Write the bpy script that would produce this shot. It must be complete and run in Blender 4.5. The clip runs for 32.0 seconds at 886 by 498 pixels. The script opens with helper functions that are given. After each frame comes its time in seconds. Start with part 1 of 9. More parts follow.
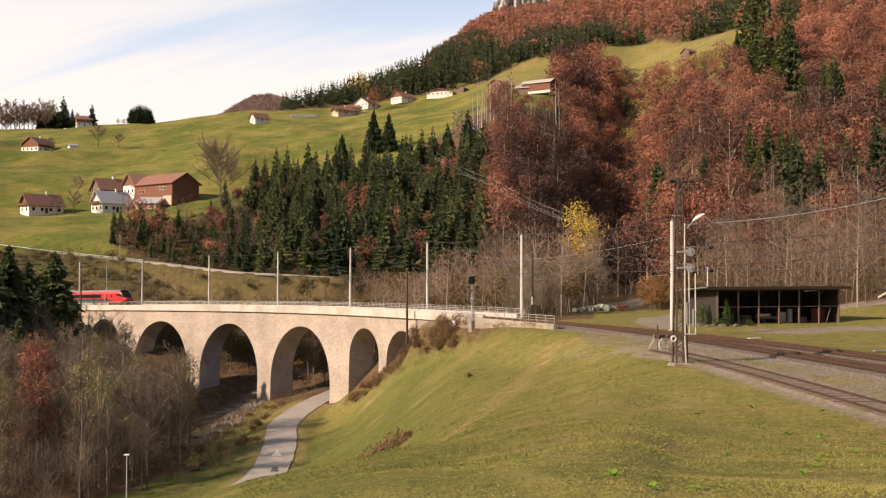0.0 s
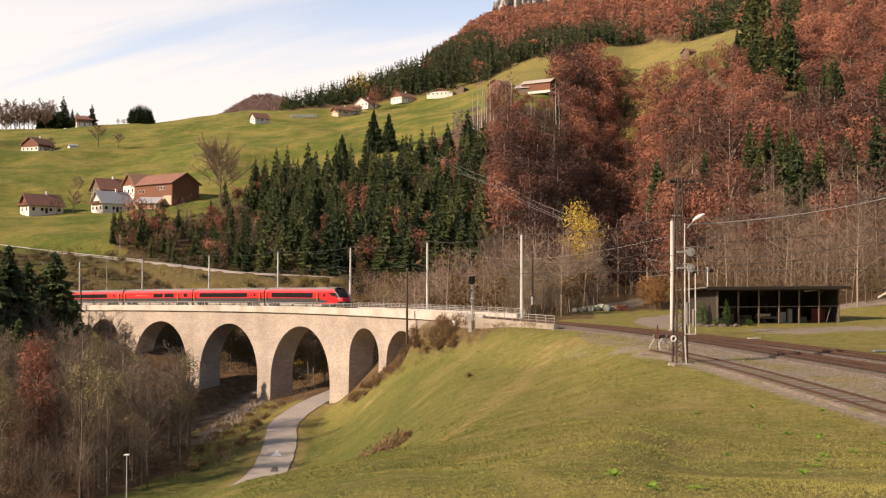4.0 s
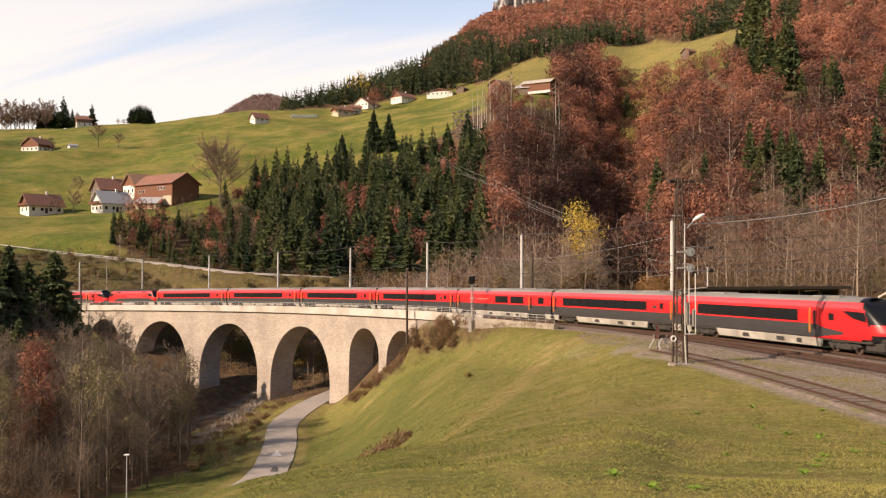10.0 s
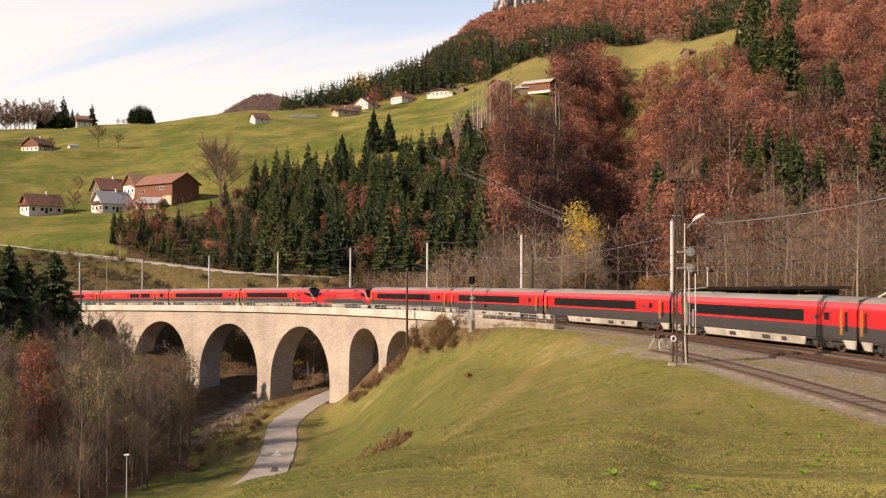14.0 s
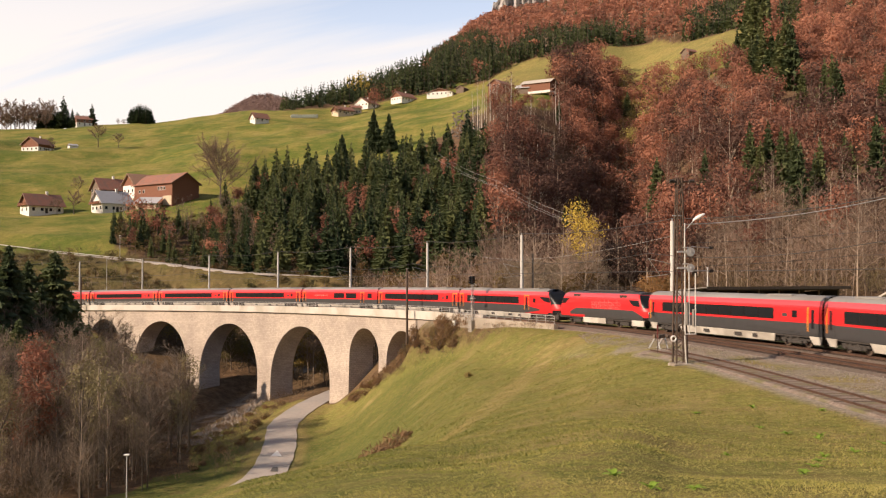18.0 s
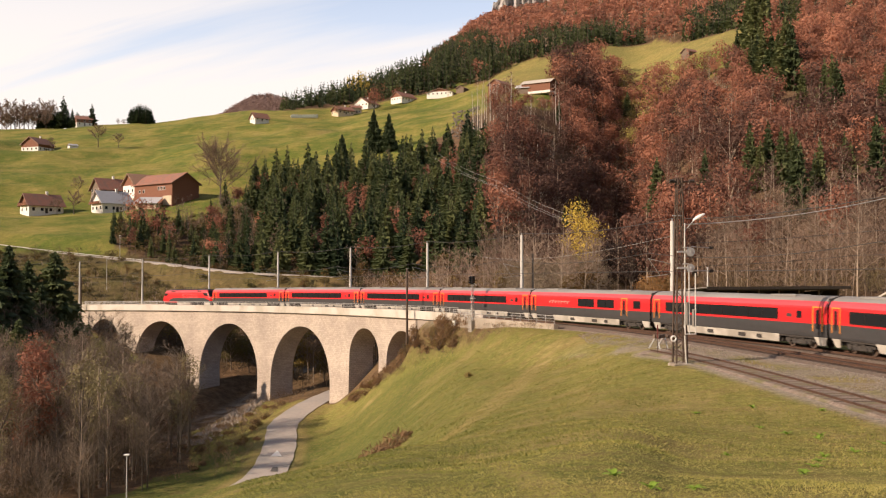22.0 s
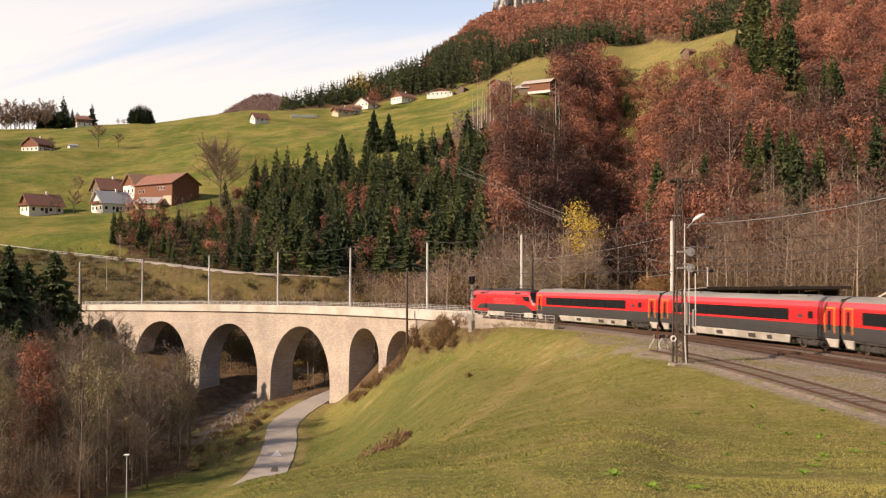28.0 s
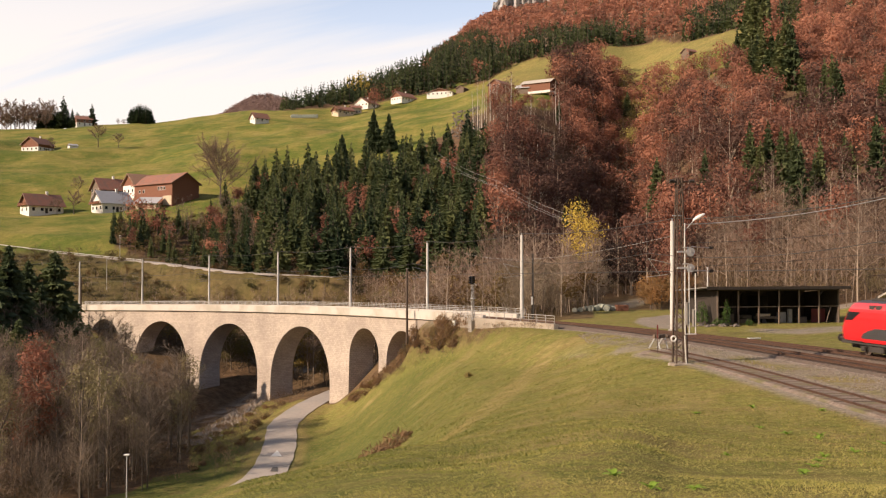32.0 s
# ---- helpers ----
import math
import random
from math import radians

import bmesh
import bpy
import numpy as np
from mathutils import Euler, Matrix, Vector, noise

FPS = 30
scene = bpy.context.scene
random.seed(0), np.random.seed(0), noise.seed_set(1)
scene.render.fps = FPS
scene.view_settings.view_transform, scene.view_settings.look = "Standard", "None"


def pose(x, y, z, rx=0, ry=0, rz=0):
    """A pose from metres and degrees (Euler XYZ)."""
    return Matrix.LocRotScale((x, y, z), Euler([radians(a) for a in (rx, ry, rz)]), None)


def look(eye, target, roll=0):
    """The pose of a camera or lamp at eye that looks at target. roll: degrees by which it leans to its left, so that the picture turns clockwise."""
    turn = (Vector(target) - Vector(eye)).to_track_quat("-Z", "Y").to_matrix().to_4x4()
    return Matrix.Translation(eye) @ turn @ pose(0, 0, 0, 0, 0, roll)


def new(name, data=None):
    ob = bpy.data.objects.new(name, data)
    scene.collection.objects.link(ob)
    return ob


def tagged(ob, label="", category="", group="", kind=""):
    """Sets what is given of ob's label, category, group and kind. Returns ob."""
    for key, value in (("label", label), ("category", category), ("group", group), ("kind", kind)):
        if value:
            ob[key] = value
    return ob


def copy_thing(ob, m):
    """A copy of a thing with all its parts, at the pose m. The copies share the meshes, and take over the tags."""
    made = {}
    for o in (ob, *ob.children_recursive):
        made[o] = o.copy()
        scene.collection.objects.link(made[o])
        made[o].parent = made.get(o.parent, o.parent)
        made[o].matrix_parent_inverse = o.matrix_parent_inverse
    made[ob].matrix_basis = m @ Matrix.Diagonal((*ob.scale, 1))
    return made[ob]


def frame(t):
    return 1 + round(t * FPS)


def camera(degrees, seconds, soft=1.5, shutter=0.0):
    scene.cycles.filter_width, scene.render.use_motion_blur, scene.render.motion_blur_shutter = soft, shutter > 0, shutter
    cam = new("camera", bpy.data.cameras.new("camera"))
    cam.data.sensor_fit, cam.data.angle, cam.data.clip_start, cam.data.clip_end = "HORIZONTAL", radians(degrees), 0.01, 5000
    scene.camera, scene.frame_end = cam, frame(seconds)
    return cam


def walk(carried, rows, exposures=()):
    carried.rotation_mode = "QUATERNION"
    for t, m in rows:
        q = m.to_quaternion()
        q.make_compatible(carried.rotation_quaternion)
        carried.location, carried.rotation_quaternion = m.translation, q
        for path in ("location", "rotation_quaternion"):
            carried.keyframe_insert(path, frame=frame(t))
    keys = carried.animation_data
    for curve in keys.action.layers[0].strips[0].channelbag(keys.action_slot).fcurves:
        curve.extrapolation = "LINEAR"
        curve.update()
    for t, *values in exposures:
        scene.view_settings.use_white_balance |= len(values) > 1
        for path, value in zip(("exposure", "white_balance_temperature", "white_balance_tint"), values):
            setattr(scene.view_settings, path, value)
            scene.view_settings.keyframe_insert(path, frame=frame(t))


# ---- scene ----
# ------------------------------------------------------------------ camera
EYE_Z = 6.39
cam = camera(50.62, 32.0, soft=1.2, shutter=0.4)
CAM_ROWS = [(0.0, pose(0, 0, EYE_Z, 91.217, 0, 0)), (32.0, pose(0, 0, EYE_Z, 91.217, 0, 0))]
walk(cam, CAM_ROWS, exposures=((0.0, 0.40), (32.0, 0.40)))

# ------------------------------------------------------------------ light: low autumn sun from the west-south-west, thin cloud
SUN_ELEV, SUN_AZ = 28.0, 27.0      # the azimuth is counted from -x towards -y
SUN_FROM = Vector((-math.cos(radians(SUN_AZ)) * math.cos(radians(SUN_ELEV)),
                   -math.sin(radians(SUN_AZ)) * math.cos(radians(SUN_ELEV)), math.sin(radians(SUN_ELEV))))
sun = new("sun", bpy.data.lights.new("sun", "SUN"))
sun.data.energy, sun.data.angle, sun.data.color = 5.0, radians(0.6), (1.0, 0.775, 0.585)
sun.matrix_basis = look(SUN_FROM * 100, (0, 0, 0))

world = bpy.data.worlds.new("world")
scene.world = world
world.use_nodes = True


def build_sky():
    """Nishita sky with thin streaked clouds laid over it."""
    nt = world.node_tree
    nt.nodes.clear()
    n = nt.nodes.new
    sky = n("ShaderNodeTexSky")
    sky.sky_type, sky.sun_disc = "NISHITA", False
    sky.sun_elevation, sky.sun_rotation = radians(SUN_ELEV), radians(270 - SUN_AZ)
    sky.altitude, sky.dust_density, sky.ozone_density = 600, 0.6, 2.0
    mul = n("ShaderNodeVectorMath")
    mul.operation = "SCALE"
    nt.links.new(sky.outputs[0], mul.inputs[0])
    geo = n("ShaderNodeTexCoord")
    sep = n("ShaderNodeSeparateXYZ")
    nt.links.new(geo.outputs["Generated"], sep.inputs[0])
    add = n("ShaderNodeMath")
    add.operation = "ADD"
    add.inputs[1].default_value = 0.12
    nt.links.new(sep.outputs[2], add.inputs[0])
    mx = n("ShaderNodeMath")
    mx.operation = "MAXIMUM"
    mx.inputs[1].default_value = 0.05
    nt.links.new(add.outputs[0], mx.inputs[0])
    div = n("ShaderNodeVectorMath")
    div.operation = "DIVIDE"
    comb = n("ShaderNodeCombineXYZ")
    for i in range(3):
        nt.links.new(mx.outputs[0], comb.inputs[i])
    nt.links.new(geo.outputs["Generated"], div.inputs[0])
    nt.links.new(comb.outputs[0], div.inputs[1])
    gain = n("ShaderNodeMapRange")            # the air is bright towards the horizon
    gain.interpolation_type = "SMOOTHSTEP"
    gain.inputs[1].default_value, gain.inputs[2].default_value = 0.24, 0.50
    gain.inputs[3].default_value, gain.inputs[4].default_value = 0.165, 0.065
    nt.links.new(sep.outputs[2], gain.inputs[0])
    nt.links.new(gain.outputs[0], mul.inputs[3])
    mp = n("ShaderNodeMapping")
    mp.inputs["Scale"].default_value = (0.30, 1.5, 0.0)
    mp.inputs["Location"].default_value = (3.1, 0.35, 0)
    turn = n("ShaderNodeMapping")             # the streaks rise towards the east
    turn.inputs["Rotation"].default_value = (0, 0, radians(30))
    nt.links.new(div.outputs[0], turn.inputs[0])
    nt.links.new(turn.outputs[0], mp.inputs[0])
    nz = n("ShaderNodeTexNoise")
    nz.inputs["Scale"].default_value, nz.inputs["Detail"].default_value = 1.1, 6.0
    nz.inputs["Roughness"].default_value, nz.inputs["Distortion"].default_value = 0.52, 0.35
    nt.links.new(mp.outputs[0], nz.inputs[0])
    ramp = n("ShaderNodeValToRGB")
    ramp.color_ramp.elements[0].position, ramp.color_ramp.elements[1].position = 0.30, 0.58
    cover = n("ShaderNodeMapRange")           # thicker cloud in the west
    cover.inputs[1].default_value, cover.inputs[2].default_value = -0.42, 0.10
    cover.inputs[3].default_value, cover.inputs[4].default_value = 0.24, -0.08
    nt.links.new(sep.outputs[0], cover.inputs[0])
    both = n("ShaderNodeMath")
    both.operation = "ADD"
    nt.links.new(nz.outputs[0], both.inputs[0])
    nt.links.new(cover.outputs[0], both.inputs[1])
    nt.links.new(both.outputs[0], ramp.inputs[0])
    # streaks thin out towards the zenith; a pale veil lies along the horizon
    thin = n("ShaderNodeMapRange")
    thin.inputs[1].default_value, thin.inputs[2].default_value = 0.20, 0.55
    thin.inputs[3].default_value, thin.inputs[4].default_value = 1.0, 0.12
    ln = nt.links.new
    ln(sep.outputs[2], thin.inputs[0])
    st = n("ShaderNodeMath")
    st.operation = "MULTIPLY"
    ln(ramp.outputs[0], st.inputs[0])
    ln(thin.outputs[0], st.inputs[1])
    low = n("ShaderNodeMapRange")
    low.inputs[1].default_value, low.inputs[2].default_value = 0.42, 0.13
    low.inputs[3].default_value, low.inputs[4].default_value = 0.0, 0.78
    ln(sep.outputs[2], low.inputs[0])
    mxx = n("ShaderNodeMath")
    mxx.operation = "MAXIMUM"
    ln(st.outputs[0], mxx.inputs[0])
    ln(low.outputs[0], mxx.inputs[1])
    mix = n("ShaderNodeMix")
    mix.data_type = "RGBA"
    mix.inputs[7].default_value = (0.81, 0.735, 0.69, 1)
    ln(mxx.outputs[0], mix.inputs[0])
    ln(mul.outputs[0], mix.inputs[6])
    bg = n("ShaderNodeBackground")
    bg.inputs[1].default_value = 1.0
    nt.links.new(mix.outputs[2], bg.inputs[0])
    out = n("ShaderNodeOutputWorld")
    nt.links.new(bg.outputs[0], out.inputs[0])


build_sky()

# ------------------------------------------------------------------ materials


def mat(name, col, rough=0.8, metal=0.0, col2=None, scale=3.0, bump=0.0, bump_scale=None, obj_var=0.0, attr=None,
        stain=None, stain_scale=0.3, spec=None, stretch=(1, 1, 1), coords="Object", coat=0.0):
    """A procedural surface: two tones of grain, an optional larger stain, bump, and a tone that varies from piece to piece."""
    m = bpy.data.materials.new(name)
    m.use_nodes = True
    nt = m.node_tree
    n, ln = nt.nodes.new, nt.links.new
    b = nt.nodes["Principled BSDF"]
    b.inputs["Roughness"].default_value, b.inputs["Metallic"].default_value = rough, metal
    if spec is not None:
        b.inputs["Specular IOR Level"].default_value = spec
    if coat:
        b.inputs["Coat Weight"].default_value = coat
    tc = n("ShaderNodeTexCoord")
    mp = n("ShaderNodeMapping")
    mp.inputs["Scale"].default_value = stretch
    ln(tc.outputs[coords], mp.inputs[0])
    nz = n("ShaderNodeTexNoise")
    nz.inputs["Scale"].default_value, nz.inputs["Detail"].default_value = scale, 5.0
    nz.inputs["Roughness"].default_value = 0.65
    ln(mp.outputs[0], nz.inputs[0])
    rp = n("ShaderNodeValToRGB")
    rp.color_ramp.elements[0].position, rp.color_ramp.elements[1].position = 0.32, 0.68
    rp.color_ramp.elements[0].color = (*col, 1)
    c2 = col2 or tuple(min(1, c * 0.72) for c in col)
    rp.color_ramp.elements[1].color = (*c2, 1)
    ln(nz.outputs[0], rp.inputs[0])
    last = rp.outputs[0]
    if stain:
        n2 = n("ShaderNodeTexNoise")
        n2.inputs["Scale"].default_value, n2.inputs["Detail"].default_value = stain_scale, 4.0
        ln(mp.outputs[0], n2.inputs[0])
        r2 = n("ShaderNodeValToRGB")
        r2.color_ramp.elements[0].position, r2.color_ramp.elements[1].position = 0.45, 0.65
        ln(n2.outputs[0], r2.inputs[0])
        mx = n("ShaderNodeMix")
        mx.data_type = "RGBA"
        ln(r2.outputs[0], mx.inputs[0])
        ln(last, mx.inputs[6])
        mx.inputs[7].default_value = (*stain, 1)
        last = mx.outputs[2]
    if obj_var or attr:
        if attr:
            src = n("ShaderNodeAttribute")
            src.attribute_name = attr
            val = src.outputs["Fac"]
        else:
            src = n("ShaderNodeObjectInfo")
            val = src.outputs["Random"]
        mr = n("ShaderNodeMapRange")
        v = obj_var or 0.3
        mr.inputs[3].default_value, mr.inputs[4].default_value = 1 - v, 1 + v
        ln(val, mr.inputs[0])
        vm = n("ShaderNodeVectorMath")
        vm.operation = "SCALE"
        ln(last, vm.inputs[0])
        ln(mr.outputs[0], vm.inputs[3])
        last = vm.outputs[0]
    ln(last, b.inputs["Base Color"])
    if bump:
        bp = n("ShaderNodeBump")
        bp.inputs["Strength"].default_value = bump
        bp.inputs["Distance"].default_value = 0.05
        if bump_scale:
            n3 = n("ShaderNodeTexNoise")
            n3.inputs["Scale"].default_value, n3.inputs["Detail"].default_value = bump_scale, 4.0
            ln(mp.outputs[0], n3.inputs[0])
            ln(n3.outputs[0], bp.inputs["Height"])
        else:
            ln(nz.outputs[0], bp.inputs["Height"])
        ln(bp.outputs[0], b.inputs["Normal"])
    return m


def leaf_mat(name, a, b_, c=None, attr="vary", rough=0.7, trans=0.3, grain=0.35):
    """Foliage: the tone runs from a to b_ (to c) by each tree's own number, with a fine grain."""
    m = bpy.data.materials.new(name)
    m.use_nodes = True
    nt = m.node_tree
    n, ln = nt.nodes.new, nt.links.new
    b = nt.nodes["Principled BSDF"]
    b.inputs["Roughness"].default_value = rough
    b.inputs["Specular IOR Level"].default_value = 0.2
    at = n("ShaderNodeAttribute")
    at.attribute_name = attr
    geo = n("ShaderNodeNewGeometry")
    ad = n("ShaderNodeMath")
    ad.operation = "MULTIPLY_ADD"
    ad.inputs[1].default_value, ad.inputs[2].default_value = grain, -0.5 * grain
    ln(geo.outputs["Random Per Island"], ad.inputs[0])
    sm = n("ShaderNodeMath")
    sm.operation = "ADD"
    ln(ad.outputs[0], sm.inputs[0])
    ln(at.outputs["Fac"], sm.inputs[1])
    rp = n("ShaderNodeValToRGB")
    rp.color_ramp.elements[0].color, rp.color_ramp.elements[1].color = (*a, 1), (*b_, 1)
    if c:
        e = rp.color_ramp.elements.new(0.5)
        e.color = (*c, 1)
    ln(sm.outputs[0], rp.inputs[0])
    ln(rp.outputs[0], b.inputs["Base Color"])
    tl = n("ShaderNodeBsdfTranslucent")
    ln(rp.outputs[0], tl.inputs[0])
    ms = n("ShaderNodeMixShader")
    ms.inputs[0].default_value = trans
    ln(b.outputs[0], ms.inputs[1])
    ln(tl.outputs[0], ms.inputs[2])
    ln(ms.outputs[0], nt.nodes["Material Output"].inputs[0])
    return m


M = {}
M["rock"] = mat("rock", (0.36, 0.34, 0.31), 0.9, col2=(0.22, 0.20, 0.18), scale=0.15, bump=0.8, coords="Generated")
M["rock_dark"] = mat("rock_dark", (0.11, 0.09, 0.075), 0.9, col2=(0.21, 0.18, 0.15), scale=1.0, bump=0.4)
M["masonry"] = mat("masonry", (0.45, 0.39, 0.315), 0.92, col2=(0.34, 0.29, 0.23), scale=0.9, bump=0.4, bump_scale=3, stain=(0.30, 0.26, 0.21), stain_scale=0.12)
M["stone"] = mat("stone_block", (0.50, 0.43, 0.375), 0.92, col2=(0.40, 0.34, 0.295), scale=2.0, bump=0.5, bump_scale=6, obj_var=0.28)
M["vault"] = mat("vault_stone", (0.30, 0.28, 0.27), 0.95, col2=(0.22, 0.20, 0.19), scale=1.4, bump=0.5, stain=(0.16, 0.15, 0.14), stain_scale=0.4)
M["deck"] = mat("deck_concrete", (0.59, 0.535, 0.475), 0.85, col2=(0.56, 0.50, 0.44), scale=0.8, bump=0.2, stain=(0.42, 0.38, 0.31), stain_scale=0.25)
M["concrete"] = mat("concrete", (0.39, 0.365, 0.33), 0.9, col2=(0.28, 0.26, 0.235), scale=2.0, bump=0.3, stain=(0.25, 0.23, 0.2), stain_scale=0.8)
M["asphalt"] = mat("asphalt", (0.45, 0.395, 0.35), 0.9, col2=(0.36, 0.315, 0.28), scale=1.5, bump=0.2, stain=(0.36, 0.33, 0.30), stain_scale=0.2)
M["gravel"] = mat("gravel", (0.50, 0.42, 0.33), 0.95, col2=(0.12, 0.092, 0.07), scale=4.0, bump=0.8, stain=(0.22, 0.19, 0.14), stain_scale=0.25)
M["ballast"] = mat("ballast", (0.19, 0.14, 0.11), 0.95, col2=(0.06, 0.045, 0.035), scale=3.5, bump=1.0, stain=(0.11, 0.085, 0.065), stain_scale=0.3)
M["rail"] = mat("rail_steel", (0.16, 0.09, 0.06), 0.55, metal=0.5, col2=(0.10, 0.06, 0.045), scale=3)
M["sleeper"] = mat("sleeper", (0.09, 0.062, 0.045), 0.9, col2=(0.05, 0.035, 0.026), scale=4, bump=0.4, obj_var=0.25)
M["sleeper_old"] = mat("sleeper_old", (0.17, 0.125, 0.092), 0.95, col2=(0.10, 0.072, 0.052), scale=3, bump=0.5, obj_var=0.35)
M["pole"] = mat("pole_concrete", (0.62, 0.60, 0.56), 0.8, col2=(0.50, 0.48, 0.44), scale=1.2, bump=0.1, stretch=(1, 1, 0.15))
M["steel"] = mat("galvanised_steel", (0.50, 0.495, 0.48), 0.55, metal=0.2, col2=(0.36, 0.355, 0.345), scale=6)
M["rust"] = mat("rusty_steel", (0.115, 0.078, 0.056), 0.8, metal=0.1, col2=(0.062, 0.044, 0.033), scale=5, bump=0.2)
M["wire"] = mat("wire", (0.12, 0.115, 0.11), 0.6, metal=0.5)
M["timber_dark"] = mat("timber_dark", (0.052, 0.040, 0.031), 0.9, col2=(0.028, 0.022, 0.018), scale=3, bump=0.4, stretch=(4, 4, 0.4))
M["timber"] = mat("timber", (0.20, 0.15, 0.11), 0.85, col2=(0.12, 0.09, 0.065), scale=3, bump=0.3, stretch=(3, 3, 0.4))
M["plaster"] = mat("plaster_white", (0.78, 0.75, 0.70), 0.9, col2=(0.66, 0.63, 0.58), scale=1.5, bump=0.1)
M["plaster_cream"] = mat("plaster_cream", (0.62, 0.50, 0.36), 0.9, col2=(0.52, 0.42, 0.30), scale=1.5, bump=0.1)
M["wood_red"] = mat("wood_cladding", (0.24, 0.10, 0.055), 0.85, col2=(0.15, 0.065, 0.04), scale=3, bump=0.3, stretch=(4, 4, 0.4))
M["roof_tile"] = mat("roof_tile", (0.34, 0.155, 0.105), 0.85, col2=(0.24, 0.11, 0.08), scale=2.5, bump=0.4, stain=(0.22, 0.13, 0.10), stain_scale=0.5)
M["roof_grey"] = mat("roof_grey", (0.50, 0.50, 0.52), 0.5, col2=(0.40, 0.40, 0.42), scale=2.0, bump=0.3)
M["glass"] = mat("window_glass", (0.02, 0.022, 0.026), 0.08, col2=(0.012, 0.014, 0.017), scale=1, spec=0.6)
M["white_paint"] = mat("white_paint", (0.80, 0.79, 0.76), 0.5, col2=(0.70, 0.69, 0.66), scale=2)
M["bark"] = mat("bark", (0.17, 0.135, 0.105), 0.95, col2=(0.09, 0.07, 0.055), scale=4, bump=0.6, obj_var=0.25, stretch=(3, 3, 0.6))
M["bark_light"] = mat("bark_light", (0.41, 0.325, 0.25), 0.95, col2=(0.26, 0.20, 0.15), scale=3, bump=0.3, stretch=(3, 3, 0.6))
M["bark_pale"] = mat("bark_pale", (0.25, 0.188, 0.14), 0.95, col2=(0.13, 0.095, 0.07), scale=3, bump=0.4, obj_var=0.2, stretch=(3, 3, 0.6))
M["needles"] = leaf_mat("spruce_needles", (0.040, 0.062, 0.032), (0.185, 0.200, 0.080), (0.100, 0.126, 0.055), trans=0.28, grain=0.18)
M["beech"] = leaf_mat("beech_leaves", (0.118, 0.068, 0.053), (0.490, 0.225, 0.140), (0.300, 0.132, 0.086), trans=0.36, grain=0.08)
M["bare"] = leaf_mat("bare_twigs", (0.138, 0.094, 0.071), (0.390, 0.275, 0.203), (0.245, 0.170, 0.126), grain=0.25)
M["larch"] = leaf_mat("larch_gold", (0.42, 0.30, 0.06), (0.80, 0.59, 0.12), (0.62, 0.46, 0.09))
M["ivy"] = leaf_mat("ivy_leaves", (0.03, 0.06, 0.015), (0.10, 0.16, 0.035), (0.06, 0.105, 0.024))
M["bush"] = leaf_mat("bush_leaves", (0.13, 0.075, 0.03), (0.20, 0.15, 0.06), (0.17, 0.11, 0.045))

# ------------------------------------------------------------------ mesh helpers


def mesh_from(name, verts, faces, material=None, smooth=False):
    me = bpy.data.meshes.new(name)
    me.from_pydata(verts, [], faces)
    if material:
        me.materials.append(material)
    if smooth:
        me.polygons.foreach_set("use_smooth", [True] * len(me.polygons))
    me.update()
    return me


def part(name, bm, material, parent=None, label="", at=None):
    """Links a bmesh as one mesh object under a thing or a part."""
    me = bpy.data.meshes.new(name)
    bmesh.ops.recalc_face_normals(bm, faces=bm.faces)
    bm.to_mesh(me)
    bm.free()
    for m in material if isinstance(material, (list, tuple)) else [material]:
        me.materials.append(m)
    ob = new(name, me)
    if parent:
        ob.parent = parent
    if at is not None:
        ob.matrix_basis = at
    if label:
        ob["label"] = label
    return ob


def piece(name, me, parent, m):
    """One more object on a shared mesh."""
    ob = new(name, me)
    ob.parent = parent
    ob.matrix_basis = m
    return ob


def box(bm, x0, y0, z0, x1, y1, z1, bev=0.0, m=None):
    """An axis-aligned block with an optional bevel."""
    g = bmesh.ops.create_cube(bm, size=1.0)
    vs = g["verts"]
    bmesh.ops.scale(bm, vec=(x1 - x0, y1 - y0, z1 - z0), verts=vs)
    bmesh.ops.translate(bm, vec=((x0 + x1) / 2, (y0 + y1) / 2, (z0 + z1) / 2), verts=vs)
    if bev:
        es = list({e for v in vs for e in v.link_edges})
        r = bmesh.ops.bevel(bm, geom=es, offset=bev, segments=1, affect="EDGES")
        vs = list({v for f in r["faces"] for v in f.verts})
    if m is not None:
        bmesh.ops.transform(bm, matrix=m, verts=vs)
    return vs


def rod(bm, a, b, r0, r1=None, n=6):
    """A tapered round bar from a to b."""
    a, b = Vector(a), Vector(b)
    r1 = r0 if r1 is None else r1
    d = b - a
    q = d.to_track_quat("Z", "Y").to_matrix().to_4x4()
    g = bmesh.ops.create_cone(bm, cap_ends=True, segments=n, radius1=r0, radius2=r1, depth=d.length)
    bmesh.ops.transform(bm, matrix=Matrix.Translation((a + b) / 2) @ q, verts=g["verts"])
    return g["verts"]


def prism(bm, pts, axis_from, axis_to):
    """A closed outline of (y, z) points drawn out along x."""
    a = [bm.verts.new((axis_from, y, z)) for y, z in pts]
    b = [bm.verts.new((axis_to, y, z)) for y, z in pts]
    n = len(pts)
    for i in range(n):
        bm.faces.new((a[i], a[(i + 1) % n], b[(i + 1) % n], b[i]))
    bm.faces.new(a[::-1])
    bm.faces.new(b)
    return a + b


def thing(name, label, category, group="", kind="", at=None):
    ob = new(name)
    ob.empty_display_size = 0.5
    if at is not None:
        ob.matrix_basis = at
    return tagged(ob, label, category, group, kind)


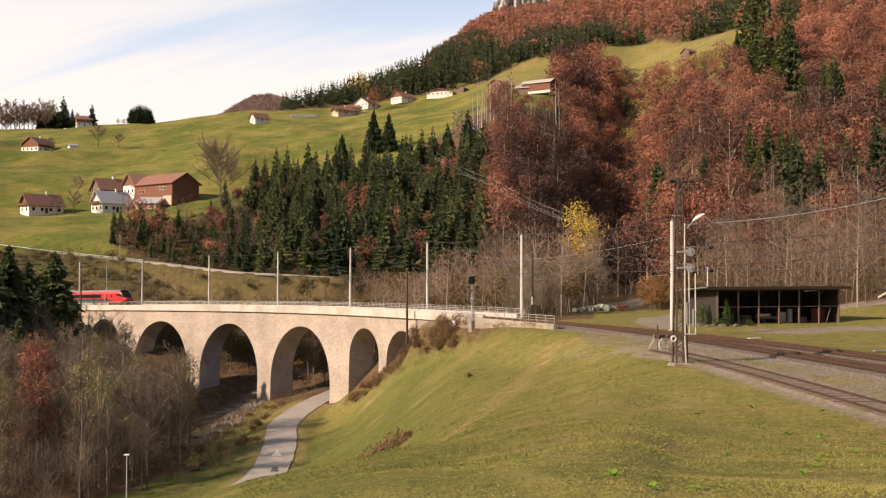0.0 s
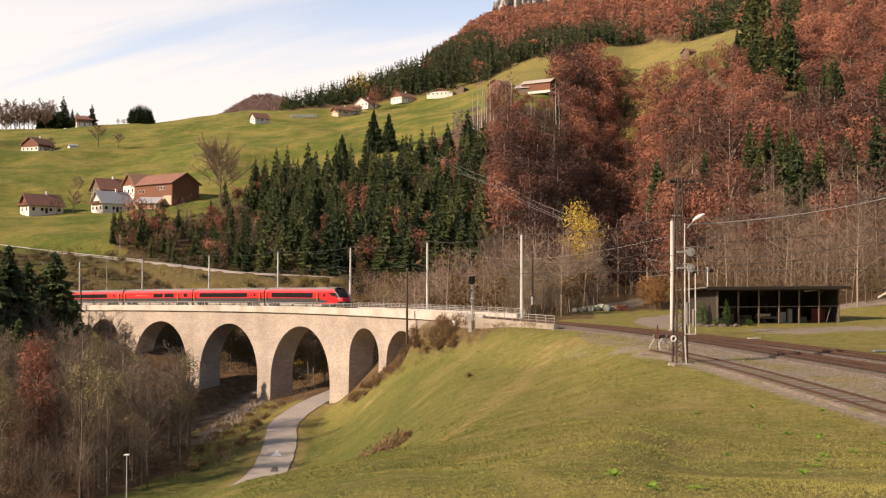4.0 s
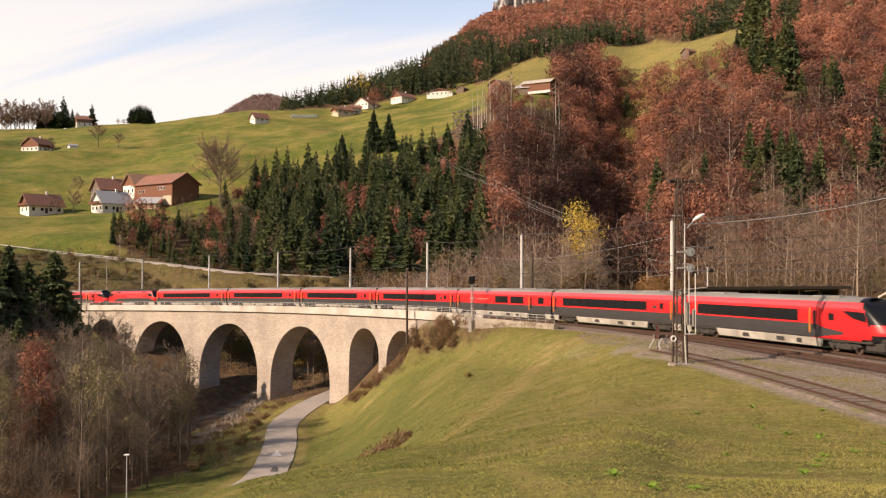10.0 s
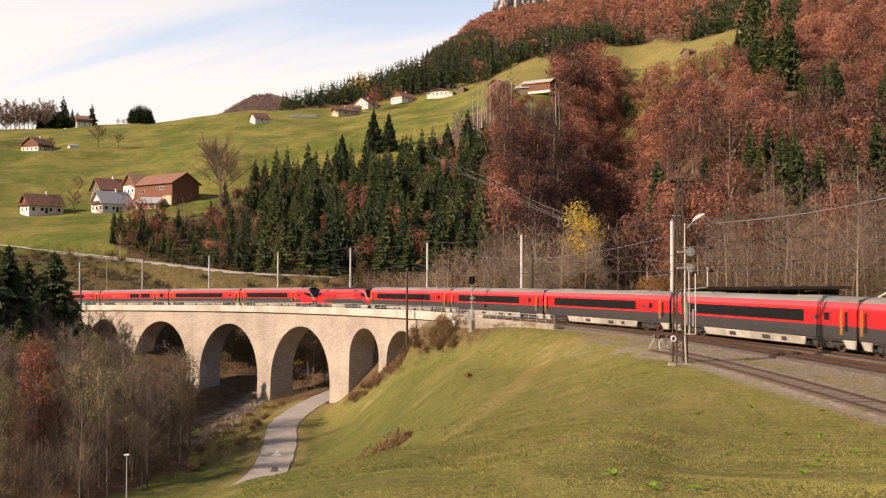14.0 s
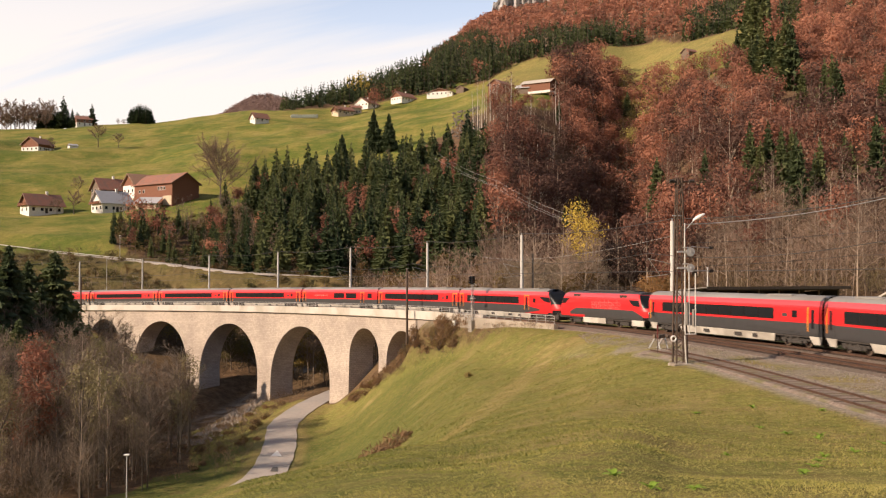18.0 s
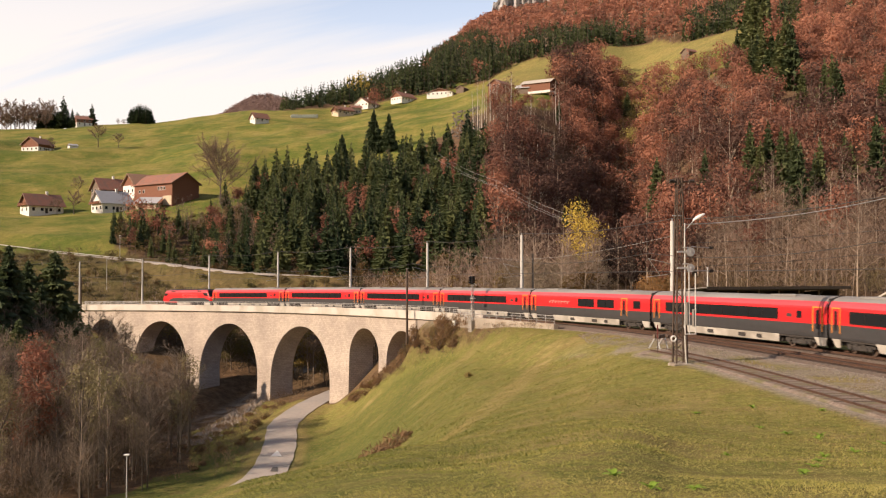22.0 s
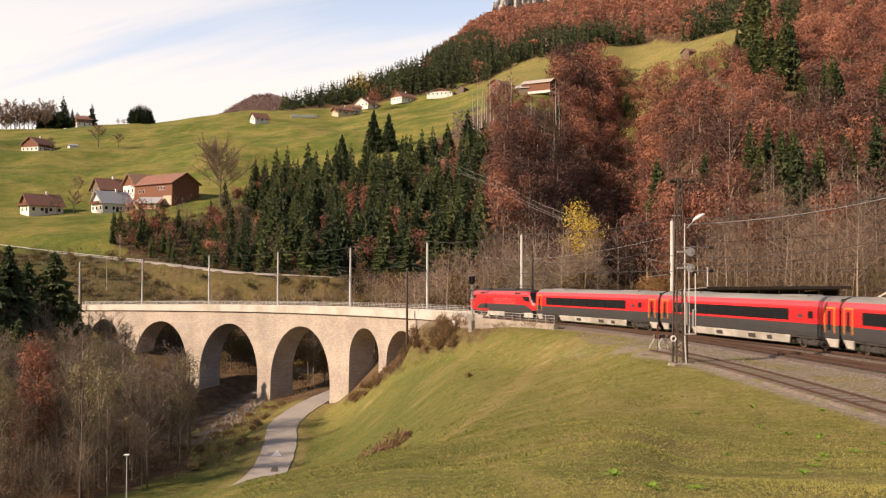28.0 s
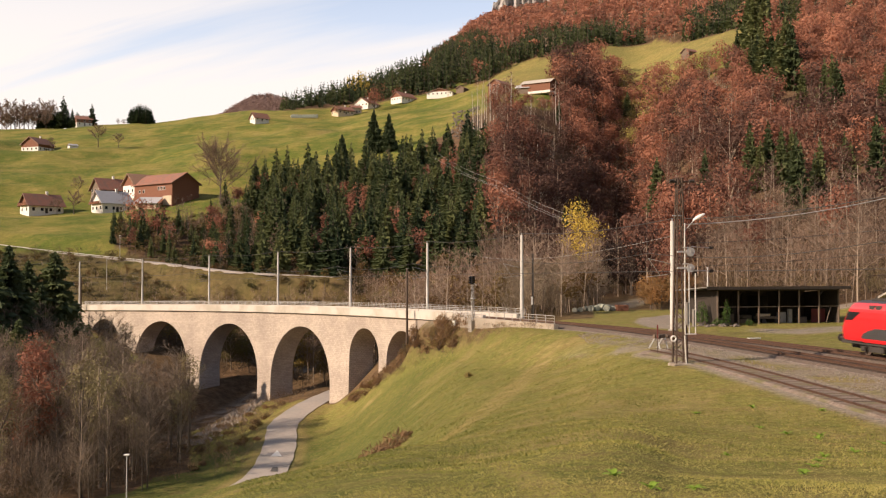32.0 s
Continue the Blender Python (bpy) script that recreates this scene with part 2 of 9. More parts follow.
# ------------------------------------------------------------------ the railway line in plan
K_S = (-170.0, -128.33, -86.67, -45.0, -3.33, 38.33, 80.0, 130.0)
K_V = (-0.00205, -0.00334, -0.0044, -0.00465, -0.00195, -0.0062, -0.0060, 0.0)
SS = np.arange(-640.0, 520.5, 0.5)


def build_line():
    kap = np.interp(SS, K_S, K_V)
    kap[SS < -230] = 0.0
    th = np.cumsum(kap) * 0.5
    i0 = int(np.argmin(np.abs(SS)))
    th += -1.1810 - th[i0]
    x, y = np.cumsum(np.cos(th)) * 0.5, np.cumsum(np.sin(th)) * 0.5
    return x - x[i0] + 16.83, y - y[i0] + 108.23, th


LX, LY, LT = build_line()


def rail_z(s):
    s = np.clip(s, -230.0, 90.0)
    return 0.01052 * s - 0.0000436 * s * s


def line_at(s, lat=0.0, z=0.0):
    """A point of the line: metres along it, metres to its near side, metres above the rails; and the heading."""
    x, y, t = np.interp(s, SS, LX), np.interp(s, SS, LY), np.interp(s, SS, LT)
    return Vector((x + lat * math.sin(t), y - lat * math.cos(t), float(rail_z(s)) + z)), float(t)


def line_pose(s, lat=0.0, z=0.0):
    p, t = line_at(s, lat, z)
    return Matrix.Translation(p) @ Matrix.Rotation(t, 4, "Z")


# the second track of the yard leaves the line at a turnout; the siding ends at a buffer stop
def second_lat(s):
    a = min(max((s + 12.0) / 60.0, 0.0), 1.0)
    return 4.6 * a * a * (3 - 2 * a)


SIDING = [(17.3, 75.0), (17.9, 69.0), (19.0, 55.0), (19.6, 42.0), (20.0, 25.0), (20.2, 5.0), (20.5, -60.0)]
ROAD = [(-14.0, 208.0), (-21.0, 184.0), (-23.6, 172.0), (-25.0, 160.0), (-25.5, 148.0), (-23.7, 138.0), (-22.3, 127.0), (-21.2, 114.0), (-23.0, 104.0), (-32.0, 92.0), (-55.0, 80.0), (-90.0, 70.0)]
UPPER_ROAD = [(-185.0, 316.0), (-150.0, 314.0), (-130.0, 306.0), (-100.0, 294.0), (-86.0, 283.0), (-60.0, 268.0), (-30.0, 262.0)]
PATH = [(27.6, 114.0), (28.0, 124.0), (30.5, 133.0), (35.0, 139.0), (45.0, 142.0), (62.0, 140.0), (110.0, 130.0)]


def poly_dist(px, py, pts):
    """Distance of points to a polyline, and the place along it from 0 to the number of its corners."""
    best = np.full(px.shape, 1e9)
    along = np.zeros(px.shape)
    for i in range(len(pts) - 1):
        (ax, ay), (bx, by) = pts[i], pts[i + 1]
        dx, dy = bx - ax, by - ay
        t = np.clip(((px - ax) * dx + (py - ay) * dy) / (dx * dx + dy * dy), 0, 1)
        d = np.hypot(px - ax - t * dx, py - ay - t * dy)
        m = d < best
        best[m], along[m] = d[m], (i + t)[m]
    return best, along
# ------------------------------------------------------------------ the ground: valley sections by bearing (degrees from the view's axis), range and height
SECTIONS = {
    -180: ((0, 4.8), (40, 9), (150, 30), (600, 110), (2500, 500)),
    # bearings -60 and -36: unseen bank, raised to shade the gorge floor
    -60: ((0, 4.8), (20, 1), (60, -6), (90, -2), (120, 9), (170, 20), (230, 30), (300, 40), (500, 75), (900, 130), (2500, 330)),
    -36: ((0, 4.8), (20, 0.5), (42, -7), (75, -14), (110, -18), (150, -14), (190, -4), (230, 4), (285, 8), (320, 14), (420, 34), (540, 62), (700, 96), (880, 128), (1300, 125), (2500, 220)),
    -25.3: ((0, 4.8), (20, 1.0), (42, -6), (75, -14), (110, -20), (165, -21), (215, -14), (250, -4), (285, -1), (320, 11), (420, 29), (540, 58), (700, 92), (880, 126), (1300, 120), (2500, 200)),
    -19.4: ((0, 4.8), (20, 1.5), (42, -5), (62, -12), (90, -18), (112, -19.5), (150, -23), (190, -23), (226, -14), (250, -8), (280, 1.5), (308, 8.5), (350, 20), (400, 28.5), (432, 33), (530, 59), (720, 103), (830, 127), (1300, 120), (2500, 200)),
    -13.0: ((0, 4.8), (20, 1.5), (46, -4.0), (72, -14), (108, -18.8), (140, -19.5), (170, -21.5), (210, -21), (236, -15), (262, -5), (290, 2.5), (315, 7), (360, 21), (412, 38), (490, 62), (615, 92), (800, 138), (1000, 150), (1300, 210), (1500, 226), (2500, 300)),
    -11.4: ((0, 4.8), (20, 1.6), (45, -3.5), (72, -13), (108, -18.5), (142, -19.3), (172, -20.5), (208, -20), (236, -13.5), (262, -4), (290, 2.5), (313, 7.5), (360, 22), (415, 39), (500, 66), (650, 101), (790, 136), (1000, 150), (1280, 250), (1500, 254), (2500, 300)),
    -6.3: ((0, 4.8), (20, 1.8), (41, -1.9), (70, -10), (110, -17), (150, -18.8), (178, -17.5), (205, -17), (232, -10), (262, -1), (285, 2.5), (305, 9), (360, 25), (424, 42), (520, 78), (765, 131), (860, 162), (1000, 174), (1500, 215), (2500, 300)),
    -2.5: ((0, 4.8), (13, 3.2), (34, -0.4), (45, -1.75), (57, -6.0), (74, -7.7), (95, -10), (130, -10.5), (158, -6), (168, -5), (200, -11), (232, -7), (262, 0), (300, 12), (360, 32), (430, 52), (520, 85), (755, 136), (860, 172), (1000, 208), (1500, 300), (2500, 420)),
    1.0: ((0, 4.8), (13, 3.2), (30, 0.3), (60, -4.0), (85, -5.0), (110, -5.2), (134, -4.2), (146, -3.0), (170, -3.5), (215, -3), (260, 6), (330, 28), (420, 58), (560, 100), (760, 145), (900, 206), (1100, 262), (1600, 397), (2500, 560)),
    3.2: ((0, 4.8), (12, 3.4), (33, 0.0), (63, -3.4), (90, -4.3), (112, -4.0), (126, -3.3), (134, -2.8), (160, -2.2), (215, -2), (258, 9), (320, 34), (420, 66), (570, 112), (765, 160), (900, 210), (1100, 278), (1600, 437), (2000, 540), (2400, 668), (2900, 690)),
    7.4: ((0, 4.8), (12, 3.5), (40, -0.4), (70, -2.6), (95, -2.3), (107, -1.2), (114, -0.6), (150, -0.8), (200, -0.6), (250, 3), (300, 13), (360, 24), (420, 40), (520, 85), (620, 124), (850, 205), (1300, 350), (1900, 540), (2500, 720), (3000, 950)),
    9.6: ((0, 4.8), (12, 3.5), (43, -0.5), (78, -1.6), (102, -0.8), (150, -0.75), (215, 0), (255, 0), (300, 2), (360, 5), (420, 16), (520, 58), (620, 104), (850, 202), (1300, 368), (2500, 800)),
    11.5: ((0, 4.8), (12, 3.5), (45, -0.6), (80, -1.2), (104, -0.7), (150, -0.7), (260, 0), (420, 8), (520, 40), (640, 85), (860, 200), (1300, 380), (2500, 850)),
    14.0: ((0, 4.8), (12, 3.5), (30, 0.5), (52, -0.8), (66, -0.6), (110, -0.6), (155, -0.5), (200, 2), (280, 20), (430, 64), (640, 148), (830, 200), (1300, 370), (2500, 800)),
    20.4: ((0, 4.8), (12, 3.6), (28, 0.9), (44, -0.4), (110, -0.6), (150, -0.4), (190, 4), (270, 27), (380, 62), (480, 100), (660, 165), (860, 245), (1200, 380), (2500, 800)),
    25.3: ((0, 4.8), (12, 3.6), (26, 1.4), (42, -0.2), (100, -0.5), (140, 0), (200, 7), (290, 32), (440, 84), (660, 165), (1000, 310), (1300, 430), (2500, 800)),
    60: ((0, 4.8), (14, 3.5), (30, 0.0), (90, -0.3), (160, 4), (300, 35), (700, 180), (1300, 400), (2500, 800)),
    180: ((0, 4.8), (40, 9), (150, 30), (600, 110), (2500, 500)),
}
SEC_A = np.array(sorted(SECTIONS), float)
RNG = np.concatenate([np.arange(0, 300, 1.0), np.geomspace(300, 4200, 400)])


def section_table():
    rows = []
    for a in SEC_A:
        r, z = zip(*SECTIONS[int(a) if a == int(a) else float(a)])
        h = np.interp(RNG, r, z)
        for k, w in ((2, 300), (6, 700)):       # rounds the breaks of slope
            pad = np.pad(h[:300], (k, k), mode="edge")
            h[:300] = np.convolve(pad, np.ones(2 * k + 1) / (2 * k + 1), "valid")
            h[298:302] = np.linspace(h[298], h[302], 4)
        far = np.pad(h[300:], (5, 5), mode="edge")
        h[300:] = np.convolve(far, np.ones(11) / 11, "valid")
        rows.append(h)
    return np.array(rows)




def fine_table(step=0.5):
    """The sections drawn together over all bearings, with the creases between them rounded."""
    base = section_table()
    fine = np.arange(-180, 180 + step, step)
    rows = np.array([np.interp(fine, SEC_A, base[:, k]) for k in range(base.shape[1])]).T
    for w in (1, 2, 2):
        pad = np.pad(rows, ((w, w), (0, 0)), mode="edge")
        rows = sum(pad[i:i + len(rows)] for i in range(2 * w + 1)) / (2 * w + 1)
    return fine, rows


SEC_A, SEC_Z = fine_table()


def smooth(x, a, b):
    t = np.clip((x - a) / (b - a), 0, 1)
    return t * t * (3 - 2 * t)


def line_near(x, y):
    """Distance to the railway line (positive on its near side) and the place along it, for arrays."""
    step = 8
    lx, ly, lt, ls = LX[::step], LY[::step], LT[::step], SS[::step]
    lat, along = np.full(x.shape, 1e9), np.zeros(x.shape)
    for i in range(len(lx)):
        dx, dy = x - lx[i], y - ly[i]
        f = dx * math.cos(lt[i]) + dy * math.sin(lt[i])
        l = dx * math.sin(lt[i]) - dy * math.cos(lt[i])
        ok = (np.abs(f) <= 2.3) & (np.abs(l) < np.abs(lat))
        lat[ok], along[ok] = l[ok], ls[i] + f[ok]
    return lat, along


def wave(x, y, size, seed, depth=3):
    """Smooth pseudo-noise of about -1 to 1 with bumps of the given size."""
    rs = np.random.RandomState(seed)
    h = np.zeros(x.shape)
    for k in range(7):
        a, w, ph = rs.uniform(0, math.tau), rs.uniform(0.6, 1.7) * math.tau / size, rs.uniform(0, math.tau)
        b, v = rs.uniform(0, math.tau), rs.uniform(0.5, 1.3) * math.tau / size
        h += np.sin((x * math.cos(a) + y * math.sin(a)) * w + ph + 1.3 * np.sin((x * math.cos(b) + y * math.sin(b)) * v))
    return h / 4.0


def height(x, y, rough=True):
    """The ground's height at arrays of places."""
    x, y = np.atleast_1d(np.asarray(x, float)), np.atleast_1d(np.asarray(y, float))
    a, r = np.degrees(np.arctan2(x, y)), np.hypot(x, y)
    i = np.clip(np.searchsorted(SEC_A, a) - 1, 0, len(SEC_A) - 2)
    t = (a - SEC_A[i]) / (SEC_A[i + 1] - SEC_A[i])
    k = np.interp(r, RNG, np.arange(len(RNG)))
    k0 = np.clip(k.astype(int), 0, len(RNG) - 2)
    kf = k - k0

    def col(j):
        j = np.clip(j, 0, len(SEC_A) - 1)
        return SEC_Z[j, k0] * (1 - kf) + SEC_Z[j, k0 + 1] * kf
    z = col(i) * (1 - t) + col(i + 1) * t
    if rough:
        z = z + wave(x, y, 60, 3) * 0.005 * np.clip(r - 60, 0, 200) * smooth(r, 240, 330) + wave(x, y, 17, 5) * 0.10 * smooth(r, 12, 40) + wave(x, y, 230, 9) * 3 * smooth(r, 500, 900)
        z = z + wave(x, y, 5, 11) * 0.03 * smooth(r, 8, 25)
    # old terraces on the farm meadows
        ter = smooth(r, 400, 470) * (1 - smooth(r, 700, 770)) * (1 - smooth(a, -6, 2))
        z = z + ter * (1.1 * np.sin(r / 6.2 + 2.2 * wave(x, y, 170, 12)) * np.clip(0.4 + wave(x, y, 120, 13), 0, 1) + 3.0 * wave(x, y, 95, 15))
    # the lanes are cut into the slope
    d, al = poly_dist(x, y, ROAD)
    rz = np.interp(al, (0, 5, 7, 9, 11), (-17.6, -18.5, -18.6, -19.2, -21))
    z = z + (rz - z) * (1 - smooth(d, 2.4, 7.5))
    d, al = poly_dist(x, y, UPPER_ROAD)
    rz = np.interp(al, (0, 1, 2, 3, 4, 5, 6), (16.0, 14.2, 12.0, 9.2, 8.2, 5.5, 4.0))
    z = z + (rz - z) * (1 - smooth(d, 2.6, 9.0))
    # the river bed
    d, al = poly_dist(x, y, RIVER)
    z = z - 2.4 * (1 - smooth(d, 3.0, 9.0))
    # the railway's formation
    lat, s = line_near(x, y)
    base = rail_z(s) - 0.62 + 0.27 * smooth(s, -5, 15)
    on_land = np.maximum(smooth(s, -44, -40), 1 - smooth(s, -176, -170))
    near = 4.4 + 0.8 * smooth(s, -22, -4) + 1.6 * smooth(s, -10, 10) + 8.0 * smooth(s, 15, 50)
    run = 3.0 + 4.0 * smooth(s, -22, -4)
    wgt = (1 - np.where(lat > 0, smooth(lat, near - 2.8, near + run), smooth(-lat, 4.0, 11.0))) * on_land
    return z + (base - z) * wgt


RIVER = [(-150.0, 90.0), (-105.0, 112.0), (-72.0, 138.0), (-53.0, 160.0), (-46.0, 190.0), (-38.0, 215.0), (-10.0, 235.0), (30.0, 250.0), (60.0, 330.0), (85.0, 430.0)]


def ground_mat():
    """Meadow grass, leaf litter under the woods, gravel and earth by where the ground lies."""
    m = bpy.data.materials.new("ground")
    m.use_nodes = True
    nt = m.node_tree
    n, ln = nt.nodes.new, nt.links.new
    b = nt.nodes["Principled BSDF"]
    b.inputs["Roughness"].default_value, b.inputs["Specular IOR Level"].default_value = 0.95, 0.1
    tc = n("ShaderNodeTexCoord")

    def noise_of(scale, detail=6.0, rough=0.65):
        z = n("ShaderNodeTexNoise")
        z.inputs["Scale"].default_value, z.inputs["Detail"].default_value, z.inputs["Roughness"].default_value = scale, detail, rough
        ln(tc.outputs["Object"], z.inputs[0])
        return z.outputs[0]

    def ramp(src, stops):
        r = n("ShaderNodeValToRGB")
        els = r.color_ramp.elements
        els[0].position, els[0].color = stops[0][0], (*stops[0][1], 1)
        els[1].position, els[1].color = stops[-1][0], (*stops[-1][1], 1)
        for p, c in stops[1:-1]:
            els.new(p).color = (*c, 1)
        ln(src, r.inputs[0])
        return r.outputs[0]

    def mixed(f, a_, b_):
        x = n("ShaderNodeMix")
        x.data_type = "RGBA"
        ln(f, x.inputs[0])
        ln(a_, x.inputs[6])
        ln(b_, x.inputs[7])
        return x.outputs[2]

    def attr(name):
        z = n("ShaderNodeAttribute")
        z.attribute_name = name
        return z.outputs["Fac"]
    fine, mid, broad = noise_of(9.0, 8.0, 0.75), noise_of(0.55), noise_of(0.035, 5.0)
    g1 = ramp(fine, ((0.30, (0.180, 0.176, 0.043)), (0.52, (0.285, 0.258, 0.070)), (0.72, (0.44, 0.355, 0.125))))
    m2 = noise_of(2.6, 6.0, 0.7)
    g3 = ramp(m2, ((0.34, (0.165, 0.170, 0.041)), (0.50, (0.270, 0.248, 0.067)), (0.66, (0.45, 0.355, 0.128))))
    g2 = ramp(mid, ((0.30, (0.110, 0.130, 0.031)), (0.55, (0.205, 0.192, 0.050)), (0.75, (0.36, 0.275, 0.10))))
    h = n("ShaderNodeMix")
    h.data_type = "RGBA"
    h.inputs[0].default_value = 0.30
    g13 = n("ShaderNodeMix")
    g13.data_type = "RGBA"
    g13.inputs[0].default_value = 0.72
    ln(g1, g13.inputs[6])
    ln(g3, g13.inputs[7])
    ln(g13.outputs[2], h.inputs[6])
    ln(g2, h.inputs[7])
    far2 = ramp(noise_of(0.16, 6.0, 0.7), ((0.34, (0.105, 0.132, 0.026)), (0.5, (0.200, 0.200, 0.046)), (0.66, (0.34, 0.260, 0.085))))
    far1 = ramp(broad, ((0.42, (0.088, 0.140, 0.024)), (0.5, (0.190, 0.202, 0.042)), (0.60, (0.36, 0.285, 0.085))))
    fm = n("ShaderNodeMix")
    fm.data_type = "RGBA"
    fm.inputs[0].default_value = 0.5
    ln(far1, fm.inputs[6])
    ln(far2, fm.inputs[7])
    def patches(src_scale, lo, hi, most, under, tone):
        """Irregular patches of another growth in the sward."""
        k = n("ShaderNodeMapRange")
        k.inputs[1].default_value, k.inputs[2].default_value = lo, hi
        k.inputs[3].default_value, k.inputs[4].default_value = 0.0, most
        ln(noise_of(src_scale, 5.0, 0.7), k.inputs[0])
        x = n("ShaderNodeMix")
        x.data_type = "RGBA"
        ln(k.outputs[0], x.inputs[0])
        ln(under, x.inputs[6])
        x.inputs[7].default_value = (*tone, 1)
        return x.outputs[2]
    near = patches(0.42, 0.50, 0.66, 0.62, h.outputs[2], (0.300, 0.190, 0.085))
    near = patches(0.85, 0.54, 0.70, 0.55, near, (0.340, 0.300, 0.110))
    near = patches(1.7, 0.56, 0.70, 0.50, near, (0.130, 0.165, 0.038))
    grass = mixed(attr("far"), near, fm.outputs[2])
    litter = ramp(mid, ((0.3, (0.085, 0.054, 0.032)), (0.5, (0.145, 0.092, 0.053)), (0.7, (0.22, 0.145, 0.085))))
    gr2 = ramp(m2, ((0.34, (0.18, 0.135, 0.095)), (0.5, (0.32, 0.255, 0.19)), (0.62, (0.45, 0.38, 0.30)), (0.7, (0.26, 0.21, 0.085))))
    stone1 = ramp(fine, ((0.3, (0.15, 0.125, 0.105)), (0.5, (0.34, 0.295, 0.25)), (0.72, (0.56, 0.50, 0.44))))
    sm = n("ShaderNodeMix")
    sm.data_type = "RGBA"
    sm.inputs[0].default_value = 0.5
    ln(stone1, sm.inputs[6])
    ln(gr2, sm.inputs[7])
    stone = sm.outputs[2]
    dry = ramp(mid, ((0.3, (0.24, 0.19, 0.065)), (0.7, (0.42, 0.32, 0.14))))
    mot = n("ShaderNodeMapRange")
    mot.inputs[1].default_value, mot.inputs[2].default_value = 0.36, 0.64
    mot.inputs[3].default_value, mot.inputs[4].default_value = 0.66, 1.26
    ln(noise_of(1.15, 9.0, 0.85), mot.inputs[0])
    gm = n("ShaderNodeVectorMath")
    gm.operation = "SCALE"
    ln(grass, gm.inputs[0])
    ln(mot.outputs[0], gm.inputs[3])
    lush = ramp(m2, ((0.34, (0.070, 0.098, 0.024)), (0.5, (0.125, 0.142, 0.035)), (0.66, (0.20, 0.185, 0.055))))
    lush = patches(0.5, 0.52, 0.68, 0.5, lush, (0.230, 0.165, 0.075))
    lush = patches(1.3, 0.54, 0.70, 0.5, lush, (0.240, 0.230, 0.075))
    c = mixed(attr("lush"), gm.outputs[0], lush)
    c = mixed(attr("dry"), c, dry)
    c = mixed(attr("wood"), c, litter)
    c = mixed(attr("stones"), c, stone)
    spk = n("ShaderNodeMapRange")
    spk.inputs[1].default_value, spk.inputs[2].default_value = 0.38, 0.62
    spk.inputs[3].default_value, spk.inputs[4].default_value = 0.56, 1.22
    ln(noise_of(4.5, 9.0, 0.9), spk.inputs[0])
    gs = n("ShaderNodeVectorMath")
    gs.operation = "SCALE"
    ln(c, gs.inputs[0])
    ln(spk.outputs[0], gs.inputs[3])
    ln(gs.outputs[0], b.inputs["Base Color"])
    bp = n("ShaderNodeBump")
    bp.inputs["Strength"].default_value, bp.inputs["Distance"].default_value = 0.55, 0.10
    ln(fine, bp.inputs["Height"])
    ln(bp.outputs[0], b.inputs["Normal"])
    return m


def pasture_edge(a):
    """The range at which the upper woods begin above the high pasture, by bearing."""
    return np.interp(a, (-1, 0.5, 2.3, 3.0, 3.7, 4.8, 6.9, 9.1, 10, 12.9, 14.3, 16, 17.9, 21, 24), (838, 830, 800, 806, 822, 846, 824, 866, 886, 898, 832, 774, 716, 686, 670))


def in_wood(x, y):
    """1 where trees cover the ground (arrays)."""
    a, r = np.degrees(np.arctan2(x, y)), np.hypot(x, y)
    w = np.zeros(x.shape)
    edge = wave(x, y, 70, 21) * 14
    # the wood on the mountain flank and the gorge
    base = np.interp(a, (-2.5, 1, 4, 7.4, 10.9, 14, 20, 30), (300, 250, 220, 215, 215, 182, 152, 148))
    top = np.interp(a, (-2.5, 1, 3, 4.4, 6.4, 6.9, 8, 9.5, 10.9, 12, 13, 14, 16.5, 17.4, 19.0, 20.8, 21.4, 40), (420, 520, 545, 545, 548, 690, 750, 780, 760, 720, 660, 600, 548, 545, 590, 600, 1250, 1250))
    w = np.maximum(w, ((a > -2.5) & (r > base) & (r < top + edge)).astype(float))
    # the upper woods above the high pasture
    w = np.maximum(w, ((a > -1) & (r > pasture_edge(a) + edge * 0.2) & (r < 2300)).astype(float))
    # the wooded bank below the farm
    lo = np.interp(a, (-20, -18, -14, -11, -6, -2, 1), (335, 318, 300, 290, 276, 262, 255))
    hi = np.interp(a, (-20, -18.5, -15, -12.8, -11, -10, -6, -3, 1), (362, 372, 378, 392, 420, 430, 432, 430, 436))
    w = np.maximum(w, ((a > -19.5) & (a < 1) & (r > lo) & (r < hi + edge * 0.3)).astype(float))
    # the spruce belt behind the hamlet, and the far hump
    w = np.maximum(w, ((a > -9.8) & (a < 0.5) & (r > 800 + edge * 0.3) & (r < 960)).astype(float))
    w = np.maximum(w, ((a > -14.5) & (a < -9) & (r > 1040) & (r < 1500)).astype(float))
    # the mouth of the side valley is open rubble
    w = np.where((a > 10.2) & (a < 12.3) & (r < 205), 0.0, w)
    # the river gorge
    rd, _ = poly_dist(x, y, ROAD)
    w = np.maximum(w, ((a < -10) & ((a < -15.0) | (rd > 22) | (r > 190)) & (r > 96) & (r < 225) & (rd > np.where(r < 125, 15.0, 6.0)) & ~((a > -19.5) & (r < 112 + (a + 19.5) * 2))).astype(float))
    return w


